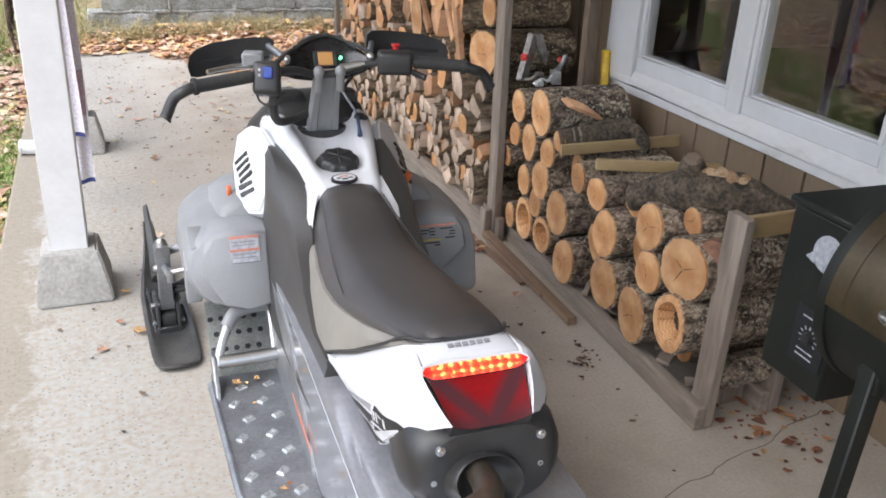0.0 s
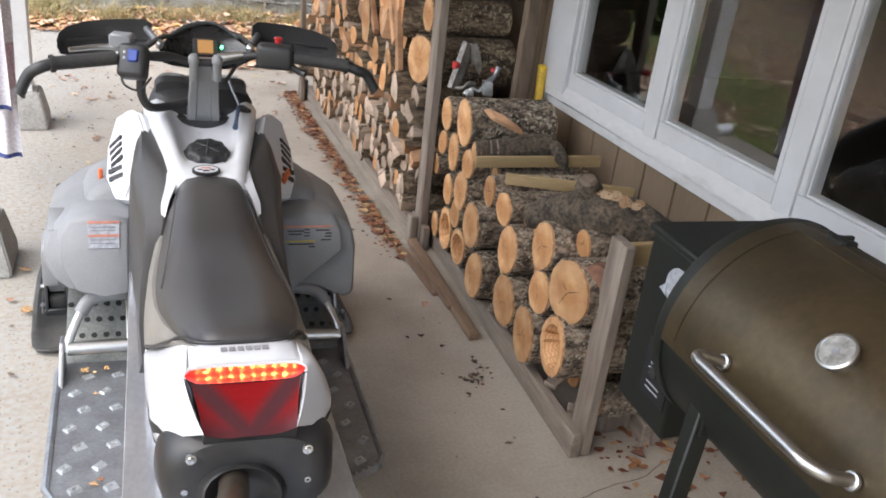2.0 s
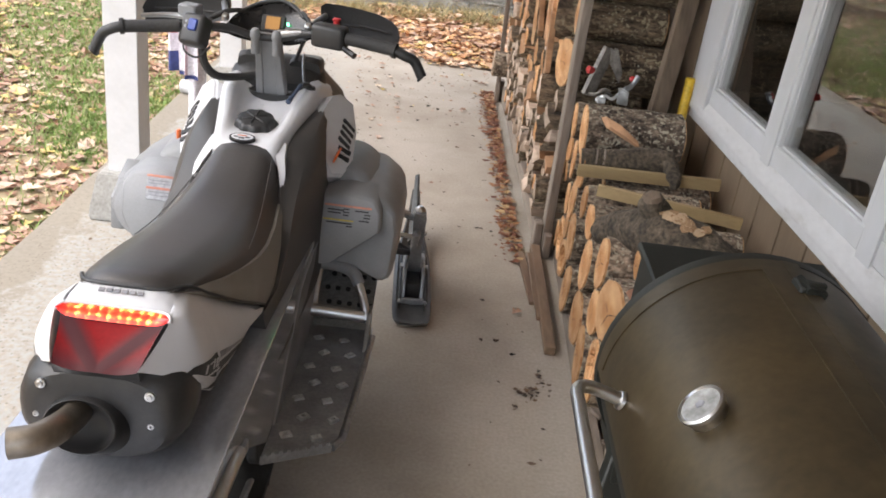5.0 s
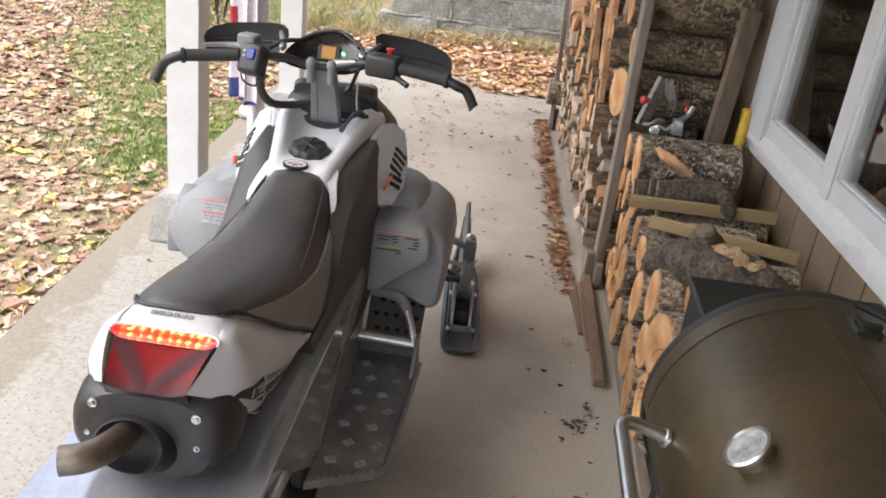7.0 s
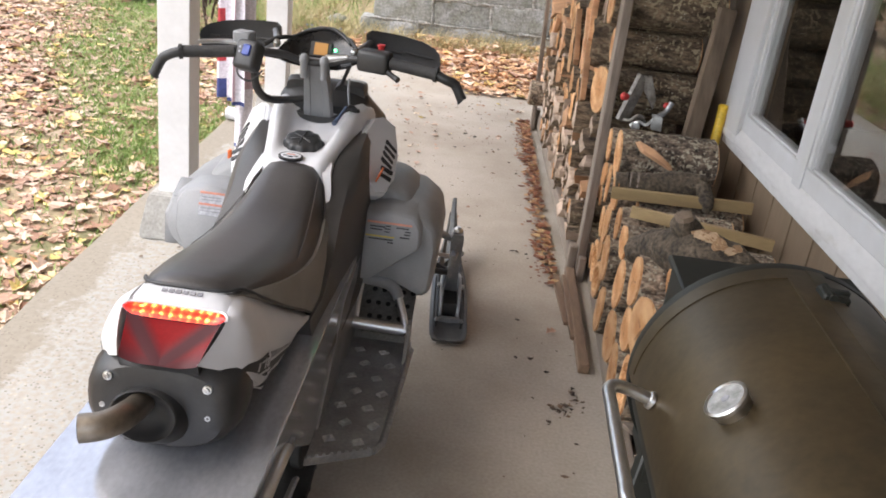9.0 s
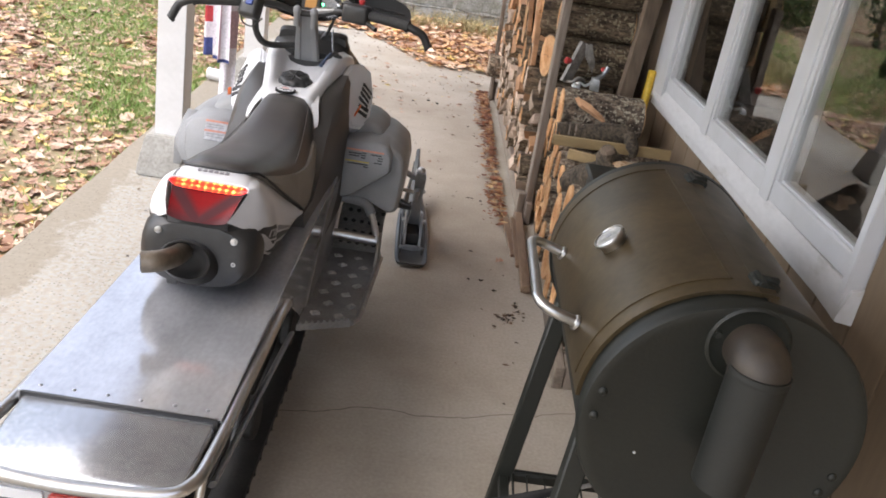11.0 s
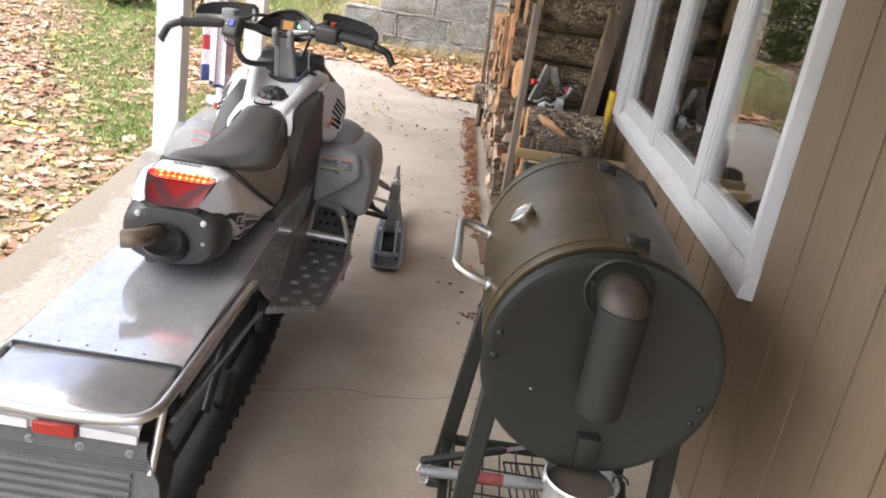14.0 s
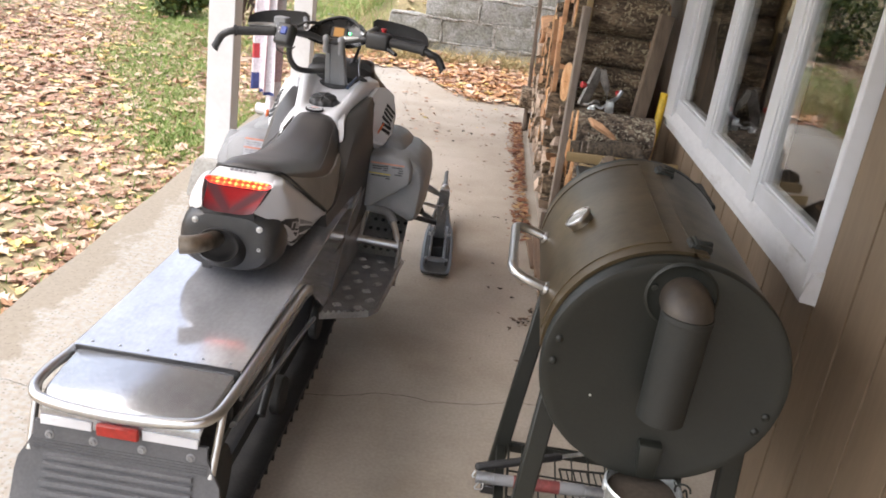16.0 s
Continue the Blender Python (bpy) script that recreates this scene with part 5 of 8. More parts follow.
    # white tank cover with arms beside the seat
    def hood_ring(y, hw, zt, drop, dip):
        half = [(0, zt - dip), (hw * 0.42, zt - dip * 0.96), (hw * 0.58, zt - dip * 0.62), (hw * 0.68, zt - dip * 0.12), (hw * 0.8, zt), (hw * 0.95, zt - 0.012), (hw, zt - 0.03), (hw, zt - drop), (0, zt - drop)]
        return [(x, y, z) for x, z in half + [(-x, z) for x, z in reversed(half[1:-1])]]
    hood = part("tank_cover", shifted(loft([hood_ring(2.088, 0.088, 0.862, 0.06, 0.0), hood_ring(2.10, 0.094, 0.874, 0.08, 0.0), hood_ring(2.14, 0.101, 0.884, 0.09, 0.002), hood_ring(2.18, 0.107, 0.894, 0.10, 0.014), hood_ring(2.24, 0.117, 0.914, 0.11, 0.036),
                                          hood_ring(2.30, 0.128, 0.934, 0.12, 0.050), hood_ring(2.36, 0.139, 0.950, 0.12, 0.052), hood_ring(2.43, 0.150, 0.962, 0.12, 0.042), hood_ring(2.50, 0.160, 0.962, 0.12, 0.035), hood_ring(2.565, 0.166, 0.945, 0.12, 0.02)])), WHITE_PLASTIC, sled, "glossy white tank cover", smooth=55)
    part("steering_well", shifted(turned(disc((0, 0, 0), (0, 0, 1), [(-0.02, 0.078), (0.004, 0.078), (0.002, 0.070), (-0.008, 0.0)], 28), Matrix.Translation((0, 2.455, 0.925)) @ Matrix.Diagonal((1, 0.8, 1, 1)))), BLACK_PLASTIC, hood, "black steering well")
    for s in (-1, 1):
        bm = loft([[(0.078, 2.13, 0.870), (0.104, 2.15, 0.868), (0.118, 2.16, 0.825), (0.09, 2.15, 0.80)], [(0.086, 2.09, 0.850), (0.112, 2.09, 0.846), (0.120, 2.09, 0.812), (0.10, 2.09, 0.80)],
                   [(0.104, 2.05, 0.822), (0.124, 2.05, 0.815), (0.126, 2.05, 0.795), (0.11, 2.05, 0.79)], [(0.120, 2.012, 0.774), (0.124, 2.012, 0.772), (0.125, 2.014, 0.768), (0.119, 2.014, 0.768)]])
        if s < 0:
            bm = mirrored(bm)
        part("tank_arm", shifted(bm), WHITE_PLASTIC, sled)
        part("grommet", shifted(disc((s * 0.120, 2.414, 0.955), (0, 0, 1), [(0, 0.016), (0.008, 0.014), (0.010, 0.006)], 14)), BLACK_PLASTIC, hood)
    cap_m = Matrix.Translation((0, 2.220, 0.880)) @ Matrix.Rotation(0.25, 4, "X")
    cap = part("fuel_cap", shifted(disc((0, 2.220, 0.880), (0, -0.25, 1), [(-0.02, 0.067), (0.003, 0.067), (0.007, 0.058), (0.008, 0.03)], 32)), BLACK_PLASTIC, sled, "black scalloped fuel cap")
    knob = loft([[(r * (1 + k * math.cos(9 * a)) * math.cos(a), r * (1 + k * math.cos(9 * a)) * math.sin(a), h) for a in (2 * math.pi * q / 72 for q in range(72))] for h, r, k in ((0.004, 0.056, 0.05), (0.020, 0.054, 0.06), (0.029, 0.049, 0.05), (0.033, 0.040, 0.02), (0.033, 0.020, 0.0))])
    part("cap_knob", shifted(turned(knob, cap_m)), BLACK_PLASTIC, cap)
    for k in range(3):
        part("cap_rib", shifted(turned(box(-0.036, 0.036, -0.003, 0.003, 0.030, 0.037, 0.002), cap_m @ Matrix.Rotation(0.4 + k * math.pi / 3, 4, "Z"))), BLACK_PLASTIC, cap)
    emblem = part("emblem", shifted(turned(disc((0, 0, 0), (0, 0, 1), [(-0.006, 0.036), (0.0015, 0.036), (0.002, 0.034)], 28), Matrix.Translation((-0.010, 2.108, 0.8835)) @ Matrix.Rotation(0.20, 4, "X") @ Matrix.Diagonal((1, 0.62, 1, 1)))), INK, hood, "small black oval emblem")
    em = Matrix.Translation((-0.010, 2.108, 0.8858)) @ Matrix.Rotation(0.20, 4, "X")
    part("emblem_field", shifted(turned(disc((0, 0, 0), (0, 0, 1), [(-0.001, 0.030), (0.0004, 0.030), (0.0006, 0.028)], 28), em @ Matrix.Diagonal((1, 0.56, 1, 1)))), WHITE_PLASTIC, emblem)
    for x0, x1, y0, y1, mat in ((-0.012, 0.012, 0.002, 0.008, LABEL_RED), (-0.022, -0.010, -0.006, 0.0, INK), (0.010, 0.022, -0.006, 0.0, INK), (-0.008, 0.008, -0.012, -0.004, INK)):
        part("emblem_bar", shifted(turned(box(x0, x1, y0, y1, 0.0, 0.0014, 0.0003), em)), mat, emblem)

    # number panels beside the tank
    for s in (-1, 1):
        pts = [(0.216, 2.280, 0.735), (0.196, 2.272, 0.790), (0.188, 2.312, 0.862), (0.155, 2.350, 0.898), (0.176, 2.45, 0.935), (0.205, 2.52, 0.925), (0.243, 2.53, 0.893), (0.268, 2.47, 0.815), (0.272, 2.385, 0.752), (0.250, 2.31, 0.728)]
        bm = bmesh.new()
        cen = bm.verts.new((0.232, 2.395, 0.838))
        f = [bm.verts.new(p) for p in pts]
        g = [bm.verts.new((p[0] - 0.03, p[1] + 0.01, p[2] - 0.025)) for p in pts]
        for i in range(len(f)):
            j = (i + 1) % len(f)
            bm.faces.new((cen, f[i], f[j]))
            bm.faces.new((f[i], g[i], g[j], f[j]))
        bm.faces.new(list(reversed(g)))
        bmesh.ops.bevel(bm, geom=[e for e in bm.edges if e.verts[0] in f and e.verts[1] in f], offset=0.008, segments=3, affect="EDGES")
        if s < 0:
            bm = mirrored(bm)
        bmesh.ops.recalc_face_normals(bm, faces=bm.faces)
        skin = BVHTree.FromBMesh(bm)
        panel = part("number_panel", shifted(bm), WHITE_PLASTIC, sled, "white side panel with black registration bars", smooth=50)
        # registration as plain bars
        for k in range(6):
            q, nrm, _, _ = skin.find_nearest(Vector((s * 0.262, 2.318 + 0.024 * k, 0.802 + 0.011 * k)))
            if nrm.x * s < 0:
                nrm = -nrm
            side = Vector((0, 0.97, 0.24))
            side = (side - nrm * side.dot(nrm)).normalized()
            rot = Matrix((nrm, side, nrm.cross(side))).transposed().to_4x4()
            bar = turned(box(-0.004, 0.0022, -0.0068, 0.0068, -0.029, 0.029, 0.0008), Matrix.Translation(q) @ rot @ Matrix.Rotation(0.25 * s, 4, "X"))
            part("registration_bar", shifted(bar), INK, panel)
        part("sticker", shifted(turned(box(-0.003, 0.003, -0.02, 0.02, -0.02, 0.02, 0.001), Matrix.Translation((s * 0.228, 2.305, 0.795)) @ Matrix.Rotation(s * 0.42, 4, "Y"))), ORANGE, panel, "orange year sticker") if s > 0 else None
        # grey shroud: a bulging lower body, a raised pad for the label and a narrower upper cowl
        def soft_ring(poly, n=4):
            m = len(poly)
            out = []
            for i in range(m):
                a, b, c, d = (Vector((*poly[(i + k) % m], 0)) for k in (-1, 0, 1, 2))
                for k in range(n):
                    t = k / n
                    out.append(0.5 * (2 * b + (c - a) * t + (2 * a - 5 * b + 4 * c - d) * t * t + (3 * b - a - 3 * c + d) * t ** 3))
            return out
        def bulge(poly, rows, lean, zc, crisp=True):
            cx, cz = sum(p[0] for p in poly) / len(poly), sum(p[1] for p in poly) / len(poly)
            base = soft_ring(poly, 1 if crisp else 4)
            bm = loft([[(cx + (p.x - cx) * k + dx, y + lean * (cz + (p.y - cz) * k - zc), cz + (p.y - cz) * k + dz) for p in base] for y, k, dx, dz in rows])
            if crisp:
                bmesh.ops.recalc_face_normals(bm, faces=bm.faces)
                sharp = [e for e in bm.edges if len(e.link_faces) == 2 and e.calc_face_angle() > 0.40]
                bmesh.ops.bevel(bm, geom=sharp, offset=0.006, segments=2, affect="EDGES", clamp_overlap=True)
            return bm
        if s < 0:
            body_poly = [(0.205, 0.49), (0.203, 0.69), (0.27, 0.715), (0.36, 0.700), (0.425, 0.655), (0.440, 0.58), (0.41, 0.525), (0.37, 0.495), (0.28, 0.485)]
            pad_poly = [(0.205, 0.505), (0.203, 0.70), (0.28, 0.712), (0.36, 0.700), (0.39, 0.66), (0.385, 0.58), (0.345, 0.515), (0.27, 0.495)]
        else:
            body_poly = [(0.205, 0.48), (0.203, 0.69), (0.27, 0.712), (0.36, 0.700), (0.425, 0.66), (0.440, 0.60), (0.437, 0.53), (0.432, 0.46), (0.405, 0.445), (0.30, 0.485)]
            pad_poly = [(0.205, 0.50), (0.203, 0.70), (0.28, 0.712), (0.36, 0.700), (0.385, 0.665), (0.388, 0.61), (0.30, 0.545), (0.24, 0.505)]
        cowl_poly = [(0.18, 0.65), (0.18, 0.725), (0.215, 0.755), (0.270, 0.752), (0.315, 0.728), (0.338, 0.69), (0.338, 0.645), (0.27, 0.635)]
        shapes = (bulge(body_poly, [(2.222, 0.80, 0, 0), (2.230, 0.90, 0, 0), (2.252, 0.965, 0, 0), (2.30, 1.0, 0, 0), (2.42, 1.02, 0, 0), (2.56, 1.02, 0, -0.005), (2.68, 0.94, -0.01, -0.02), (2.77, 0.80, -0.03, -0.04), (2.84, 0.58, -0.06, -0.06)], 0.40, 0.60),
                  bulge(pad_poly, [(2.186, 0.86, 0, 0), (2.190, 0.93, 0, 0), (2.203, 0.98, 0, 0), (2.24, 1.0, 0, 0), (2.34, 1.0, 0, 0)], 0.44, 0.62),
                  bulge(cowl_poly, [(2.335, 0.80, -0.01, -0.01), (2.345, 0.92, -0.005, 0), (2.38, 1.0, 0, 0), (2.50, 1.04, 0.008, 0), (2.62, 1.02, 0.010, -0.02), (2.73, 0.92, 0.0, -0.06), (2.80, 0.72, -0.03, -0.10)], 0.45, 0.72, s < 0))
        shapes = [mirrored(b) if s < 0 else b for b in shapes]
        sh = part("side_shroud", shifted(shapes[0]), GREY_PLASTIC, sled, "moulded grey plastic side shroud", smooth=50)
        part("shroud_pad", shifted(shapes[1]), GREY_PLASTIC, sh, smooth=50)
        part("upper_cowl", shifted(shapes[2]), GREY_PLASTIC, sh, smooth=50)
        if s < 0:
            for z, w in ((0.660, 0.040), (0.600, 0.052)):
                part("shroud_rib", shifted(prism([(2.226 + 0.4 * (z - 0.6), z - 0.004), (2.31 + 0.4 * (z - 0.6), z + 0.030), (2.31 + 0.4 * (z - 0.6), z - 0.010)], "x", -0.418, -0.418 + w, 0.003)), GREY_PLASTIC, sh)
        pocket = prism([(2.225, 0.50), (2.235, 0.60), (2.30, 0.635), (2.36, 0.52), (2.30, 0.47)], "x", 0.395, 0.436, 0.006)
        part("shroud_pocket", shifted(mirrored(pocket) if s < 0 else pocket), GREY_PLASTIC, sh)
        if s < 0:
            part("side_marker", shifted(turned(box(-0.006, 0.006, -0.008, 0.008, -0.018, 0.018, 0.003), Matrix.Translation((s * 0.285, 2.42, 0.755)))), ORANGE, sh, "amber side marker")
        # warning label
        lean_m = Matrix.Rotation(-0.41, 4, "X")
        if s < 0:
            lm = Matrix.Translation((-0.272, 2.204, 0.660)) @ lean_m
            part("warning_label", shifted(turned(box(-0.040, 0.040, -0.004, 0.012, -0.036, 0.036, 0.001), lm)), LABEL_GREY, sh, "printed grey warning label")
            for z in (0.034, -0.002):
                part("label_band", shifted(turned(box(-0.041, 0.041, -0.006, 0.006, z - 0.003, z + 0.004, 0.0005), lm)), LABEL_RED, sh)
            for z in (0.020, 0.011, -0.014, -0.024):
                part("label_line", shifted(turned(box(-0.034, 0.030, -0.0055, 0.006, z, z + 0.003, 0.0005), lm)), GREY_INK, sh)
        else:
            lm = Matrix.Translation((0.284, 2.203, 0.652)) @ lean_m
            part("label_band", shifted(turned(box(-0.070, 0.070, -0.006, 0.012, 0.020, 0.026, 0.0005), lm)), LABEL_RED, sh, "orange label band")
            part("label_band", shifted(turned(box(-0.070, 0.020, -0.006, 0.012, -0.022, -0.017, 0.0005), lm)), YELLOW_INK, sh, "yellow label band")
            for x0, x1, z in ((-0.06, -0.012, 0.008), (-0.058, -0.02, -0.001), (-0.012, 0.004, 0.012), (-0.014, 0.004, 0.003), (-0.013, 0.003, -0.006), (0.022, 0.062, 0.010), (0.05, 0.068, 0.001), (0.048, 0.068, -0.008), (0.036, 0.066, -0.018), (-0.06, 0.016, -0.030), (0.0, 0.018, -0.038)):
                part("label_line", shifted(turned(box(x0, x1, -0.0055, 0.012, z, z + 0.0038, 0.0005), lm)), INK, sh)

    # front cowl and dash
    part("front_cowl", shifted(loft([oval(2.47, 0, 0.90, 0.150, 0.050, 3, 24), oval(2.53, 0, 0.92, 0.152, 0.080, 3.4, 24), oval(2.60, 0, 0.925, 0.140, 0.085, 3.4, 24), oval(2.68, 0, 0.90, 0.125, 0.09, 3, 24), oval(2.85, 0, 0.76, 0.18, 0.13, 3, 24), oval(3.05, 0, 0.62, 0.16, 0.13, 2.6, 24), oval(3.2, 0, 0.52, 0.08, 0.08, 2.2, 24)])), BLACK_PLASTIC, sled, "black front cowl", smooth=40)
    for s in (-1, 1):
        part("cowl_ear", shifted(loft([oval(2.52, s * 0.080, 0.97, 0.050, 0.04, 4, 18), oval(2.545, s * 0.082, 0.975, 0.052, 0.046, 4, 18), oval(2.65, s * 0.078, 0.965, 0.045, 0.038, 4, 18)])), BLACK_PLASTIC, sled, smooth=30)
    # steering post
    post = part("steering_riser", shifted(loft([[(x * w, y + dy, z) for x, dy in ((-1, 0), (-0.92, -0.010), (-0.5, -0.011), (-0.45, -0.006), (0.45, -0.006), (0.5, -0.011), (0.92, -0.010), (1, 0), (1, 0.03), (-1, 0.03))] for y, z, w in ((2.425, 0.905, 0.047), (2.405, 0.96, 0.044), (2.375, 1.03, 0.040), (2.345, 1.10, 0.036), (2.338, 1.12, 0.034))])), GREY_PLASTIC, sled, "grey steering riser cover")
    for s in (-1, 1):
        part("bar_clamp", shifted(disc((s * 0.031, 2.328, 1.066), (0, -0.12, 1), [(0, 0.012), (0.045, 0.012), (0.050, 0.015), (0.064, 0.014), (0.072, 0.008)], 14)), GREY_PLASTIC, post)
    bars = part("handlebar", tube(S([(-0.37, 2.216, 1.120), (-0.25, 2.248, 1.130), (-0.17, 2.275, 1.136), (-0.10, 2.310, 1.132), (-0.05, 2.328, 1.116), (0.0, 2.335, 1.112), (0.05, 2.335, 1.118), (0.11, 2.326, 1.138), (0.19, 2.302, 1.150), (0.26, 2.282, 1.147), (0.37, 2.255, 1.140)]), 0.011, 12), BLACK_PLASTIC, sled, "black handlebar with hooked ends")
    for s, a, b, c in ((-1, (-0.225, 2.256, 1.132), (-0.372, 2.216, 1.120), (-0.449, 2.207, 1.045)), (1, (0.235, 2.290, 1.148), (0.375, 2.253, 1.140), (0.457, 2.247, 1.077))):
        part("grip", tube(S([a, b]), 0.0175, 14, curved=False), RUBBER, bars, "black rubber grip")
        va, vb, vc = Vector(a), Vector(b), Vector(c)
        d = (vb - va).normalized()
        part("grip_collar", shifted(disc(vb, d, [(-0.006, 0.022), (0.004, 0.022)], 14)), RUBBER, bars)
        part("bar_hook", tube(S([vb, vb + d * 0.03 + Vector((0, 0, -0.008)), vc.lerp(vb, 0.45) + Vector((0.012 * s, 0, 0.012)), vc]), 0.0145, 12), BLACK_PLASTIC, bars)
        part("hook_lip", shifted(disc(vc, vc - vb, [(-0.004, 0.017), (0.002, 0.017), (0.003, 0.01)], 14)), BLACK_PLASTIC, bars)
        # hand guard, open to the rider
        gx = [0.135, 0.150, 0.19, 0.25, 0.31, 0.35, 0.368, 0.374]
        gz0 = [1.150, 1.128, 1.118, 1.112, 1.106, 1.104, 1.110, 1.130]
        gz1 = [1.196, 1.206, 1.205, 1.200, 1.192, 1.180, 1.166, 1.148]
        gy = [2.43, 2.436, 2.44, 2.44, 2.43, 2.41, 2.395, 2.385]
        up = 0.006 if s > 0 else -0.006
        shell_rings = [[(s * x, y, z0 + up), (s * x, y + 0.010, z0 * 0.6 + z1 * 0.4 + up), (s * x, y - 0.002, z1 + up), (s * x, y + 0.020, z1 + up - 0.004), (s * x, y + 0.030, (z0 + z1) / 2 + up), (s * x, y + 0.022, z0 + up + 0.003)] for x, y, z0, z1 in zip(gx, gy, gz0, gz1)]
        hg = part("hand_guard", shifted(loft(shell_rings)), BLACK_PLASTIC, bars, "black plastic hand guard", smooth=40)
        for k in (2, 4):
            part("guard_rib", tube(S([(s * gx[k - 1], gy[k - 1] + 0.006, 1.150 + up), (s * gx[k + 1], gy[k + 1] + 0.008, 1.145 + up)]), 0.004, 6, curved=False), BLACK_PLASTIC, hg)
        part("guard_mount", rod((SX + s * 0.115, 2.33, 1.155), (SX + s * 0.15, 2.435, 1.175), 0.009), DARK_ALU, bars)
        part("guard_bolt", shifted(disc((s * 0.118, 2.325, 1.16), (0, -0.6, 0.8), [(-0.012, 0.010), (0.006, 0.010), (0.010, 0.006)], 10)), CHROME, bars)
    sm = Matrix.Translation((-0.182, 2.262, 1.128)) @ Matrix.Rotation(-0.25, 4, "Z") @ Matrix.Rotation(-0.45, 4, "X")
    sw = part("switch_housing", shifted(turned(box(-0.036, 0.036, -0.028, 0.03, -0.050, 0.038, 0.014, 3), sm)), BLACK_PLASTIC, bars)
    part("blue_button", shifted(turned(box(-0.008, 0.018, -0.034, -0.026, -0.012, 0.020, 0.003), sm)), BLUE, sw, "blue toggle button")
    for k in (0, 1):
        part("switch_mark", shifted(turned(box(-0.020, -0.014, -0.0295, -0.027, -0.006 + 0.014 * k, 0.001 + 0.014 * k, 0.0005), sm)), LABEL_GREY, sw)
    part("reservoir", shifted(turned(box(-0.034, 0.022, -0.020, 0.026, 0.0, 0.036, 0.005), Matrix.Translation((-0.205, 2.302, 1.150)) @ Matrix.Rotation(-0.25, 4, "Z"))), GREY_PLASTIC, bars, "grey brake fluid reservoir")
    part("brake_lever", tube(S([(-0.215, 2.300, 1.150), (-0.27, 2.292, 1.150), (-0.335, 2.262, 1.146)]), [0.009, 0.007, 0.006], 10), CHROME, bars, "bare metal brake lever")
    th = part("throttle_housing", shifted(turned(box(-0.050, 0.050, -0.03, 0.028, -0.036, 0.030, 0.013, 3), Matrix.Translation((0.185, 2.308, 1.148)) @ Matrix.Rotation(-0.25, 4, "Z"))), BLACK_PLASTIC, bars)
    part("kill_switch", shifted(join(rod((0.196, 2.340, 1.165), (0.196, 2.340, 1.186), 0.009), turned(box(-0.012, 0.012, -0.010, 0.010, 0, 0.007, 0.003), Matrix.Translation((0.196, 2.340, 1.184))))), RED, th, "red stop switch")
    part("throttle_lever", tube(S([(0.215, 2.285, 1.128), (0.250, 2.272, 1.112), (0.262, 2.262, 1.108)]), 0.009, 8), BLACK_PLASTIC, th)
    part("cross_bar", tube(S([(0.034, 2.33, 1.128), (0.10, 2.325, 1.142)]), [0.013, 0.008], 10, curved=False), CHROME, bars)
    for pts in ([(-0.165, 2.26, 1.09), (-0.165, 2.285, 1.03), (-0.145, 2.33, 0.985), (-0.10, 2.385, 0.972), (-0.05, 2.425, 0.975), (-0.02, 2.46, 0.97)],):
        part("cable", tube(S(pts), 0.012, 8), RUBBER, bars, "black cable loom")
    part("thin_cable", tube(S([(-0.215, 2.25, 1.095), (-0.205, 2.235, 1.068), (-0.17, 2.235, 1.056), (-0.14, 2.255, 1.085)]), 0.003, 6), RUBBER, bars)
    part("thin_cable", tube(S([(-0.15, 2.30, 1.155), (-0.115, 2.34, 1.172), (-0.08, 2.40, 1.165), (-0.06, 2.43, 1.14)]), 0.007, 8), RUBBER, bars)
    part("thin_cable", tube(S([(-0.145, 2.29, 1.13), (-0.10, 2.35, 1.115), (-0.06, 2.41, 1.11)]), 0.009, 8), RUBBER, bars)
    part("thin_cable", tube(S([(0.125, 2.33, 1.165), (0.09, 2.40, 1.18), (0.05, 2.46, 1.17)]), 0.006, 6), RUBBER, bars)
    part("thin_cable", tube(S([(0.12, 2.32, 1.14), (0.095, 2.40, 1.10), (0.060, 2.47, 1.02)]), 0.006, 6), RUBBER, bars)
    # gauge pod
    def pod_ring(x, zb, zt, dy, k):
        h = zt - zb
        return [(x, 2.40 + dy + (y - 2.40) * k, z) for y, z in ((2.382, zb), (2.388, zb + 0.2 * h), (2.400, zb + 0.45 * h), (2.414, zb + 0.68 * h), (2.424, zt - 0.10 * h), (2.436, zt), (2.456, zt + 0.002), (2.492, zt - 0.14 * h), (2.515, zb + 0.5 * h), (2.492, zb + 0.1 * h), (2.43, zb - 0.003))]
    pod = part("gauge_pod", shifted(loft([pod_ring(-0.119, 1.116, 1.134, -0.062, 0.15), pod_ring(-0.108, 1.104, 1.150, -0.048, 0.4), pod_ring(-0.085, 1.094, 1.172, -0.026, 0.75), pod_ring(-0.050, 1.086, 1.189, -0.006, 0.95), pod_ring(-0.015, 1.083, 1.199, 0, 1), pod_ring(0.025, 1.083, 1.201, 0, 1), pod_ring(0.060, 1.087, 1.190, -0.006, 0.95),
                                               pod_ring(0.090, 1.098, 1.172, -0.022, 0.7), pod_ring(0.115, 1.114, 1.156, -0.040, 0.4), pod_ring(0.139, 1.130, 1.143, -0.056, 0.12)])), POD_BLACK, sled, "black gauge pod with a leaning face", smooth=50)
    face = Matrix.Translation((0.004, 2.3975, 1.141)) @ Matrix.Rotation(-0.50, 4, "X")
    part("bezel", shifted(turned(box(-0.034, 0.034, -0.004, 0.004, -0.026, 0.024, 0.003), face)), BLACK_PLASTIC, pod)
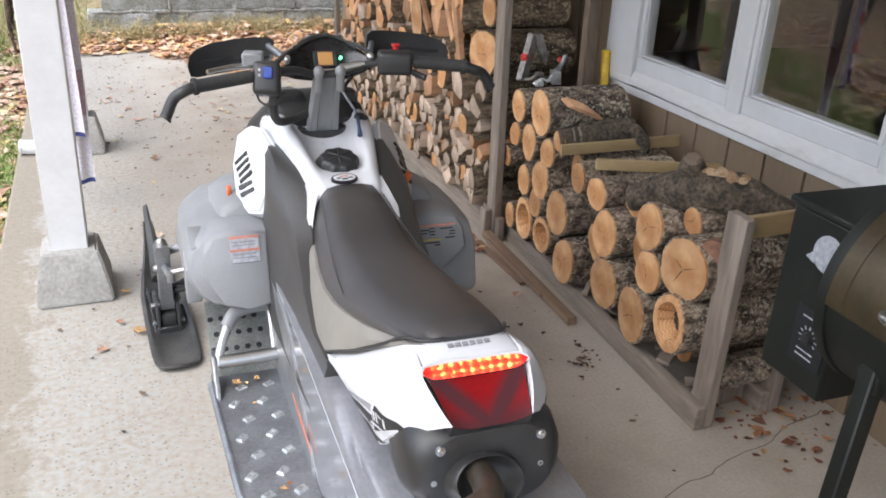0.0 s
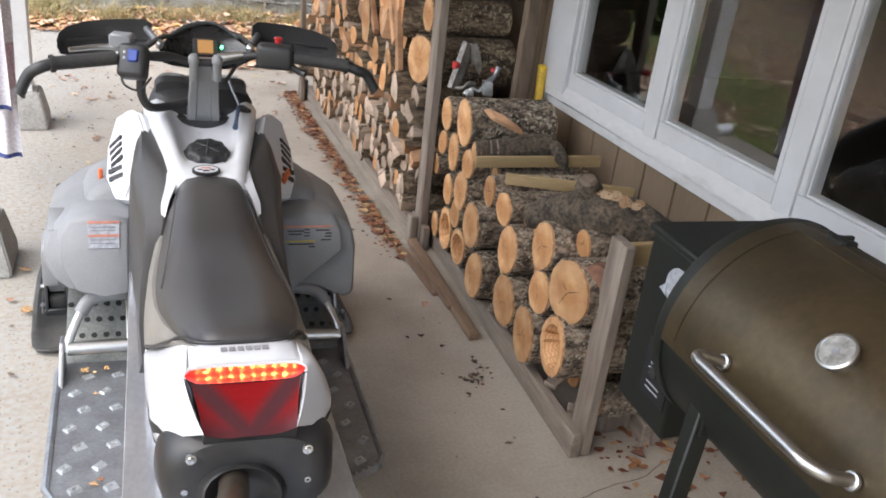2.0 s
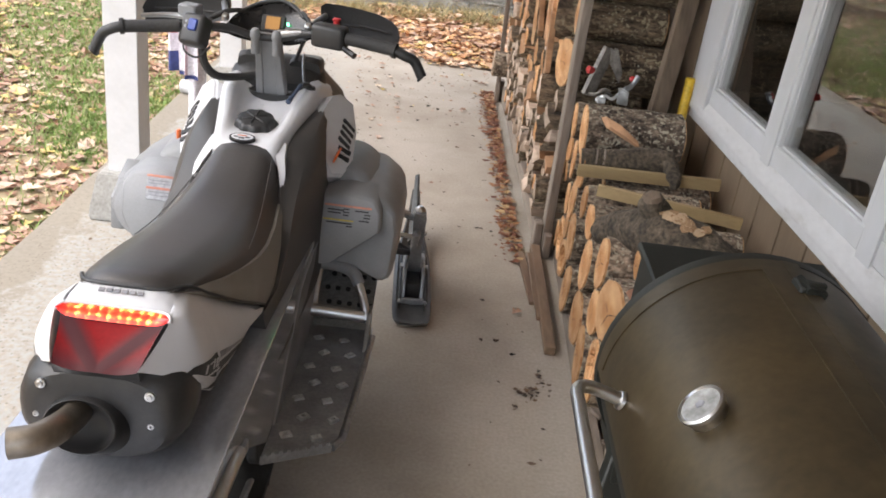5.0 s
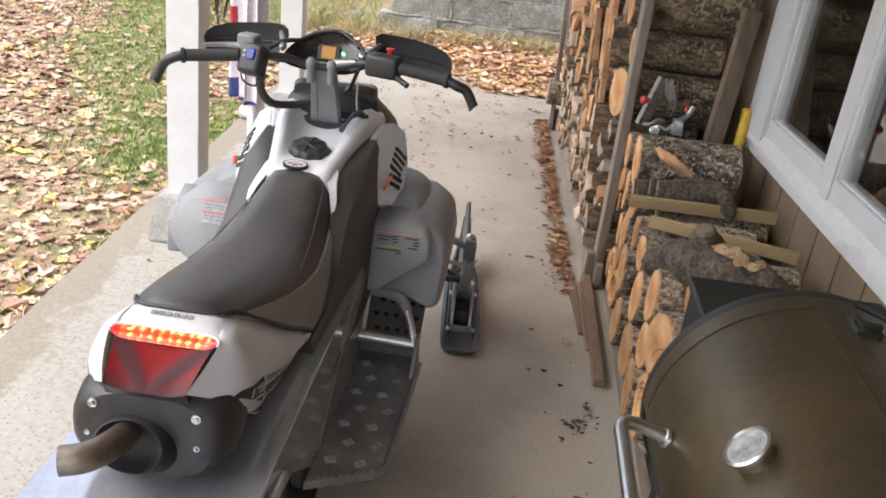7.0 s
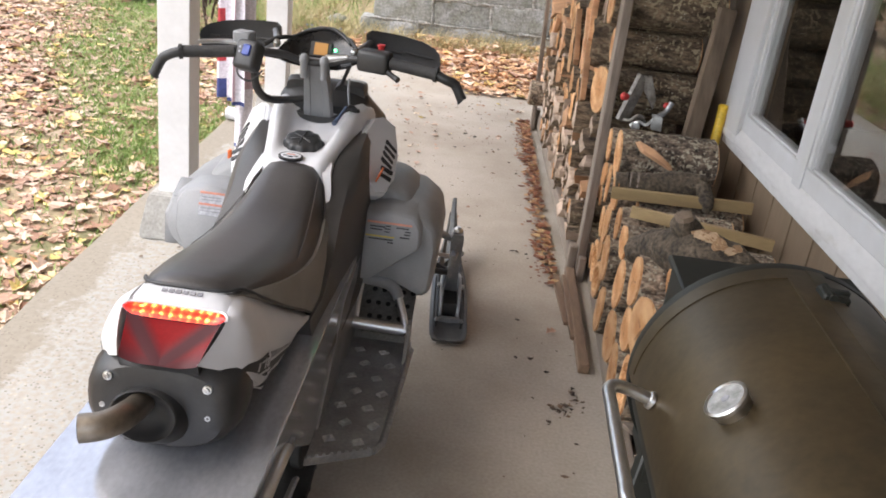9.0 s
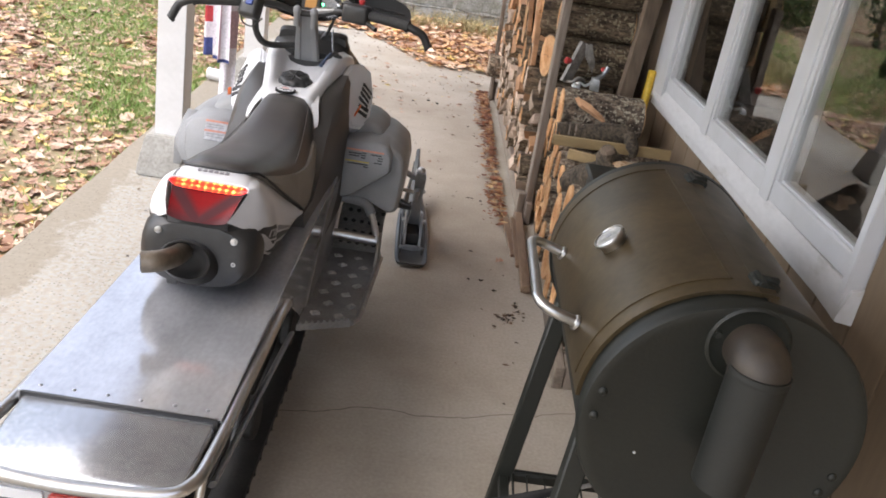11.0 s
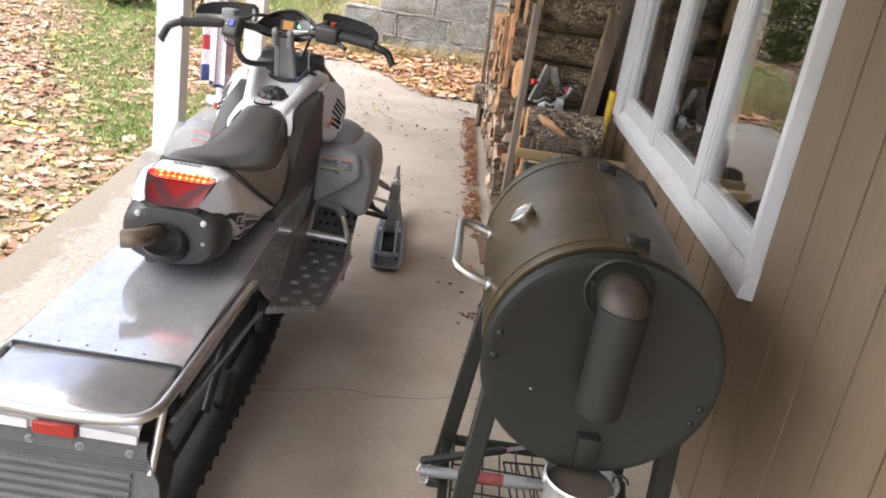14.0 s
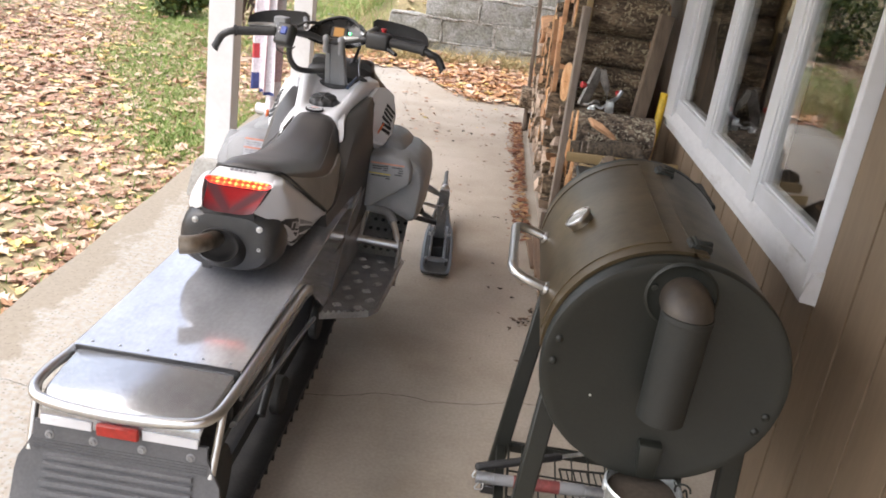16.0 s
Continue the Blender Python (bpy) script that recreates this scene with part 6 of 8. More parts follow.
    part("display", shifted(turned(box(-0.021, 0.021, -0.0065, 0.003, -0.019, 0.019, 0.001), face)), LCD, pod, "amber instrument display")
    part("indicator", shifted(disc((0.048, 2.393, 1.145), (0, -0.8, 0.6), [(-0.006, 0.004), (0.002, 0.004), (0.004, 0.003)], 8)), GREEN_LAMP, pod)
    part("warning_lamp", shifted(disc((0.006, 2.383, 1.107), (0, -0.8, 0.6), [(-0.006, 0.004), (0.002, 0.004), (0.004, 0.003)], 8)), RED_LAMP, pod, "red warning lamp")
    part("visor_lip", tube(S([(-0.085, 2.392, 1.170), (-0.045, 2.418, 1.188), (0.0, 2.430, 1.199), (0.03, 2.430, 1.200), (0.065, 2.415, 1.187), (0.092, 2.393, 1.170)]), 0.0045, 8), BLACK_PLASTIC, pod)
    for x in (-0.05, -0.035, 0.055):
        part("pod_clip", shifted(disc((x, 2.428, 1.204), (0, -0.3, 1), [(0, 0.005), (0.004, 0.004)], 8)), DARK_ALU, pod)
    # choke lever and key strap on the cover
    part("choke_lever", tube(S([(0.095, 2.385, 0.972), (0.086, 2.33, 0.958), (0.078, 2.285, 0.945)]), [0.006, 0.005, 0.008], 8), BLUE_GREY, hood, "small blue-grey lever")
    part("lever_knob", shifted(disc((0.108, 2.405, 0.962), (0, 0, 1), [(0, 0.018), (0.008, 0.017), (0.014, 0.008)], 14)), BLACK_PLASTIC, hood)
    part("control_rod", tube(S([(0.075, 2.53, 1.03), (0.085, 2.47, 1.005), (0.10, 2.41, 0.975)]), 0.004, 6), DARK_ALU, hood)

    # skis, steered slightly to one side
    for s in (-1, 1):
        c = s * 0.487
        steer = Matrix.Translation((c, 2.98, 0)) @ Matrix.Rotation(radians(3.6), 4, "Z") @ Matrix.Translation((-c, -2.98, 0))
        put = lambda bm: shifted(turned(bm, steer))
        kw = 1.22 if s < 0 else 1.12
        def ski_ring(y, z, w, h):
            w = w * kw
            return [(c - w, y, z + h), (c - w * 0.9, y, z), (c + w * 0.9, y, z), (c + w, y, z + h), (c + w * 0.82, y, z + h + 0.003), (c + w * 0.62, y, z + 0.55 * h + 0.006), (c, y, z + 0.45 * h + 0.004), (c - w * 0.62, y, z + 0.55 * h + 0.006), (c - w * 0.82, y, z + h + 0.003)]
        ski = part("ski", put(loft([ski_ring(2.672, 0.020, 0.020, 0.006), ski_ring(2.678, 0.016, 0.040, 0.008), ski_ring(2.692, 0.010, 0.056, 0.012), ski_ring(2.715, 0.007, 0.065, 0.016), ski_ring(2.78, 0.004, 0.069, 0.024), ski_ring(3.0, 0.002, 0.070, 0.036), ski_ring(3.22, 0.004, 0.066, 0.034), ski_ring(3.36, 0.022, 0.052, 0.026), ski_ring(3.46, 0.058, 0.038, 0.020), ski_ring(3.56, 0.115, 0.024, 0.014), ski_ring(3.64, 0.175, 0.016, 0.012)])), SKI_PLASTIC, sled, "dusty black plastic ski", smooth=40)
        part("ski_prong", put(tube([(c, 3.30, 0.075), (c, 3.45, 0.135), (c, 3.58, 0.190), (c, 3.68, 0.245)], [0.034, 0.026, 0.018, 0.013], 8, flat=0.6)), SKI_PLASTIC, ski)
        for t in (-1, 1):
            part("saddle_plate", put(prism([(2.84 if s > 0 else 2.92, 0.02), (2.90 if s > 0 else 2.95, 0.13), (3.0, 0.15), (3.10, 0.12), (3.20, 0.02)], "x", c + t * 0.036 - 0.006, c + t * 0.036 + 0.006, 0.002)), DARK_ALU if s > 0 else BLACK_PLASTIC, ski)
            part("saddle_rail", put(prism([(2.78 if s > 0 else 2.93, 0.025), (2.82 if s > 0 else 2.96, 0.055), (3.24, 0.06), (3.30, 0.035)], "x", c + t * 0.050 - 0.005, c + t * 0.050 + 0.005, 0.002)), BLACK_PLASTIC, ski)
            for y in (2.80 if s > 0 else 2.96, 3.22):
                part("bolt", put(disc((c + t * 0.050, y, 0.05), (t, 0, 0.6), [(-0.004, 0.010), (0.006, 0.009), (0.008, 0.004)], 10)), DARK_ALU, ski)
        part("rubber_damper", put(box(c - 0.030, c + 0.030, 2.88 if s > 0 else 2.95, 3.10, 0.012, 0.085, 0.010, 2)), RUBBER, ski)
        part("cross_pin", put(rod((c - 0.056, 3.0, 0.105), (c + 0.056, 3.0, 0.105), 0.010)), CHROME, ski)
        part("keel_plate", put(box(c - 0.045, c + 0.045, 2.83 if s > 0 else 2.925, 2.845 if s > 0 else 2.94, 0.015, 0.045, 0.003)), DARK_ALU if s > 0 else BLACK_PLASTIC, ski)
        sp = part("spindle", put(loft([[(c - w, y - 0.035, z), (c + w, y - 0.035, z), (c + w, y + 0.035, z), (c - w, y + 0.035, z)] for y, z, w in ((3.0, 0.10, 0.026), (2.985, 0.16, 0.022), (2.975, 0.25, 0.022), (2.965, 0.35, 0.026), (2.962, 0.37, 0.020))])), DARK_ALU, sled, "cast aluminium ski spindle")
        part("steering_arm", put(join(rod((c, 2.965, 0.285), (c - s * 0.015, 2.86, 0.285), 0.015), rod((c - s * 0.015, 2.86, 0.265), (c - s * 0.015, 2.86, 0.31), 0.014))), DARK_ALU, sp)
        part("ball_joint", put(disc((c, 2.965, 0.37), (0, 0, 1), [(0, 0.020), (0.012, 0.018), (0.020, 0.008)], 12)), CHROME, sp)
        part("spindle_bolt", put(disc((c + s * 0.022, 2.975, 0.27), (s, 0, 0), [(0, 0.013), (0.010, 0.012), (0.014, 0.006)], 10)), CHROME, sp)
        part("tie_rod", rod((SX + c - s * 0.015, 2.86, 0.30), (SX + s * 0.22, 2.80, 0.36), 0.009), CHROME, sled)
        for a, b, r, m in (((0.467, 2.99, 0.17), (0.20, 2.72, 0.30), 0.013, BLACK_PLASTIC), ((0.467, 2.99, 0.17), (0.20, 3.02, 0.30), 0.013, BLACK_PLASTIC), ((0.467, 2.97, 0.33), (0.20, 2.85, 0.46), 0.011, DARK_ALU), ((0.467, 2.97, 0.33), (0.20, 3.03, 0.46), 0.011, DARK_ALU), ((0.38, 2.95, 0.23), (0.20, 2.85, 0.62), 0.020, BLACK_PLASTIC)):
            part("suspension_arm" if r < 0.018 else "shock_absorber", rod((SX + s * a[0], *a[1:]), (SX + s * b[0], *b[1:]), r), m, sled)
    return sled


make_sled()

# ---- pellet grill ----
GX, GZ, GR, GY0, GY1 = 1.642, 0.812, 0.257, 0.520, 1.318


def arc_shell(a0, a1, r0, r1, y0, y1, seg=30):
    rings = []
    for k in range(seg + 1):
        a = radians(a0 + (a1 - a0) * k / seg)
        c, s = math.cos(a), math.sin(a)
        rings.append([(GX + r0 * c, y0, GZ + r0 * s), (GX + r1 * c, y0, GZ + r1 * s), (GX + r1 * c, y1, GZ + r1 * s), (GX + r0 * c, y1, GZ + r0 * s)])
    return loft(rings)


def on_drum(a, r, y):
    return Vector((GX + r * math.cos(radians(a)), y, GZ + r * math.sin(radians(a))))


def make_grill():
    g = thing("pellet_grill", (GX, 0.9, 0), GRILL, "brown-black barrel pellet grill with chimney and side hopper", "grill")
    part("barrel", arc_shell(-180, 180, GR - 0.012, GR - 0.003, GY0 + 0.004, GY1, 64), DRUM_BLACK, g, "black steel barrel")
    part("barrel_back", arc_shell(-80, 84, GR - 0.004, GR + 0.002, GY0 + 0.02, GY1 - 0.02, 40), DRUM_PAINT, g)
    lid = part("lid", arc_shell(86, 181, GR - 0.002, GR + 0.006, GY0 + 0.055, GY1 - 0.03, 44), DRUM_PAINT, g, "curved brown-black grill lid")
    part("lid_crease", arc_shell(96, 97, GR + 0.005, GR + 0.009, GY0 + 0.10, GY1 - 0.07, 2), DRUM_PAINT, lid)
    part("lid_crease", arc_shell(97, 176, GR + 0.005, GR + 0.0085, GY0 + 0.098, GY0 + 0.106, 30), DRUM_PAINT, lid)
    part("lid_crease", arc_shell(97, 176, GR + 0.005, GR + 0.0085, GY1 - 0.078, GY1 - 0.07, 30), DRUM_PAINT, lid)
    part("lid_strip", arc_shell(80, 87, GR, GR + 0.0075, GY0 + 0.055, GY1 - 0.03, 6), DRUM_PAINT, g)
    # end caps
    for y, d in ((GY0, -1), (GY1, 1)):
        cap = part("end_cap", disc((GX, y, GZ), (0, d, 0), [(-0.03, GR + 0.004), (-0.004, GR + 0.005), (0.004, GR + 0.001), (0.006, GR - 0.012), (0.003, GR - 0.02), (0.003, 0.0)], 64), DRUM_BLACK, g, "matt black end cap", smooth=30)
        if d < 0:
            for a in (168, 181, -14, -24):
                p = on_drum(a, GR - 0.022, y)
                part("cap_bolt", disc(p, (0, d, 0), [(0, 0.010), (0.006, 0.009), (0.010, 0.004)], 12), DRUM_BLACK, cap)
            part("weld_speck", disc((1.50, y - 0.003, 0.74), (0, d, 0), [(0, 0.003), (0.002, 0.002)], 6), GALV, cap)
    # chimney
    ch = part("chimney_flange", disc((1.636, GY0 - 0.003, 1.000), (0, -1, 0), [(0, 0.074), (0.004, 0.074), (0.008, 0.069), (0.004, 0.063), (0.005, 0.04)], 36), DRUM_BLACK, g)
    part("chimney_elbow", tube([(1.640, GY0, 0.996), (1.640, GY0 - 0.026, 0.998), (1.640, GY0 - 0.050, 0.999), (1.640, GY0 - 0.066, 0.992), (1.640, GY0 - 0.073, 0.976)], [0.048, 0.049, 0.0505, 0.0515, 0.0515], 28), ELBOW_BROWN, g, "brown chimney elbow", smooth=30)
    part("elbow_seam", disc((1.640, GY0 - 0.074, 0.990), (-0.02, -0.02, -1), [(0, 0.0515), (0.005, 0.0527), (0.010, 0.0515)], 36), PIPE_BLACK, g)
    part("chimney_pipe", disc((1.640, GY0 - 0.074, 0.994), (-0.02, -0.02, -1), [(0, 0.044), (0, 0.0513), (0.236, 0.0490), (0.238, 0.044), (0.02, 0.043)], 36), PIPE_BLACK, g, "dull black downturned chimney pipe")
    for dx, dz in ((-0.052, 0.012), (0.052, 0.0), (0, -0.052)):
        part("flange_bolt", disc((1.636 + dx * 1.1, GY0 - 0.008, 1.0 + dz * 1.1), (0, -1, 0), [(0, 0.008), (0.005, 0.006)], 10), DRUM_BLACK, ch)
    # thermometer
    n = (on_drum(136, 1, 0) - Vector((GX, 0, GZ))).normalized()
    t = part("thermometer", disc(on_drum(136, GR + 0.004, 0.898), n, [(0, 0.030), (0.012, 0.031), (0.018, 0.036), (0.024, 0.036), (0.026, 0.032), (0.022, 0.030)], 32), CHROME, lid, "round metal lid thermometer")
    part("dial_face", disc(on_drum(136, GR + 0.0262, 0.898), n, [(0, 0.0305), (0.001, 0.0305)], 32), DIAL_GREY, t)
    part("dial_mark", disc(on_drum(136, GR + 0.0275, 0.900), n, [(0, 0.008), (0.0008, 0.007)], 5), GREY_INK, t)
    # lid handle
    h0, h1 = on_drum(166.5, GR + 0.006, 0.739), on_drum(166.5, GR + 0.006, 1.085)
    out = Vector((-0.080, 0, 0.026))
    pts = [h0, h0 + out * 0.75, h0 + out + Vector((-0.006, 0.025, 0.002)), h0 + out + Vector((-0.008, 0.08, 0.003)), h1 + out + Vector((-0.008, -0.08, 0.003)), h1 + out + Vector((-0.006, -0.025, 0.002)), h1 + out * 0.75, h1]
    hd = part("lid_handle", tube(pts, 0.0115, 14), CHROME, lid, "stainless tubular lid handle")
    for h in (h0, h1):
        part("handle_collar", disc(h - Vector((0.004, 0, 0)), out, [(0, 0.017), (0.006, 0.016), (0.008, 0.012)], 16), CHROME, hd)
    # hinges
    for y in (0.625, 1.187):
        hg = part("hinge", turned(box(-0.03, 0.02, -0.022, 0.022, -0.004, 0.014, 0.004), Matrix.Translation(on_drum(82, GR + 0.002, y)) @ Matrix.Rotation(radians(8), 4, "Y")), DRUM_BLACK, g, "black lid hinge")
        part("hinge_pin", rod(on_drum(85, GR + 0.012, y - 0.026), on_drum(85, GR + 0.012, y + 0.026), 0.007), DRUM_BLACK, hg)
        part("hinge_ear", turned(box(-0.03, 0.005, -0.006, 0.006, 0.0, 0.022, 0.003), Matrix.Translation(on_drum(78, GR + 0.002, y))), DRUM_BLACK, hg)
    # hopper box with controls
    hop = part("hopper", box(1.478, 1.86, GY1 + 0.012, 1.545, 0.495, 0.945, 0.006), DRUM_BLACK, g, "black steel pellet hopper")
    part("hopper_lid", box(1.468, 1.87, GY1 + 0.008, 1.556, 0.946, 0.965, 0.005), DRUM_BLACK, hop, "black hopper lid")
    lg = part("badge", turned(disc((0, 0, 0), (-1, 0, 0), [(0, 0.047), (0.0015, 0.047)], 26), Matrix.Translation((1.478, 1.405, 0.862)) @ Matrix.Diagonal((1, 1, 1.0, 1))), LABEL_GREY, hop, "round pale worn badge")
    part("badge_tab", prism([(1.445, 0.858), (1.470, 0.835), (1.440, 0.826)], "x", 1.4755, 1.479), LABEL_GREY, lg)
    pan = part("control_panel", box(1.4745, 1.479, 1.345, 1.455, 0.565, 0.715, 0.001), INK, hop, "black control panel with dial")
    part("control_dial", disc((1.4745, 1.400, 0.640), (-1, 0, 0), [(0, 0.016), (0.012, 0.014), (0.013, 0.0)], 18), BLACK_PLASTIC, pan)
    for k in range(9):
        a = radians(-30 + k * 30)
        part("dial_tick", beam((1.4735, 1.400 + 0.022 * math.cos(a), 0.640 + 0.022 * math.sin(a)), (1.4735, 1.400 + 0.031 * math.cos(a), 0.640 + 0.031 * math.sin(a)), 0.003, 0.002, 0), LABEL_GREY, pan)
    for z in (0.585, 0.60, 0.69):
        part("panel_line", box(1.4735, 1.4755, 1.375, 1.43, z, z + 0.004), LABEL_GREY, pan)
    # legs, braces, wire shelf
    for (tx, ty), (bx, by), nm in (((1.432, 0.62), (1.385, 0.60), 0), ((1.432, 1.16), (1.352, 1.12), 1), ((1.852, 0.62), (1.895, 0.60), 2), ((1.852, 1.16), (1.915, 1.15), 3)):
        leg = part("leg", beam((tx, ty, 0.74), (bx, by, 0.02 if nm != 1 else 0.035), 0.046, 0.040, 0.004, (0, 1, 0)), DRUM_BLACK, g, "black square steel leg")
        part("leg_cap", beam((bx, by, 0.0), (bx, by, 0.03), 0.052, 0.048, 0.003, (0, 1, 0)), BLACK_PLASTIC, leg)
        part("leg_plate", box(tx - 0.02, tx + 0.02, ty - 0.03, ty + 0.03, 0.66, 0.735, 0.003), DRUM_BLACK, leg)
    for (x0, y0, x1, y1) in ((1.372, 0.585, 1.366, 1.13), (1.885, 0.585, 1.895, 1.15), (1.37, 1.13, 1.89, 1.145), (1.38, 0.60, 1.88, 0.60)):
        part("cross_bar", beam((x0, y0, 0.165), (x1, y1, 0.165), 0.026, 0.026, 0.002), DRUM_BLACK, g)
    shelf = part("shelf_rim", join(*[rod(a, b, 0.004, seg=6) for a, b in (((1.39, 0.62, 0.183), (1.87, 0.62, 0.183)), ((1.39, 1.12, 0.183), (1.87, 1.12, 0.183)), ((1.39, 0.62, 0.183), (1.39, 1.12, 0.183)), ((1.87, 0.62, 0.183), (1.87, 1.12, 0.183)))]), DRUM_BLACK, g, "black wire bottom shelf")
    for k in range(9):
        x = 1.43 + k * 0.05
        part("wire", rod((x, 0.62, 0.180), (x, 1.12, 0.180), 0.0028, seg=6), DRUM_BLACK, shelf)
    for y in (0.75, 0.87, 0.99):
        part("wire", rod((1.39, y, 0.176), (1.87, y, 0.176), 0.0028, seg=6), DRUM_BLACK, shelf)
    # grease spout
    part("grease_spout", prism([(1.622, 0.655), (1.672, 0.655), (1.668, 0.575), (1.630, 0.575)], "y", GY0 - 0.034, GY0 + 0.0, 0.003), DRUM_BLACK, g)


make_grill()


def make_bucket():
    b = thing("grease_bucket", (1.652, 0.494, 0.345), GRILL, "small galvanised grease bucket hanging under the grill spout", "bucket")
    c = Vector((1.652, 0.494, 0.345))
    part("pail", disc(c, (0, 0, 1), [(0, 0.0), (0, 0.062), (0.10, 0.072), (0.102, 0.0745), (0.106, 0.072), (0.165, 0.0785), (0.198, 0.082), (0.204, 0.086), (0.208, 0.082), (0.20, 0.078), (0.02, 0.060)], 32), GALV, b, "dull galvanised pail")
    part("grease", disc(c + Vector((0, 0, 0.186)), (0, 0, 1), [(0, 0.0775), (0.003, 0.075), (0.004, 0)], 28), CRACK_MAT, b, "dark congealed grease")
    part("bail", tube([c + Vector((-0.084, 0, 0.195)), c + Vector((-0.06, 0.07, 0.213)), c + Vector((0, 0.095, 0.218)), c + Vector((0.06, 0.07, 0.213)), c + Vector((0.084, 0, 0.195))], 0.003, 8), DRUM_BLACK, b)
    part("wire_hook", tube([c + Vector((0.088 + 0.016 * math.cos(a), 0.004 * a, 0.205 + 0.016 * math.sin(a))) for a in np.linspace(0, 5.6, 9)] + [c + Vector((0.112, 0.02, 0.150))], 0.0025, 8), DRUM_BLACK, b, "black wire hook")
    for s in (-1, 1):
        part("bail_ear", disc(c + Vector((s * 0.080, 0, 0.192)), (s, 0, 0), [(0, 0.014), (0.006, 0.012)], 12), GALV, b)


make_bucket()


def make_torch():
    t = thing("grill_lighter", (1.40, 0.80, 0.19), GRILL, "grey and dull red handheld lighter lying on the wire shelf", "tool")
    a, d = Vector((1.300, 0.895, 0.205)), Vector((0.99, 0.06, 0)).normalized()
    at = lambda k: a + d * k
    part("cap", rod(at(0), at(0.050), 0.017), DARK_ALU, t, "dull metal end cap")
    part("collar", rod(at(0.050), at(0.105), 0.016), GREY_PLASTIC, t)
    part("grip", rod(at(0.105), at(0.235), 0.018), DULL_RED, t, "dull red grip")
    part("label", rod(at(0.235), at(0.305), 0.0185), GREY_PLASTIC, t, "grey printed label")
    part("head", rod(at(0.305), at(0.400), 0.016), DARK_ALU, t)
    part("ring", tube([at(0.01) + Vector((0, -0.016, -0.005)), at(0.0) + Vector((0, -0.030, -0.016)), at(0.02) + Vector((0, -0.028, -0.018)), at(0.022) + Vector((0, -0.016, -0.005))], 0.002, 6), GALV, t)


make_torch()


def make_scraper():
    t = thing("grill_scraper", (1.42, 0.99, 0.19), GRILL, "black rubber-handled scraper lying across the wire shelf", "scraper")
    a, b = Vector((1.296, 0.935, 0.208)), Vector((1.545, 1.055, 0.210))
    part("handle", jitter(beam(a, b, 0.024, 0.022, 0.006), 0.002, 30), RUBBER, t)
    part("shank", rod(b, b + (b - a).normalized() * 0.16, 0.006), GALV, t, "bare steel shank")
    part("hang_ring", tube([a + Vector((0, -0.008, -0.006)), a + Vector((-0.006, -0.016, -0.020)), a + Vector((0.004, -0.016, -0.022)), a + Vector((0.008, -0.006, -0.008))], 0.002, 6), GALV, t)


make_scraper()


def make_grate():
    g = thing("wire_grate", (1.66, 0.86, 0.186), GRILL, "spare black wire grate lying on the bottom shelf", "grate")
    m = Matrix.Translation((1.66, 0.86, 0.192)) @ Matrix.Rotation(0.12, 4, "Z")
    part("grate_rim", turned(join(*[rod(a, b, 0.0035, seg=6) for a, b in (((-0.10, -0.17, 0), (0.10, -0.17, 0)), ((-0.10, 0.17, 0), (0.10, 0.17, 0)), ((-0.10, -0.17, 0), (-0.10, 0.17, 0)), ((0.10, -0.17, 0), (0.10, 0.17, 0)))]), m), DRUM_BLACK, g)
    for k in range(9):
        x = -0.08 + 0.02 * k
        part("grate_wire", turned(rod((x, -0.17, 0.001), (x, 0.17, 0.001), 0.0024, seg=6), m), DRUM_BLACK, g)


make_grate()

# ---- firewood ----
LOGS = [(3.10, 0.715, 0.099), (3.185, 0.563, 0.083), (3.019, 0.567, 0.064), (3.05, 0.435, 0.087), (3.235, 0.375, 0.070), (3.335, 0.560, 0.052), (3.45, 0.42, 0.052), (2.694, 0.573, 0.061),
        (2.559, 0.558, 0.068), (2.856, 0.364, 0.101), (2.176, 0.585, 0.085), (2.465, 0.436, 0.092), (1.966, 0.518, 0.104), (2.149, 0.420, 0.076), (2.427, 0.240, 0.098), (2.757, 0.185, 0.099),
        (2.202, 0.235, 0.101), (1.976, 0.318, 0.102), (3.09, 0.320, 0.066), (3.192, 0.198, 0.098), (3.353, 0.152, 0.062), (2.981, 0.205, 0.080)]
# logs set back between the others, of which only the bark shows
BACK_LOGS = [(2.62, 0.315, 0.080), (2.305, 0.425, 0.070), (2.86, 0.540, 0.072), (3.32, 0.295, 0.065), (2.08, 0.150, 0.062), (2.33, 0.140, 0.052), (2.58, 0.140, 0.055), (1.90, 0.150, 0.058), (2.40, 0.575, 0.058), (2.05, 0.640, 0.050)]
HOLLOW = {17, 19, 21}


def pile_face(y):
    """House frame: the plane of the sawn ends, a little askew to the wall."""
    return 1.642 + 0.055 * (y - 2.0)


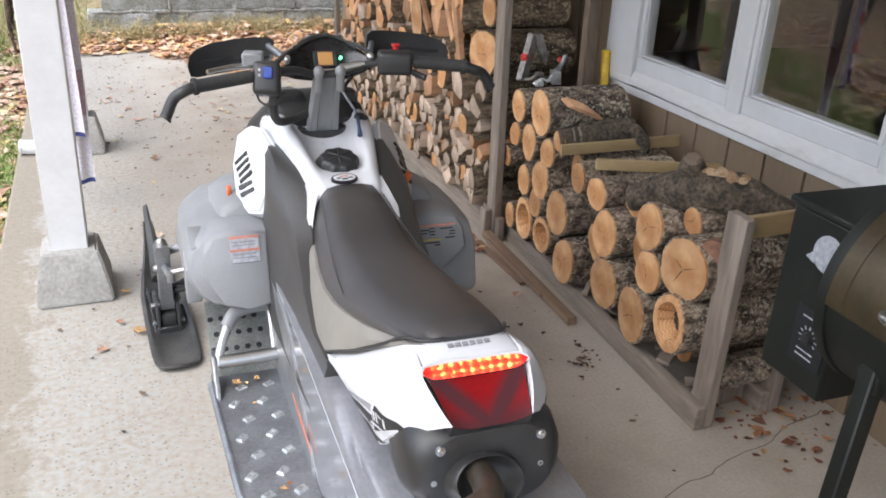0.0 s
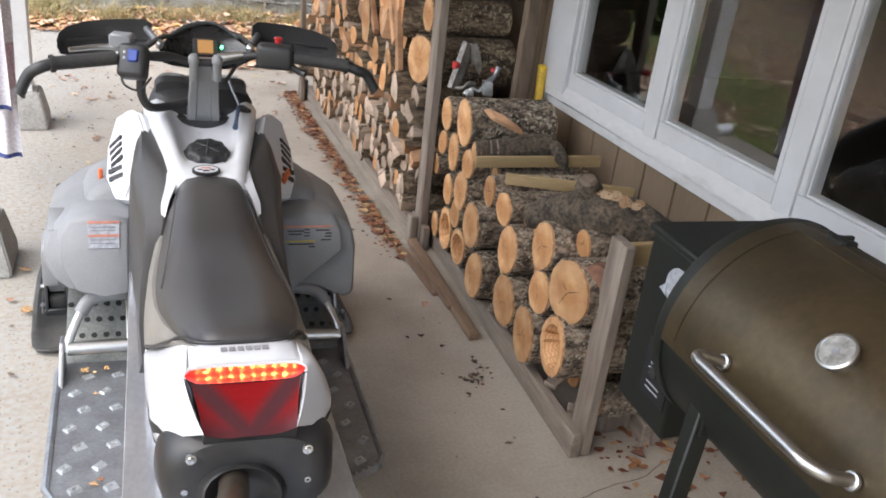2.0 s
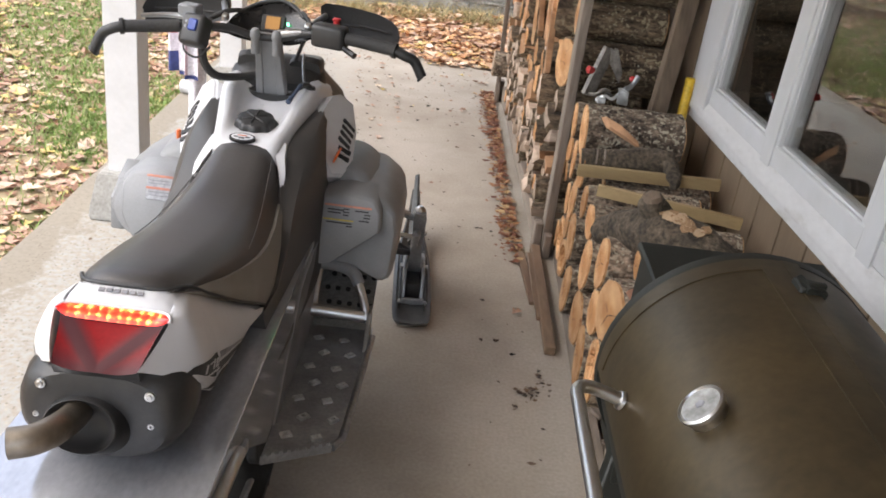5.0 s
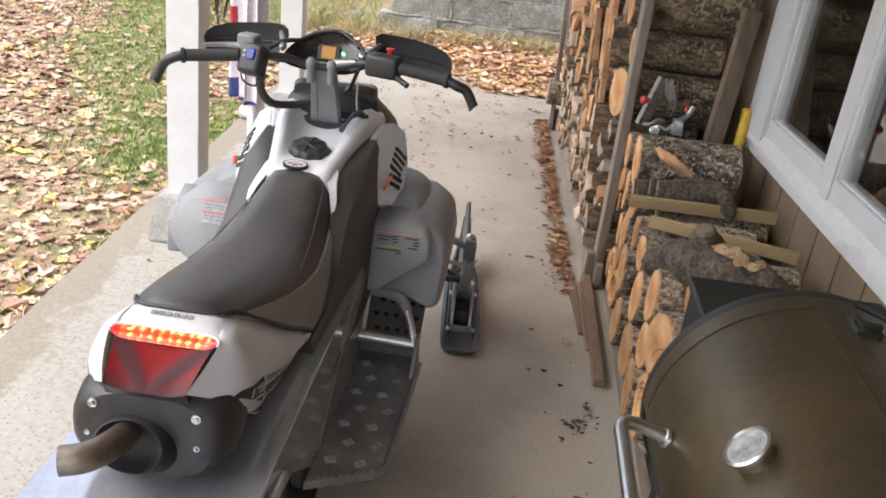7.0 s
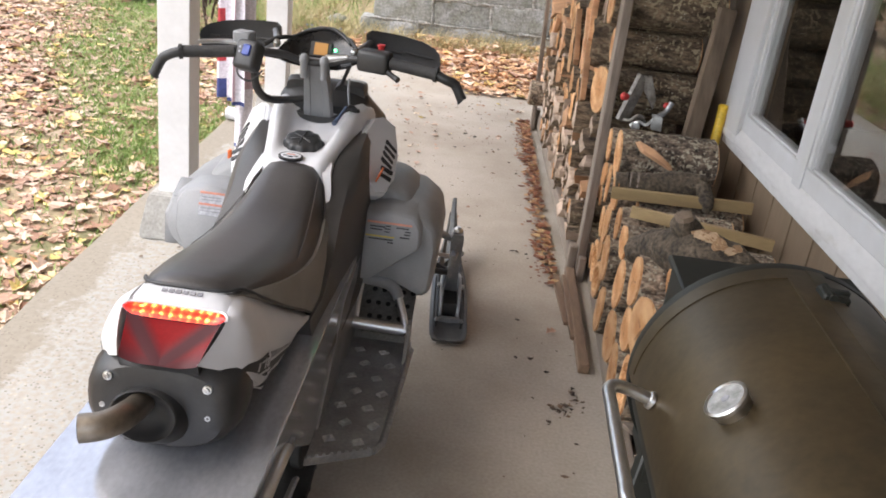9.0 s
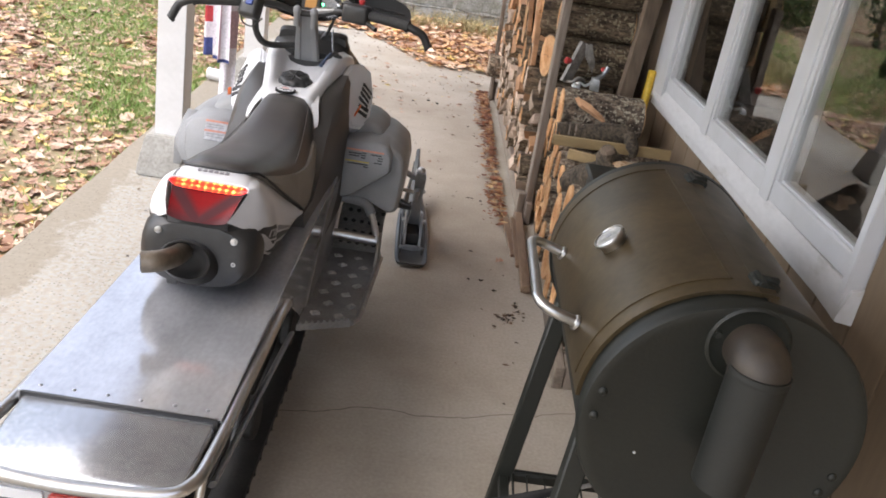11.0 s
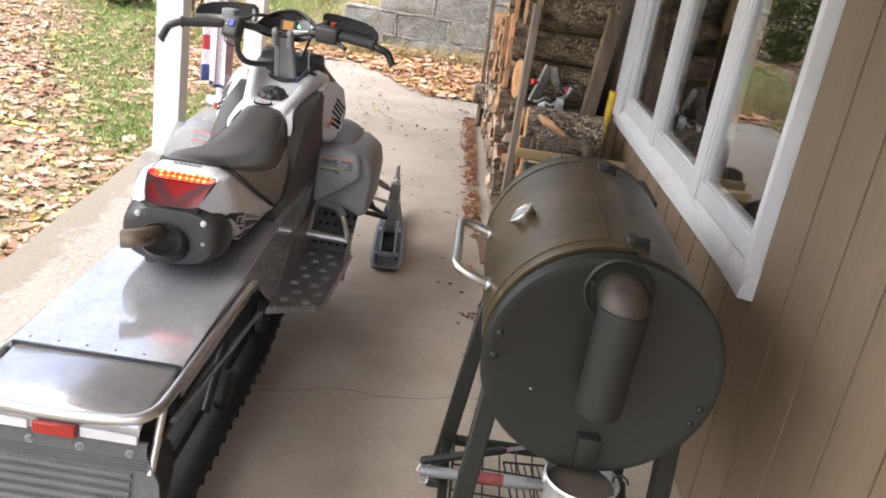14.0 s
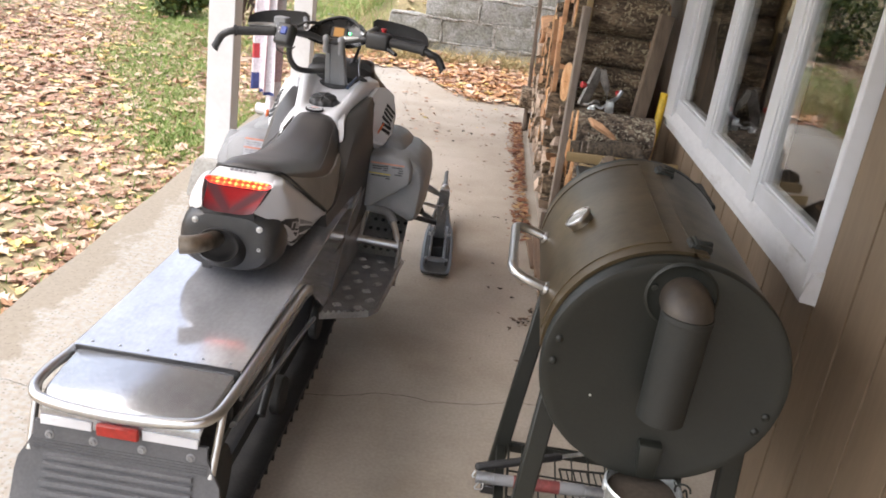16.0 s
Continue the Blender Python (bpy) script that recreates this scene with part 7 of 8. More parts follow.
def log_mesh(parent_or_none, x0, x1, y, z, r, seed, hollow=False, sag=0.0):
    rnd = random.Random(seed)
    n, m = 36, 22
    phase = [rnd.uniform(0, 6.28) for _ in range(4)]
    shape = lambda a: 1 + 0.045 * math.sin(a + phase[0]) + 0.035 * math.sin(2 * a + phase[1]) + 0.02 * math.sin(3 * a + phase[2])
    bend = rnd.uniform(-0.015, 0.015)
    rings = []
    for i in range(m + 1):
        t = i / m
        x = x0 + (x1 - x0) * t
        ring = []
        for k in range(n):
            a = 2 * math.pi * k / n
            rr = r * shape(a) * (1 + 0.05 * noise.noise(Vector((x * 7, math.cos(a) * 2 + seed, math.sin(a) * 2)))) * (1 + 0.05 * abs(noise.noise(Vector((x * 9, math.cos(a) * 7 + seed, math.sin(a) * 7)))) + 0.025 * noise.noise(Vector((x * 40, math.cos(a) * 14 + seed, math.sin(a) * 14))))
            ring.append((x, y + rr * math.cos(a) + bend * t, z + rr * math.sin(a) + sag * t))
        rings.append(ring)
    return rings, shape


def make_log(x0, x1, y, z, r, seed, hollow=False, group="round logs on the low rack", label="", bark=BARK, cut=None):
    lg = thing("round_log", ((x0 + x1) / 2, y, z), HOUSE, label or ("sawn round log with a hollow rotten heart" if hollow else "sawn round log with rough lichened bark"), "log", group)
    rings, shape = log_mesh(lg, x0, x1, y, z, r, seed)
    rnd = random.Random(seed + 900)
    tilt, tilt2 = (rnd.uniform(0.0, 0.13), rnd.uniform(-0.06, 0.06)) if r < 0.1035 else (-0.16, 0.03)
    for i, ring in enumerate(rings):
        k = max(0.0, 1 - i / 8)
        rings[i] = [(p[0] + k * (tilt * (p[1] - y) + tilt2 * (p[2] - z)), p[1], p[2]) for p in ring]
    rim = lambda ring, k, dx: [(p[0] + dx, y + (p[1] - y) * k, z + (p[2] - z) * k) for p in ring]
    part("bark", loft([rim(rings[0], 0.86, 0.002)] + rings + [rim(rings[-1], 0.86, -0.002)], caps=False), bark, lg, smooth=60)
    for end, ring, d in (("sawn_end", rings[0], -1), ("sawn_end", rings[-1], 1)):
        bm = bmesh.new()
        cy, cz = sum(p[1] for p in ring) / len(ring), sum(p[2] for p in ring) / len(ring)
        x = sum(p[0] for p in ring) / len(ring)
        ta, tb = (tilt, tilt2) if d < 0 else (0.0, 0.0)
        scales = (0.925, 0.88, 0.7, 0.45, 0.2)
        rows = []
        for s in scales:
            off = 0.0
            if hollow and s < 0.5:
                off = -0.07
            row = []
            for k, p in enumerate(ring):
                yy, zz = cy + (p[1] - cy) * s, cz + (p[2] - cz) * s
                if hollow and s < 0.5:
                    w = 1 + 0.35 * noise.noise(Vector((k * 0.7, seed, 0)))
                    yy, zz = cy + (p[1] - cy) * s * w, cz + (p[2] - cz) * s * w
                dx = d * (0.006 + off) + ta * (yy - cy) + tb * (zz - cz) + 0.0015 * noise.noise(Vector((yy * 60, zz * 60, seed)))
                row.append(bm.verts.new((x + dx, yy, zz)))
            rows.append(row)
        base = [bm.verts.new((x - d * 0.02, cy + (p[1] - cy) * 0.915, cz + (p[2] - cz) * 0.915)) for p in ring]
        rows.insert(0, base)
        n = len(ring)
        for a, b in zip(rows, rows[1:]):
            for i in range(n):
                j = (i + 1) % n
                bm.faces.new((a[i], a[j], b[j], b[i]))
        bm.faces.new(rows[-1])
        part(end, bm, cut or END_GRAIN, lg, smooth=25)
        if d < 0 and not hollow:
            chk = bmesh.new()
            a0 = rnd.uniform(0, 6.28)
            for a in (a0, a0 + rnd.uniform(1.6, 2.6), a0 + rnd.uniform(3.4, 5.0))[:rnd.randrange(1, 4)]:
                r0, r1, w = r * rnd.uniform(0.0, 0.12), r * rnd.uniform(0.3, 0.7), rnd.uniform(0.0008, 0.0022)
                q = [(r0, -w), (r0, w), (r1, w * 0.2), (r1, -w * 0.2)]
                pq = [(cy + k * math.cos(a) - e * math.sin(a), cz + k * math.sin(a) + e * math.cos(a)) for k, e in q]
                chk.faces.new([chk.verts.new((x - 0.0088 + tilt * (yy - cy) + tilt2 * (zz - cz), yy, zz)) for yy, zz in pq])
            part("drying_check", chk, CRACK_MAT, lg, smooth=0)
        if hollow and d < 0:
            part("rotten_heart", disc((x + 0.055, cy, cz), (1, 0, 0), [(0, r * 0.5), (0.004, r * 0.5)], 14), CRACK_MAT, lg)
    # lichen flakes on the bark
    bm = bmesh.new()
    for _ in range(int(420 * r / 0.1)):
        i, k = rnd.randrange(1, len(rings) - 1), rnd.randrange(len(rings[0]))
        p = Vector(rings[i][k]).lerp(Vector(rings[i][(k + 1) % len(rings[0])]), rnd.random()).lerp(Vector(rings[min(i + 1, len(rings) - 1)][k]), rnd.random() * 0.8)
        nrm = (p - Vector((p.x, y, z))).normalized()
        u = nrm.orthogonal().normalized()
        w = nrm.cross(u)
        if noise.noise(p * 9 + Vector((seed, 0, 0))) < (-0.05 if bark is BARK else 0.12):
            continue
        s = rnd.uniform(0.0015, 0.0065)
        vs = [bm.verts.new(p + nrm * 0.0015 + s * (math.cos(a) * u + 0.7 * math.sin(a) * w) * rnd.uniform(0.5, 1.2)) for a in (0, 1.2, 2.4, 3.7, 5.0)]
        bm.faces.new(vs)
    tagged(part("lichen", bm, LICHEN, lg, "pale lichen flecks", smooth=0), kind="stuff")
    return lg


def make_low_rack():
    rack = thing("firewood_rack", (1.70, 2.6, 0), HOUSE, "weathered grey lumber firewood rack on the porch floor", "firewood rack")
    part("front_rail", beam((1.683, 1.806, 0.044), (1.762, 3.46, 0.044), 0.038, 0.088, 0.004), GREY_WOOD_Y, rack)
    part("back_rail", beam((1.955, 1.815, 0.044), (2.04, 3.46, 0.044), 0.038, 0.088, 0.004), GREY_WOOD_Y, rack)
    part("front_post", beam((1.724, 1.852, 0.0), (1.712, 1.832, 0.752), 0.088, 0.038, 0.004, (1, 0, 0)), GREY_WOOD, rack)
    part("back_post", beam((1.995, 1.852, 0.0), (1.985, 1.845, 0.765), 0.088, 0.038, 0.004, (1, 0, 0)), GREY_WOOD, rack)
    part("top_brace", beam((1.735, 1.868, 0.690), (1.97, 1.872, 0.690), 0.020, 0.075, 0.003), STICK_WOOD, rack)
    for y in (1.925, 2.57, 3.40):
        part("cross_rail", box(1.70 + 0.048 * (y - 1.8), 1.945 + 0.05 * (y - 1.8), y - 0.02, y + 0.02, 0.0, 0.082, 0.004), GREY_WOOD, rack)


make_low_rack()
for i, (y, z, r) in enumerate(LOGS + BACK_LOGS):
    rnd = random.Random(i + 50)
    x0 = pile_face(y) + rnd.uniform(-0.008, 0.012) + ((0.075 if z > 0.2 else 0.15) if i >= len(LOGS) else 0)
    make_log(x0, x0 + rnd.uniform(0.36, 0.43), y, z, r, i + 1, i in HOLLOW, label="" if i < len(LOGS) else "lichened round log set back in the pile")

# broken splinters and bark wedged under the lowest logs
rnd = random.Random(77)
for k in range(9):
    y = 1.92 + 0.13 * k + rnd.uniform(-0.03, 0.03)
    a = Vector((1.70 + rnd.uniform(-0.01, 0.05), y, 0.10 + rnd.uniform(0, 0.02)))
    solo("wood_splinter", jitter(beam(a, a + Vector((rnd.uniform(0.06, 0.16), rnd.uniform(-0.12, 0.12), rnd.uniform(-0.01, 0.05))), rnd.uniform(0.02, 0.05), 0.014, 0.002), 0.006, 22, k), GREY_WOOD, a, HOUSE, "grey split scrap wedged under the logs", "wood scrap", "wood scraps under the pile", smooth=0)

# the gnarled limb log lying on top, with pale fungus
limb = thing("gnarled_log", (1.82, 2.1, 0.68), HOUSE, "dark gnarled limb log with pale orange fungus on top", "log")
limb_trunk = part("trunk", jitter(jitter(tube([(1.655, 2.312, 0.632), (1.705, 2.235, 0.675), (1.785, 2.11, 0.722), (1.89, 2.03, 0.705), (1.985, 1.95, 0.672), (2.06, 1.90, 0.650)], [0.037, 0.055, 0.082, 0.078, 0.066, 0.055], 26), 0.012, 14, 3), 0.004, 60, 4), WET_BARK, limb, smooth=70)
part("branch_stub", jitter(tube([(1.775, 2.15, 0.745), (1.745, 2.135, 0.80), (1.735, 2.125, 0.835)], [0.055, 0.045, 0.030], 16), 0.008, 22, 5), WET_BARK, limb, smooth=70)
part("stub_break", jitter(disc((1.733, 2.122, 0.838), (-0.3, -0.2, 1), [(-0.01, 0.030), (0.004, 0.024), (0.008, 0.008)], 12), 0.006, 60, 2), DARK_PLANK, limb)
part("sawn_knot", disc((1.652, 2.317, 0.629), (-0.62, 0.76, -0.2), [(-0.02, 0.036), (0.004, 0.034), (0.005, 0)], 18), END_GRAIN, limb)
part("reddish_end", disc((1.690, 1.900, 0.600), (-0.75, -0.6, 0.1), [(-0.03, 0.044), (0.004, 0.042), (0.006, 0.0)], 18), material("rotted_end", (0.26, 0.13, 0.08), 0.9, second=(0.15, 0.075, 0.05), scale=30, fine=120, bump=0.4), limb, "reddish rotted cut end")
rnd = random.Random(8)
FUNGUS = island_colours("shelf_fungus", [(0, (0.23, 0.13, 0.065)), (0.5, (0.34, 0.215, 0.115)), (1, (0.46, 0.33, 0.21))])
bark_bm = bmesh.new()
bark_bm.from_mesh(limb_trunk.data)
bmesh.ops.translate(bark_bm, verts=bark_bm.verts, vec=BASE[limb_trunk])
limb_skin = BVHTree.FromBMesh(bark_bm)
bark_bm.free()
up = Vector((-0.35, -0.45, 0.9)).normalized()
for k in range(40):
    u = k / 39
    p = Vector((1.772 + 0.085 * u + rnd.gauss(0, 0.012), 2.095 - 0.075 * u + rnd.gauss(0, 0.016), 0.806 - 0.034 * u))
    hit, nrm = limb_skin.ray_cast(p + up * 0.3, -up)[:2]
    if hit is not None and nrm.dot(up) > 0.2:
        r = rnd.uniform(0.007, 0.018)
        part("fungus", jitter(disc(hit + nrm * 0.001, nrm.lerp(up, 0.3), [(-0.010, r * 0.7), (0.001, r), (0.003, r * 0.93), (0.002, r * 0.6), (0.0025, 0)], 16), 0.004, 120, k), FUNGUS, limb)

# loose pieces on top of the low pile
solo("lumber_strip", beam((1.648, 2.815, 0.650), (2.165, 2.755, 0.672), 0.018, 0.045, 0.002), STICK_WOOD, (1.9, 2.8, 0.66), HOUSE, "pale square-cut lumber strip lying on the logs", "lumber strip", "lumber strips on the pile")
solo("lumber_strip", beam((1.690, 2.615, 0.655), (2.17, 2.49, 0.635), 0.018, 0.042, 0.002), STICK_WOOD, (1.9, 2.55, 0.65), HOUSE, "pale square-cut lumber strip lying on the logs", "lumber strip", "lumber strips on the pile")
wedge = loft([[(1.742, 3.020, 0.800), (1.752, 2.985, 0.815), (1.772, 2.955, 0.785), (1.762, 2.985, 0.770)], [(1.800, 2.985, 0.785), (1.812, 2.955, 0.795), (1.828, 2.925, 0.765), (1.818, 2.950, 0.752)], [(1.872, 2.935, 0.745), (1.876, 2.925, 0.750), (1.880, 2.905, 0.735), (1.876, 2.915, 0.728)]])
solo("split_wedge", jitter(wedge, 0.003, 20), SPLIT_FACE, (1.85, 2.95, 0.76), HOUSE, "small orange split wedge of wood on a log", "wood wedge", smooth=0)

boot = thing("bark_slab_log", (1.80, 2.84, 0.66), HOUSE, "dark weathered log with bark ridges under the lumber strip", "log")
part("trunk", jitter(jitter(tube([(1.668, 2.872, 0.668), (1.76, 2.868, 0.676), (1.87, 2.862, 0.690), (1.965, 2.855, 0.694), (1.985, 2.852, 0.690)], [0.044, 0.046, 0.056, 0.060, 0.046], 22), 0.008, 20, 9), 0.003, 70, 3), WET_BARK, boot, smooth=70)
part("sawn_knot", disc((1.668, 2.872, 0.668), (-1, 0.05, -0.05), [(-0.01, 0.043), (0.003, 0.041), (0.004, 0)], 18), END_GRAIN, boot)
for k in range(6):
    part("ridge", tube([(1.700 + 0.014 * k, 2.824, 0.678), (1.702 + 0.014 * k, 2.838, 0.708), (1.706 + 0.014 * k, 2.862, 0.722)], 0.0042, 6), GREY_WOOD if k % 2 else CRACK_MAT, boot)
part("drooping_stub", jitter(tube([(1.955, 2.850, 0.705), (1.985, 2.805, 0.700), (1.995, 2.752, 0.668), (1.992, 2.745, 0.640)], [0.042, 0.032, 0.024, 0.014], 14), 0.006, 30, 6), WET_BARK, boot, "dark broken stub drooping over the strip", smooth=70)

# brown slats on the floor before the rack
for a, b, w, h in (((1.655, 3.46, 0.020), (1.626, 2.55, 0.020), 0.042, 0.036), ((1.585, 3.40, 0.010), (1.600, 2.93, 0.010), 0.034, 0.018), ((1.618, 3.36, 0.030), (1.608, 2.78, 0.026), 0.022, 0.020)):
    solo("floor_slat", jitter(beam(a, b, w, h, 0.003), 0.003, 9), BROWN_WOOD, a, HOUSE, "brown weathered slat lying on the slab by the rack", "slat", "slats on the floor")

# far rack
def make_tall_rack():
    rack = thing("tall_firewood_rack", (1.8, 4.6, 0), HOUSE, "tall weathered lumber rack for split firewood", "firewood rack")
    part("front_rail", box(1.648, 1.686, 3.52, 6.02, 0.02, 0.118, 0.004), GREY_WOOD_Y, rack)
    part("back_rail", box(2.05, 2.09, 3.52, 6.02, 0.03, 0.135, 0.004), GREY_WOOD_Y, rack)
    part("near_post", beam((1.700, 3.475, 0.0), (1.692, 3.510, 1.285), 0.088, 0.040, 0.004, (1, 0, 0)), GREY_WOOD, rack)
    part("upper_post", beam((1.712, 3.570, 1.18), (1.700, 3.578, 1.75), 0.070, 0.034, 0.004, (1, 0, 0)), STICK_WOOD, rack, "pale upper post lashed behind the lower one")
    part("far_post", beam((1.615, 6.03, 0.0), (1.570, 6.06, 1.50), 0.055, 0.030, 0.004, (1, 0, 0)), GREY_WOOD, rack, "thin weathered far post")
    part("far_back_post", beam((2.06, 6.03, 0.0), (2.06, 6.05, 1.40), 0.088, 0.04, 0.004, (1, 0, 0)), GREY_WOOD, rack)
    for y in (3.57, 4.7, 5.98):
        part("cross_rail", box(1.686, 2.05, y - 0.02, y + 0.02, 0.03, 0.13, 0.004), GREY_WOOD, rack)
    part("foot_block", box(1.640, 1.678, 3.455, 3.515, 0.0, 0.145, 0.004), GREY_WOOD, rack)
    part("foot_block", box(1.682, 1.716, 3.385, 3.428, 0.0, 0.120, 0.004), GREY_WOOD, rack)
    part("foot_block", box(1.60, 1.66, 6.05, 6.12, 0.0, 0.15, 0.004), GREY_WOOD, rack)


make_tall_rack()


def split_piece(y, z, w, h, seed, x0, x1, old):
    rnd = random.Random(seed)
    kind = rnd.random()
    if kind < 0.52:
        n = 13
        poly = [(math.cos(2 * math.pi * k / n) * w / 2 * rnd.uniform(0.88, 1.08), math.sin(2 * math.pi * k / n) * h / 2 * rnd.uniform(0.88, 1.08)) for k in range(n)]
        bark = range(n)
    elif kind < 0.78:
        a0 = rnd.uniform(0, 6.28)
        arc = [(math.cos(a0 + t) * 0.55, math.sin(a0 + t) * 0.55) for t in (-0.9, -0.45, 0, 0.45, 0.9)]
        poly = [(p[0] * w, p[1] * h) for p in arc] + [(-math.cos(a0) * 0.42 * w * rnd.uniform(0.7, 1.1), -math.sin(a0) * 0.42 * h * rnd.uniform(0.7, 1.1))]
        bark = range(4)
    else:
        a0 = rnd.uniform(0, 6.28)
        poly = [(math.cos(a0 + 2 * math.pi * k / 5) * w / 2 * rnd.uniform(0.7, 1.12), math.sin(a0 + 2 * math.pi * k / 5) * h / 2 * rnd.uniform(0.7, 1.12)) for k in range(5)]
        bark = range(1)
    return poly, set(bark)


def make_split(y, z, w, h, seed, old):
    rnd = random.Random(seed * 3 + 1)
    x0 = 1.690 + (rnd.uniform(-0.065, 0.005) if z < 0.5 else rnd.uniform(-0.10, 0.03))
    x1 = x0 + rnd.uniform(0.36, 0.42)
    poly, bark = split_piece(y, z, w, h, seed, x0, x1, old)
    roll, flat = rnd.uniform(-0.7, 0.7), rnd.uniform(0.72, 1.18)
    poly = [((p[0] * math.cos(roll) - p[1] * math.sin(roll)) * flat, (p[0] * math.sin(roll) + p[1] * math.cos(roll)) / flat) for p in poly]
    ragged = [rnd.uniform(-0.020, 0.012) * (0.25 if len(poly) > 8 else 1) for _ in poly]
    lg = thing("split_log", ((x0 + x1) / 2, y, z), HOUSE, "grey weathered split firewood piece" if old else "orange-brown split firewood piece", "firewood", "stacked split firewood")
    yaw, pitch = rnd.uniform(-0.20, 0.20), rnd.uniform(-0.09, 0.09)
    rows = []
    for t in (0, 0.12, 0.3, 0.6, 1):
        x = x0 + (x1 - x0) * t
        s = 1 + 0.05 * math.sin(t * 5 + seed) - (0.07 if t == 0 else 0)
        rows.append([(x + (0.02 * (p[0] * yaw * 10 + p[1] * pitch * 10) + e) * (1 - t), y + p[0] * s * rnd.uniform(0.95, 1.05) + yaw * (x - x0), z + p[1] * s * rnd.uniform(0.93, 1.07) + pitch * (x - x0)) for p, e in zip(poly, ragged)])
    n = len(poly)
    wood, brk = loft(rows), bmesh.new()
    grow = lambda q: (q[0], y + (q[1] - y) * 1.03, z + (q[2] - z) * 1.03)
    if bark:
        last = max(bark)
        idx = list(range(min(bark), last + 2))
        strips = [[brk.verts.new(grow(r[k % n])) for k in (idx if len(bark) < n else range(n))] for r in rows]
        m = len(strips[0])
        for a, b in zip(strips, strips[1:]):
            for k in range(m if len(bark) == n else m - 1):
                brk.faces.new((a[k], a[(k + 1) % m], b[(k + 1) % m], b[k]))
    return lg, wood, brk


def place_split(y, z, w, h, seed, old):
    lg, wood, brk = make_split(y, z, w, h, seed, old)
    part("split_wood", wood, SPLIT_OLD if old else (END_GRAIN if len(wood.verts) > 40 else SPLIT_FACE), lg, smooth=0)
    if len(brk.faces):
        part("bark", brk, BROWN_BARK, lg, smooth=50)


rnd = random.Random(12)
seed = 100
z = 0.122
while z < 1.60:
    low = z < 0.50
    mean = 0.078 if low else (0.105 if z < 0.75 else 0.150)
    y = (3.56 if z < 0.70 else 3.80) + rnd.uniform(0, 0.03)
    row_h = mean * rnd.uniform(0.85, 1.0)
    while y < 5.95:
        w = mean * rnd.uniform(0.7, 1.35)
        top = float(np.interp(y, (3.5, 3.85, 4.0, 4.6, 5.2, 6.0), (1.62, 1.55, 1.22, 1.08, 0.99, 0.86))) + 0.03 * math.sin(y * 9)
        if z + row_h / 2 < top:
            seed += 1
            place_split(y + w / 2, z + row_h / 2 + rnd.uniform(-0.012, 0.012), w * 1.16, row_h * 1.34 * rnd.uniform(0.9, 1.15), seed, (low and rnd.random() < 0.75) or rnd.random() < 0.25 or (y < 3.76 and z > 0.5))
        y += w * 0.97
    z += row_h
for i, (y, z, tilt) in enumerate(((3.84, 0.92, 1.25), (3.98, 1.02, 1.0), (4.35, 0.98, 0.8), (5.55, 0.82, -0.7), (3.90, 1.20, 1.3))):
    solo("split_stick", jitter(turned(prism([(-0.17, -0.02), (0.15, -0.028), (0.17, 0.004), (0.10, 0.026), (-0.16, 0.022)], "x", -0.014, 0.014, 0.003), Matrix.Translation((1.618, y, z)) @ Matrix.Rotation(tilt, 4, "X")), 0.006, 25, i), SPLIT_FACE, (1.60, y, z), HOUSE, "pale split stick wedged askew against the stack", "firewood", "sticks wedged in the stack", smooth=0)
# long bark-covered rounds closing the near end of the tall stack
for i, (zc, r) in enumerate(((0.862, 0.118), (1.062, 0.080), (1.245, 0.103), (1.44, 0.095))):
    make_log((1.672, 1.700, 1.655, 1.68)[i], (2.105, 2.075, 2.135, 2.11)[i], 3.66 + 0.015 * (i % 2), zc, r, 300 + i, group="bark-covered rounds at the end of the tall stack", label="thick round log with dark brown bark", bark=BROWN_BARK)
make_log(1.545, 1.95, 5.90, 0.31, 0.088, 320, label="weathered grey round sticking out of the stack end", cut=SPLIT_OLD)

# leaning plank, maul handle and tools between the stacks
solo("leaning_plank", beam((2.030, 3.310, 0.70), (2.100, 3.440, 1.30), 0.078, 0.034, 0.003, (0.35, -1, 0.3)), DARK_PLANK, (1.98, 3.1, 0.78), HOUSE, "grey-brown plank leaning against the house wall", "plank")
maul = thing("splitting_maul", (2.11, 3.40, 0.0), HOUSE, "splitting maul with a yellow fibreglass handle leaning on the wall", "maul")
part("handle", tube([(2.160, 3.372, 0.905), (2.140, 3.330, 0.64), (2.105, 3.375, 0.10)], 0.0205, 12), YELLOW, maul, "yellow fibreglass handle")
part("handle_end", disc((2.160, 3.372, 0.905), (0.08, 0.1, 1), [(-0.012, 0.0215), (0.006, 0.023), (0.012, 0.016)], 12), YELLOW, maul)
part("head", prism([(2.04, 0.0), (2.14, 0.0), (2.13, 0.09), (2.05, 0.09)], "y", 3.35, 3.42, 0.006), DARK_ALU, maul)

tool = thing("jack_tool", (1.77, 3.40, 0.79), HOUSE, "grey metal hand tool with an orange-red knob lying on the logs", "tool")
part("arm", join(beam((1.733, 3.392, 0.790), (1.799, 3.433, 0.990), 0.022, 0.030, 0.003), beam((1.738, 3.370, 0.795), (1.803, 3.411, 0.985), 0.012, 0.040, 0.002), beam((1.758, 3.385, 0.790), (1.824, 3.426, 0.985), 0.018, 0.022, 0.002)), TOOL_STEEL, tool)
part("knob", disc((1.728, 3.345, 0.905), (-1, -0.3, 0.1), [(-0.018, 0.010), (-0.010, 0.015), (0.008, 0.017), (0.014, 0.010)], 14), RED, tool, "orange-red knob")
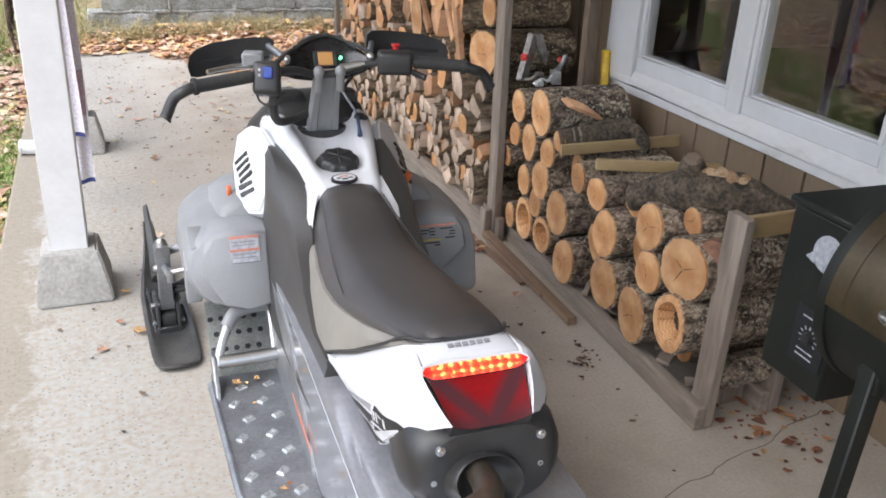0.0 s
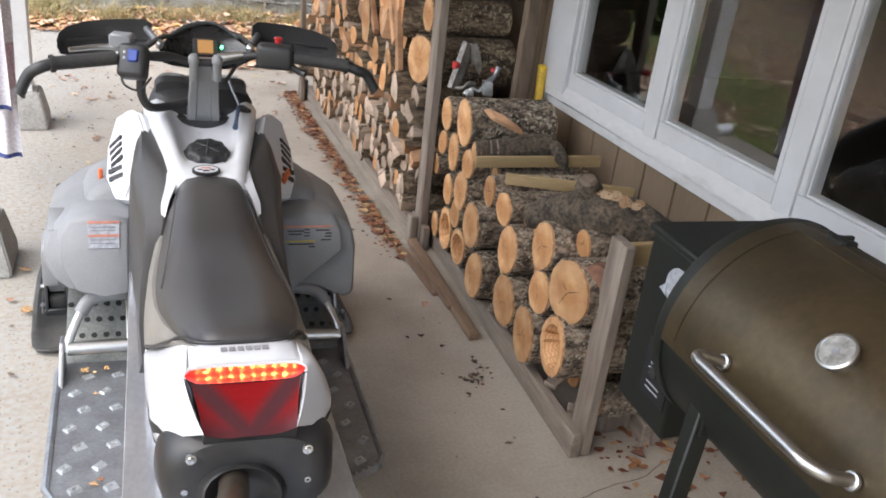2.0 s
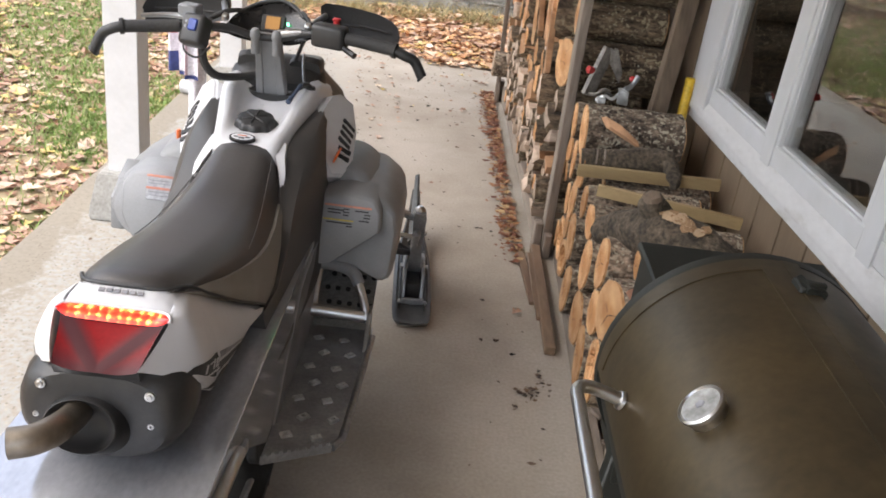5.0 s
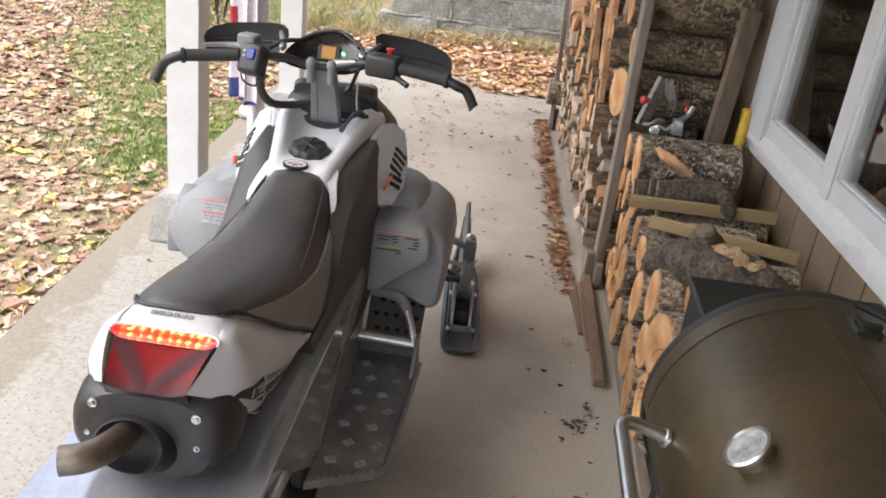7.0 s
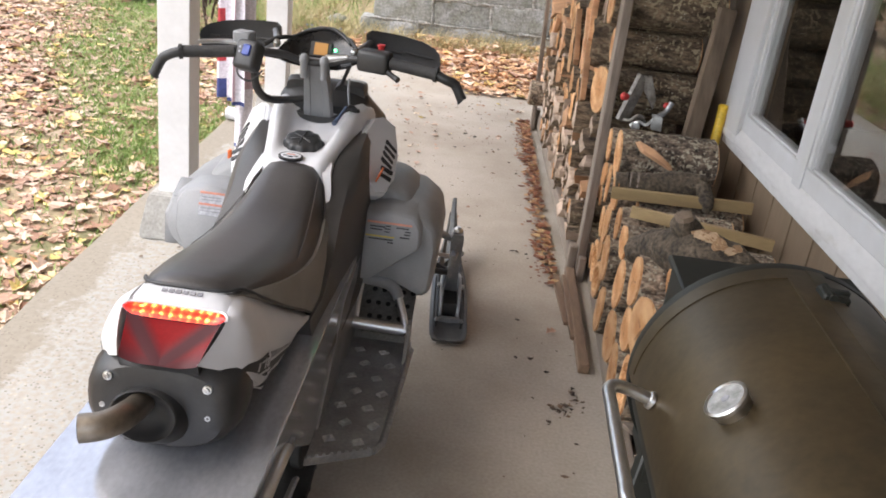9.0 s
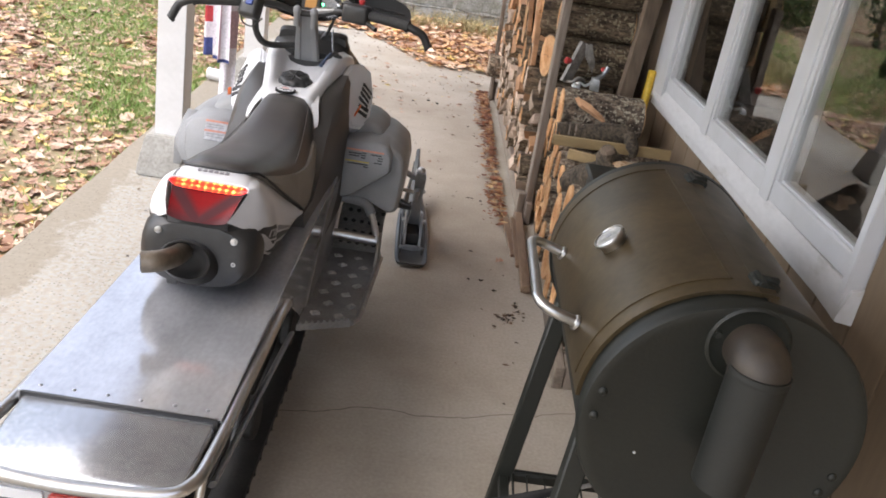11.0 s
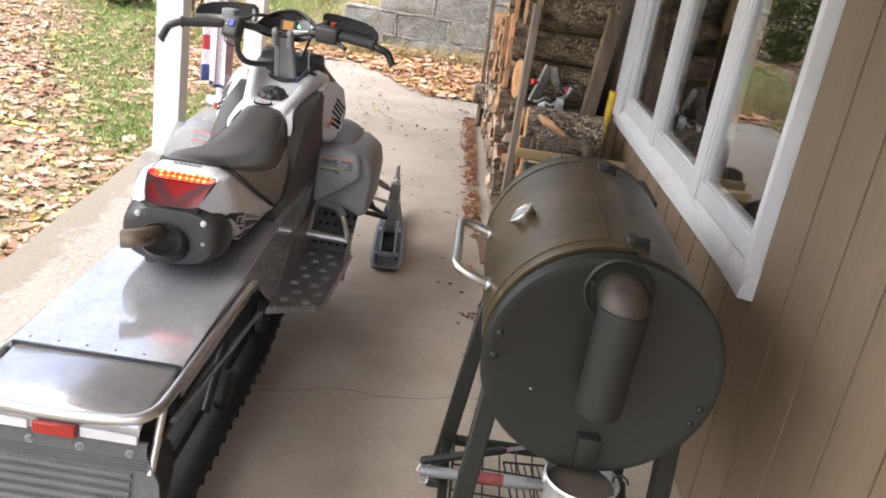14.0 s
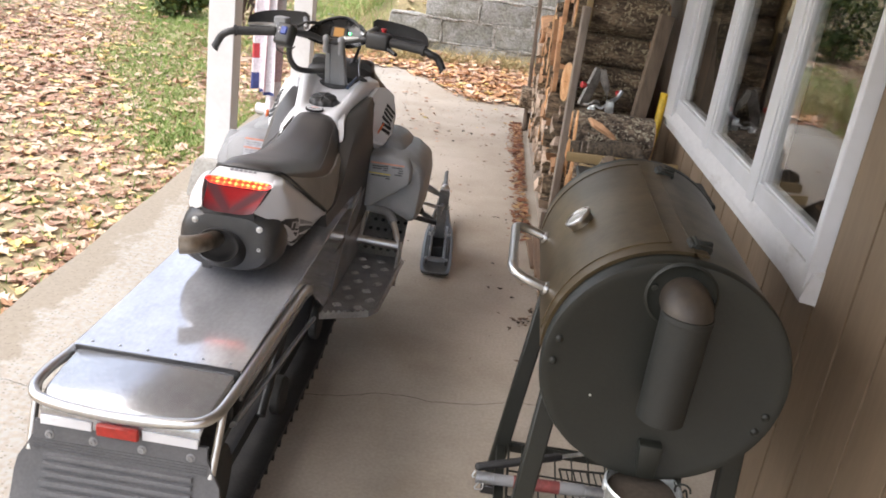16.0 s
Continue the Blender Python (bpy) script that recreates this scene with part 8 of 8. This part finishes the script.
part("stem", rod((1.735, 3.35, 0.905), (1.762, 3.40, 0.90), 0.007), OLD_STEEL, tool)
part("jaw", turned(prism([(0, 0.02), (0.022, 0.03), (0.052, -0.045), (0.048, -0.085), (0.028, -0.055), (0.004, -0.02)], "y", -0.008, 0.008, 0.002), Matrix.Translation((1.812, 3.410, 0.955)) @ Matrix.Scale(1.25, 4)), TOOL_STEEL, tool)
part("hook", tube([(1.745, 3.375, 0.80), (1.775, 3.35, 0.805), (1.80, 3.345, 0.83), (1.83, 3.35, 0.822)], 0.008, 8), TOOL_STEEL, tool)
clamp = thing("metal_clamp", (1.88, 3.33, 0.79), HOUSE, "shiny crumpled metal fitting lying on the logs", "fitting")
part("body", jitter(jitter(box(1.862, 1.902, 3.310, 3.350, 0.785, 0.842, 0.008, 2), 0.009, 40), 0.004, 90), GALV, clamp)
part("lever", tube([(1.885, 3.33, 0.84), (1.915, 3.345, 0.862), (1.935, 3.355, 0.90)], [0.014, 0.010, 0.012], 10), DARK_ALU, clamp)
part("lever_tip", disc((1.914, 3.360, 0.884), (-0.3, -0.7, 0.4), [(-0.01, 0.011), (0.006, 0.012), (0.010, 0.006)], 10), RED, clamp, "faded red tip")
part("strap", tube([(1.770, 3.315, 0.79), (1.80, 3.30, 0.815), (1.835, 3.31, 0.803), (1.868, 3.33, 0.825), (1.90, 3.34, 0.838)], 0.007, 8, flat=0.5), GALV, clamp)
part("foot", jitter(box(1.772, 1.806, 3.288, 3.318, 0.782, 0.808, 0.006, 2), 0.005, 50), GALV, clamp)
part("spring", tube([(1.83 + 0.013 * math.cos(a), 3.345 + 0.004 * a, 0.80 + 0.013 * math.sin(a)) for a in np.linspace(0, 25, 60)], 0.003, 5, curved=False), OLD_STEEL, clamp)
make_log(1.70, 2.05, 3.30, 0.70, 0.075, 340, label="round log with rough grey bark under the tools")

# ---- flag hanging between the posts ----
def make_flag():
    fl = thing("hanging_flag", (-0.19, 4.3, 0.15), HOUSE, "faded red, white and blue striped flag hanging in folds", "flag")
    n = 26
    def at(u, v):
        if u > 0.741:
            k = (u - 0.741) / 0.259
            return Vector((-0.205 + 0.105 * k + 0.004 * math.sin(9 * v + 3 * k), 4.335 + 0.018 * math.sin(7 * k + 2 * v), 1.75 - 1.588 * v))
        x = -0.325 + 0.270 * u + 0.012 * math.sin(u * 15 + v * 2)
        y = 4.37 - 0.20 * u + 0.028 * math.sin(u * 19 + 1.3 * v)
        return Vector((x, y, 1.75 - 1.325 * v))
    def patch(name, u0, u1, v0, v1, mat, label=""):
        m, k = max(2, int((u1 - u0) * 40)), max(1, int((v1 - v0) * 26))
        bm = bmesh.new()
        rows = [[bm.verts.new(at(u0 + (u1 - u0) * i / m, v0 + (v1 - v0) * j / k)) for i in range(m + 1)] for j in range(k + 1)]
        for a, b in zip(rows, rows[1:]):
            for i in range(m):
                bm.faces.new((a[i], a[i + 1], b[i + 1], b[i]))
        part(name, bm, mat, fl, label, smooth=80)
    for k in range(13):
        patch("stripe", 0, 0.30, k / 13 * 0.92, (k + 1) / 13 * 0.92, FLAG_RED if k % 2 else FLAG_WHITE)
    patch("canton", 0, 0.30, 0.92, 1.0, FLAG_BLUE, "dark blue corner")
    for k, mat in enumerate((FLAG_WHITE, FLAG_PINK, FLAG_WHITE)):
        patch("fold", 0.30 + 0.147 * k, 0.30 + 0.147 * (k + 1), 0, 1, mat)
    for v0, v1, mat in ((0, 0.40, FLAG_PINK), (0.40, 0.66, FLAG_WHITE), (0.66, 0.80, FLAG_PINK), (0.80, 1.0, FLAG_WHITE)):
        patch("tail", 0.742, 1.0, v0, v1, mat)
    patch("hem", 0.30, 0.741, 1.0, 1.016, FLAG_BLUE, "dark blue hem")
    patch("hem", 0.742, 1.0, 1.0, 1.014, FLAG_BLUE, "dark blue hem")
    part("pole", rod((-0.30, 4.39, 1.77), (-0.02, 4.20, 1.74), 0.012), WHITE_PAINT, fl)


make_flag()
drain = thing("drain_pipe", (-0.44, 5.30, 0.0), HOUSE, "short white plastic drain pipe lying at the slab edge", "pipe")
part("pipe", tube([(-0.505, 5.325, 0.048), (-0.46, 5.315, 0.046), (-0.31, 5.285, 0.044)], [0.040, 0.043, 0.043], 18), WHITE_PLASTIC, drain)
part("pipe_rim", disc((-0.507, 5.3255, 0.048), (-1, 0.2, 0.02), [(-0.012, 0.045), (0.002, 0.044), (0.003, 0.034)], 18), WHITE_PLASTIC, drain)


def make_bundle():
    """Dry vine hanging by a cord from the porch beam."""
    b = thing("hanging_vine", (-0.34, 4.36, 0.8), HOUSE, "dark dried vine bundle hanging beside the flag", "dried vine")
    rnd = random.Random(5)
    for k in range(7):
        pts = [(-0.34 + 0.028 * math.sin(2.1 * k + 5.5 * t) * (0.5 + t) + 0.012 * k / 7, 4.36 + 0.026 * math.cos(1.7 * k + 5.0 * t), 1.62 - t * rnd.uniform(0.68, 0.84)) for t in (0, 0.2, 0.4, 0.6, 0.8, 1.0)]
        part("strand", jitter(tube(pts, [0.010, 0.013, 0.014, 0.013, 0.012, 0.005], 8), 0.005, 40, k), WET_BARK, b, smooth=60)
    part("cord", rod((-0.335, 4.36, 1.58), (-0.25, 4.36, 2.56), 0.005), RUBBER, b)
    curls = bmesh.new()
    for k in range(90):
        t = rnd.random()
        c = Vector((-0.335 + rnd.gauss(0, 0.032), 4.36 + rnd.gauss(0, 0.03), 1.60 - 0.78 * t))
        u = Vector((rnd.gauss(0, 1), rnd.gauss(0, 1), rnd.gauss(0, 1))).normalized()
        w = u.orthogonal().normalized()
        q = 0.022 * rnd.uniform(0.5, 1.2)
        curls.faces.new([curls.verts.new(c + u * a * q + w * e * q) for a, e in ((-1, 0), (0, 0.5), (1, 0.1), (0.1, -0.5))])
    tagged(part("dry_leaves", curls, SPECK, b, "curled dark dry leaves", smooth=0), kind="stuff")


make_bundle()

# ---- stones, shrubs ----
rnd = random.Random(21)
for k in range(6):
    x, y = rnd.uniform(-0.5, 0.3), rnd.uniform(8.8, 9.3)
    r = rnd.uniform(0.05, 0.11)
    bm = bmesh.new()
    bmesh.ops.create_icosphere(bm, subdivisions=2, radius=r)
    turned(bm, Matrix.Translation((x, y, ground_height(x, y) + r * 0.25)) @ Matrix.Diagonal((1.2, 0.9, 0.7, 1)))
    solo("field_stone", jitter(bm, 0.3 * r, 5, k), STONE, (x, y, ground_height(x, y)), HOUSE, "grey field stone half sunk in the bank", "stone", "stones by the wall end", smooth=40)


def leaf_cloud(name, centres, count, size, mat, seed, parent):
    rng = np.random.default_rng(seed)
    c = np.array(centres)
    pick = rng.integers(0, len(c), count)
    d = rng.normal(size=(count, 3))
    d /= np.linalg.norm(d, axis=1)[:, None]
    pos = c[pick, :3] + d * (c[pick, 3] * rng.random(count) ** 0.4)[:, None]
    n = rng.normal(size=(count, 3)) + (0, 0, 0.5)
    n /= np.linalg.norm(n, axis=1)[:, None]
    u = np.cross(n, rng.normal(size=(count, 3)))
    u /= np.linalg.norm(u, axis=1)[:, None]
    w = np.cross(n, u)
    s = size * rng.uniform(0.6, 1.3, count)[:, None]
    verts = np.stack([pos - u * s, pos + w * s * 0.45, pos + u * s, pos - w * s * 0.45], 1).reshape(-1, 3)
    me = bpy.data.meshes.new(name)
    me.from_pydata((verts - np.array(BASE[parent])).tolist(), [], np.arange(count * 4).reshape(-1, 4).tolist())
    me.materials.append(mat)
    ob = new(name, me)
    ob.parent = parent
    BASE[ob] = BASE[parent]
    return ob


def make_tree(x, y, h, crown, seed, name="tree", label="leafy green tree at the far edge of the lawn", low=0.35):
    rnd = random.Random(seed)
    g = ground_height(x, y)
    t = thing(name, (x, y, g), HOUSE, label, name)
    top = Vector((x + rnd.uniform(-0.3, 0.3), y, g + h * 0.8))
    part("trunk", tube([(x, y, g - 0.1), (x + 0.05, y, g + h * 0.4), top], [0.05 * h, 0.035 * h, 0.012 * h], 10), BARK, t)
    cs = []
    for k in range(9):
        a = k * 2.4
        c = Vector((x + math.cos(a) * crown * 0.6 * rnd.uniform(0.4, 1), y + math.sin(a) * crown * 0.6 * rnd.uniform(0.4, 1), g + h * rnd.uniform(low, 0.95)))
        part("limb", tube([(x + 0.03, y, g + h * 0.3), c.lerp(Vector((x, y, g + h * 0.4)), 0.4), c], [0.012 * h, 0.008 * h, 0.003 * h], 6), BARK, t)
        cs.append((*c, crown * rnd.uniform(0.35, 0.6)))
    leaf_cloud("crown", cs, int(2600 if h > 2.5 else 2200), 0.11 if h > 2.5 else 0.055, FOLIAGE, seed, t)


make_tree(-2.75, 9.9, 0.75, 0.42, 33, "shrub", "low dark green shrub on the lawn", 0.2)
make_tree(-4.6, 14.6, 1.5, 0.95, 31, "shrub", "dense dark green shrub at the lawn's edge", 0.2)
make_tree(-3.3, 15.4, 1.3, 0.8, 32, "shrub", "dense dark green shrub at the lawn's edge", 0.2)
for i, (x, y) in enumerate(((-7.5, 8.2), (-8.6, 10.6), (-9.4, 13.2), (-8.4, 5.8))):
    make_tree(x, y, 2.4, 1.4, 70 + i, "shrub", "tall leafy green shrub at the lawn's edge", 0.15)
for i, (x, y, h, c) in enumerate(((-10, 21, 6, 2.6), (-14, 14, 7, 3.0), (-7, 26, 7, 3.0), (-3, 24, 6.5, 2.8), (1, 22, 6, 2.5), (-17, 8, 7, 3), (-19, 1, 8, 3.2), (-16, -7, 7, 3), (4, 19, 6, 2.5), (-20, 20, 8, 3.4))):
    make_tree(x, y, h, c, 40 + i)


# ---- fallen leaves and grass ----
def scatter_leaves(name, pts, size, mat, seed, label, lift=0.004, lobed=False):
    rng = np.random.default_rng(seed)
    n = len(pts)
    pts = np.asarray(pts, float)
    yaw = rng.uniform(0, 2 * np.pi, n)
    s = size * (0.45 + 1.25 * rng.random(n) ** 2)
    tilt = rng.normal(0, 0.28, (n, 2))
    curl = rng.uniform(-0.05, 0.45, n)
    half = [(-0.85, 0.0), (-0.55, 0.62), (-0.2, 0.34), (0.12, 0.86), (0.4, 0.34), (1.05, 0.0)] if lobed else [(-1.0, 0.0), (-0.45, 0.5), (0.25, 0.62), (1.05, 0.0)]
    shape = half + [(a, -b) for a, b in reversed(half[1:-1])]
    m = len(shape)
    out = np.empty((n, m, 3))
    for k, (a, b) in enumerate(shape):
        la, lb = a * s * rng.uniform(0.88, 1.12, n), b * s * rng.uniform(0.70, 1.15, n)
        out[:, k, 0] = pts[:, 0] + la * np.cos(yaw) - lb * np.sin(yaw)
        out[:, k, 1] = pts[:, 1] + la * np.sin(yaw) + lb * np.cos(yaw)
        out[:, k, 2] = pts[:, 2] + lift + np.abs(tilt[:, 0] * la + tilt[:, 1] * lb) + curl * np.abs(lb) + 0.15 * s * rng.random(n)
    h = m // 2
    faces = []
    for i in range(n):
        o = i * m
        faces += [tuple(range(o, o + h + 1)), (*range(o + h, o + m), o)]
    me = bpy.data.meshes.new(name)
    me.from_pydata(out.reshape(-1, 3).tolist(), [], faces)
    me.materials.append(mat)
    ob = new(name, me)
    ob.matrix_basis = HOUSE
    tagged(ob, label, "leaves", kind="stuff")


rng = np.random.default_rng(5)


def grassy(x, y):
    """Where grass shows through the leaves: a drifting band from the slab out over the lawn, and thin patches."""
    off = abs(x + 1.02 + 0.36 * (y - 4.5) + 0.40 * noise.noise(Vector((x, y, 9)))) / (0.50 + 0.06 * max(0, y - 4.6))
    band = max(0.0, 1.05 - off) * min(1.0, max(0.08, (y - 3.9) / 0.6))
    edge = 0.8 * max(0.0, 1 - abs(x + 0.72) / 0.35) * max(0.0, 1 - abs(y - 5.2) / 1.2)
    patch = 0.35 * max(0.0, 1 - math.hypot(x + 1.55, y - 4.6) / 0.6)
    return min(1.0, 0.07 + band + patch + edge + max(0, noise.noise(Vector((x * 0.8, y * 0.8, 3))) - 0.18) * 0.7)


def on_lawn(count, x0, x1, y0, y1, keep, spread=1.0):
    pts = []
    while len(pts) < count:
        x = SLAB_X0 - 0.02 - (SLAB_X0 - x0) * random.random() ** spread
        y = random.uniform(y0, y1)
        if random.random() < keep(x, y):
            pts.append((x, y, ground_height(x, y)))
    return pts


scatter_leaves("fallen_leaves", on_lawn(31000, -8, 0, -3.0, 9, lambda x, y: (1 - 0.66 * grassy(x, y)) * min(1, max(0.06, (x + 8) / 2.6)) * min(1, max(0.08, (y + 2.6) / 3.0))), 0.034, LEAF_MIX, 1, "carpet of tan, pink and yellow fallen leaves on the lawn", lobed=True)
scatter_leaves("fallen_leaves", on_lawn(34000, -15, 0, 4, 24, lambda x, y: (1 - 0.4 * grassy(x, y)) * min(1, (y - 3.6) / 2.5) * min(1, max(0.05, (x + 15) / 4)) * min(1, max(0.05, (24 - y) / 5))), 0.045, LEAF_MIX, 2, "carpet of tan fallen leaves on the far lawn", lobed=True)
scatter_leaves("fallen_leaves", on_lawn(2400, -6, 0, -2, 9, lambda x, y: 1 - 0.6 * grassy(x, y)), 0.040, LEAF_GOLD, 14, "larger golden yellow leaves lying on top", lobed=True)
scatter_leaves("fallen_leaves", on_lawn(5000, -14, 0, -10, 6, lambda x, y: 1), 0.045, LEAF_MIX, 12, "tan fallen leaves on the lawn beside the porch")
pts = []
while len(pts) < 6800:
    x, y = random.uniform(-0.5, 2.4), random.uniform(6.35, 8.85)
    edge = np.interp(x, (-0.9, 0.3, 0.55, 0.85, 1.3, 2.4), (8.05, 8.05, 7.8, 7.2, 6.85, 6.6)) + 0.25 * noise.noise(Vector((x * 2.3, y * 2, 0)))
    if y > edge and random.random() < min(1, (y - edge) * 3 + 0.1):
        pts.append((x, y, max(0.0, ground_height(x, y)) + 0.10 * random.random() * min(1, y - edge)))
scatter_leaves("leaf_drift", pts[:4600], 0.043, LEAF_BRIGHT, 3, "drift of golden and pink leaves against the block wall", lobed=True)
scatter_leaves("leaf_drift", pts[4600:], 0.040, LEAF_MIX, 23, "tan leaves mixed into the drift by the wall", lobed=True)
scatter_leaves("leaf_drift", [(random.uniform(-0.6, 2.3), y := random.uniform(9.2, 12), ground_height(0.8, y)) for _ in range(1500)], 0.045, LEAF_MIX, 9, "leaves on the bank above the wall")
pts = []
while len(pts) < 1300:
    y = 6.2 - 2.9 * random.random() ** 1.3
    x = 1.60 - abs(random.gauss(0, 0.045)) - 0.012
    if random.random() < (0.3 + 0.7 * max(0, noise.noise(Vector((0, y * 2, 0))) + 0.4)):
        pts.append((x, y, 0.012 * random.random()))
scatter_leaves("leaf_drift", pts, 0.017, LEAF_RED, 4, "russet leaves gathered along the foot of the firewood rack")
pts = [(random.uniform(1.76, 2.2), 1.98 - 0.45 * random.random() ** 1.6, 0.01 * random.random()) for _ in range(130)]
scatter_leaves("leaf_drift", pts, 0.017, LEAF_RED, 6, "dry leaves swept under the end of the rack")
pts = [(random.uniform(-0.4, 1.6), random.uniform(2.8, 6.9), 0.0) for _ in range(50)] + [(random.uniform(-0.1, 1.6), random.uniform(5.0, 7.0), 0.0) for _ in range(110)]
scatter_leaves("loose_leaves", pts, 0.022, LEAF_MIX, 7, "single dry leaves strewn on the slab", lobed=True)
rnd = random.Random(64)
crumbs = [(1.525 + rnd.gauss(0, 0.024), 2.275 + rnd.gauss(0, 0.024), 0.0) for _ in range(20)] + [(1.575 + rnd.gauss(0, 0.02), 2.36 + rnd.gauss(0, 0.03), 0.0) for _ in range(10)]
scatter_leaves("oak_leaf_crumbs", crumbs, 0.0115, SPECK, 31, "crumbled brown oak leaf on the slab", lobed=True)
scatter_leaves("oak_leaves", [(-0.02, 3.33, 0.0), (0.13, 3.42, 0.0), (0.02, 2.98, 0.0), (0.40, 3.62, 0.0)], 0.030, SPECK_TAN, 33, "curled brown oak leaves lying on the slab", lobed=True)
scatter_leaves("board_leaves", [(0.30, 2.06, 0.312), (0.27, 2.045, 0.312), (0.245, 2.055, 0.312), (0.276, 1.936, 0.317)], 0.016, LEAF_GOLD, 15, "dry leaves lying on the running board", lobed=True)
scatter_leaves("board_leaves", [(0.292, 1.575, 0.328), (0.278, 1.560, 0.328)], 0.020, LEAF_RED, 16, "russet oak leaf lying on the running board", lobed=True)
pts = [(random.uniform(-0.3, 1.6), 2.2 + 5.8 * random.random() ** 0.5, 0.0) for _ in range(900)] + [(random.gauss(1.45, 0.10), random.gauss(2.15, 0.22), 0.0) for _ in range(14)]
scatter_leaves("debris_specks", pts, 0.0090, SPECK, 8, "dark seed husks and crumbs strewn on the slab")


def blades(name, pts, tall, mat, label):
    rng = np.random.default_rng(11)
    p = np.array(pts)
    n = len(p)
    yaw = rng.uniform(0, 2 * np.pi, n)
    h = rng.uniform(tall * 0.35, tall, n)
    lean = rng.normal(0, 0.8, (n, 2)) * h[:, None]
    w = 0.0035
    dx, dy = np.cos(yaw) * w, np.sin(yaw) * w
    v = np.empty((n, 5, 3))
    v[:, 0] = p + np.stack([dx, dy, 0 * dx - 0.005], 1)
    v[:, 1] = p - np.stack([dx, dy, 0 * dx + 0.005], 1)
    mid = p + np.stack([lean[:, 0] * 0.4, lean[:, 1] * 0.4, h * 0.6], 1)
    v[:, 2] = mid - np.stack([dx, dy, 0 * dx], 1) * 0.8
    v[:, 3] = mid + np.stack([dx, dy, 0 * dx], 1) * 0.8
    v[:, 4] = p + np.stack([lean[:, 0], lean[:, 1], h], 1)
    f = []
    for i in range(n):
        o = 5 * i
        f += [(o, o + 1, o + 2, o + 3), (o + 3, o + 2, o + 4)]
    me = bpy.data.meshes.new(name)
    me.from_pydata(v.reshape(-1, 3).tolist(), [], f)
    me.materials.append(mat)
    ob = new(name, me)
    ob.matrix_basis = HOUSE
    tagged(ob, label, "grass", kind="stuff")



def make_grass():
    pts = []
    while len(pts) < 27000:
        x = SLAB_X0 - 0.03 - 6.5 * random.random() ** 1.6
        y = random.uniform(0.8, 14)
        if random.random() < grassy(x, y) ** 1.3:
            pts.append((x, y, ground_height(x, y)))
    while len(pts) < 29000:
        x, y = random.uniform(-1.6, 2.4), random.uniform(8.95, 12)
        pts.append((x, y, ground_height(x, y)))
    blades("lawn_grass", pts, 0.07, GRASS, "patches of short green autumn grass between the leaves")
    pts = []
    while len(pts) < 2600:
        x, y = random.uniform(-0.4, 2.4), random.uniform(8.35, 8.82)
        if random.random() < max(0.0, noise.noise(Vector((x * 3, y * 3, 8))) + 0.25):
            pts.append((x, y, max(0.0, ground_height(x, y))))
    while len(pts) < 3400:
        x, y = random.gauss(-0.75, 0.35), random.uniform(8.5, 9.9)
        pts.append((x, y, ground_height(x, y) + 0.04 * random.random()))
    blades("dry_grass", pts, 0.26, DRY_GRASS, "dry straw-coloured grass tufts at the foot of the wall")
    pts = []
    while len(pts) < 9000:
        x, y = random.gauss(-0.9, 0.8), random.uniform(7.9, 13.5)
        if x < 0.0 + 0.25 * max(0, y - 9) and noise.noise(Vector((x * 2.2, y * 2.2, 4))) > -0.22:
            pts.append((x, y, ground_height(x, y)))
    blades("bank_grass", pts, 0.15, GRASS, "tufts of green grass on the rough ground beside the block wall")


make_grass()
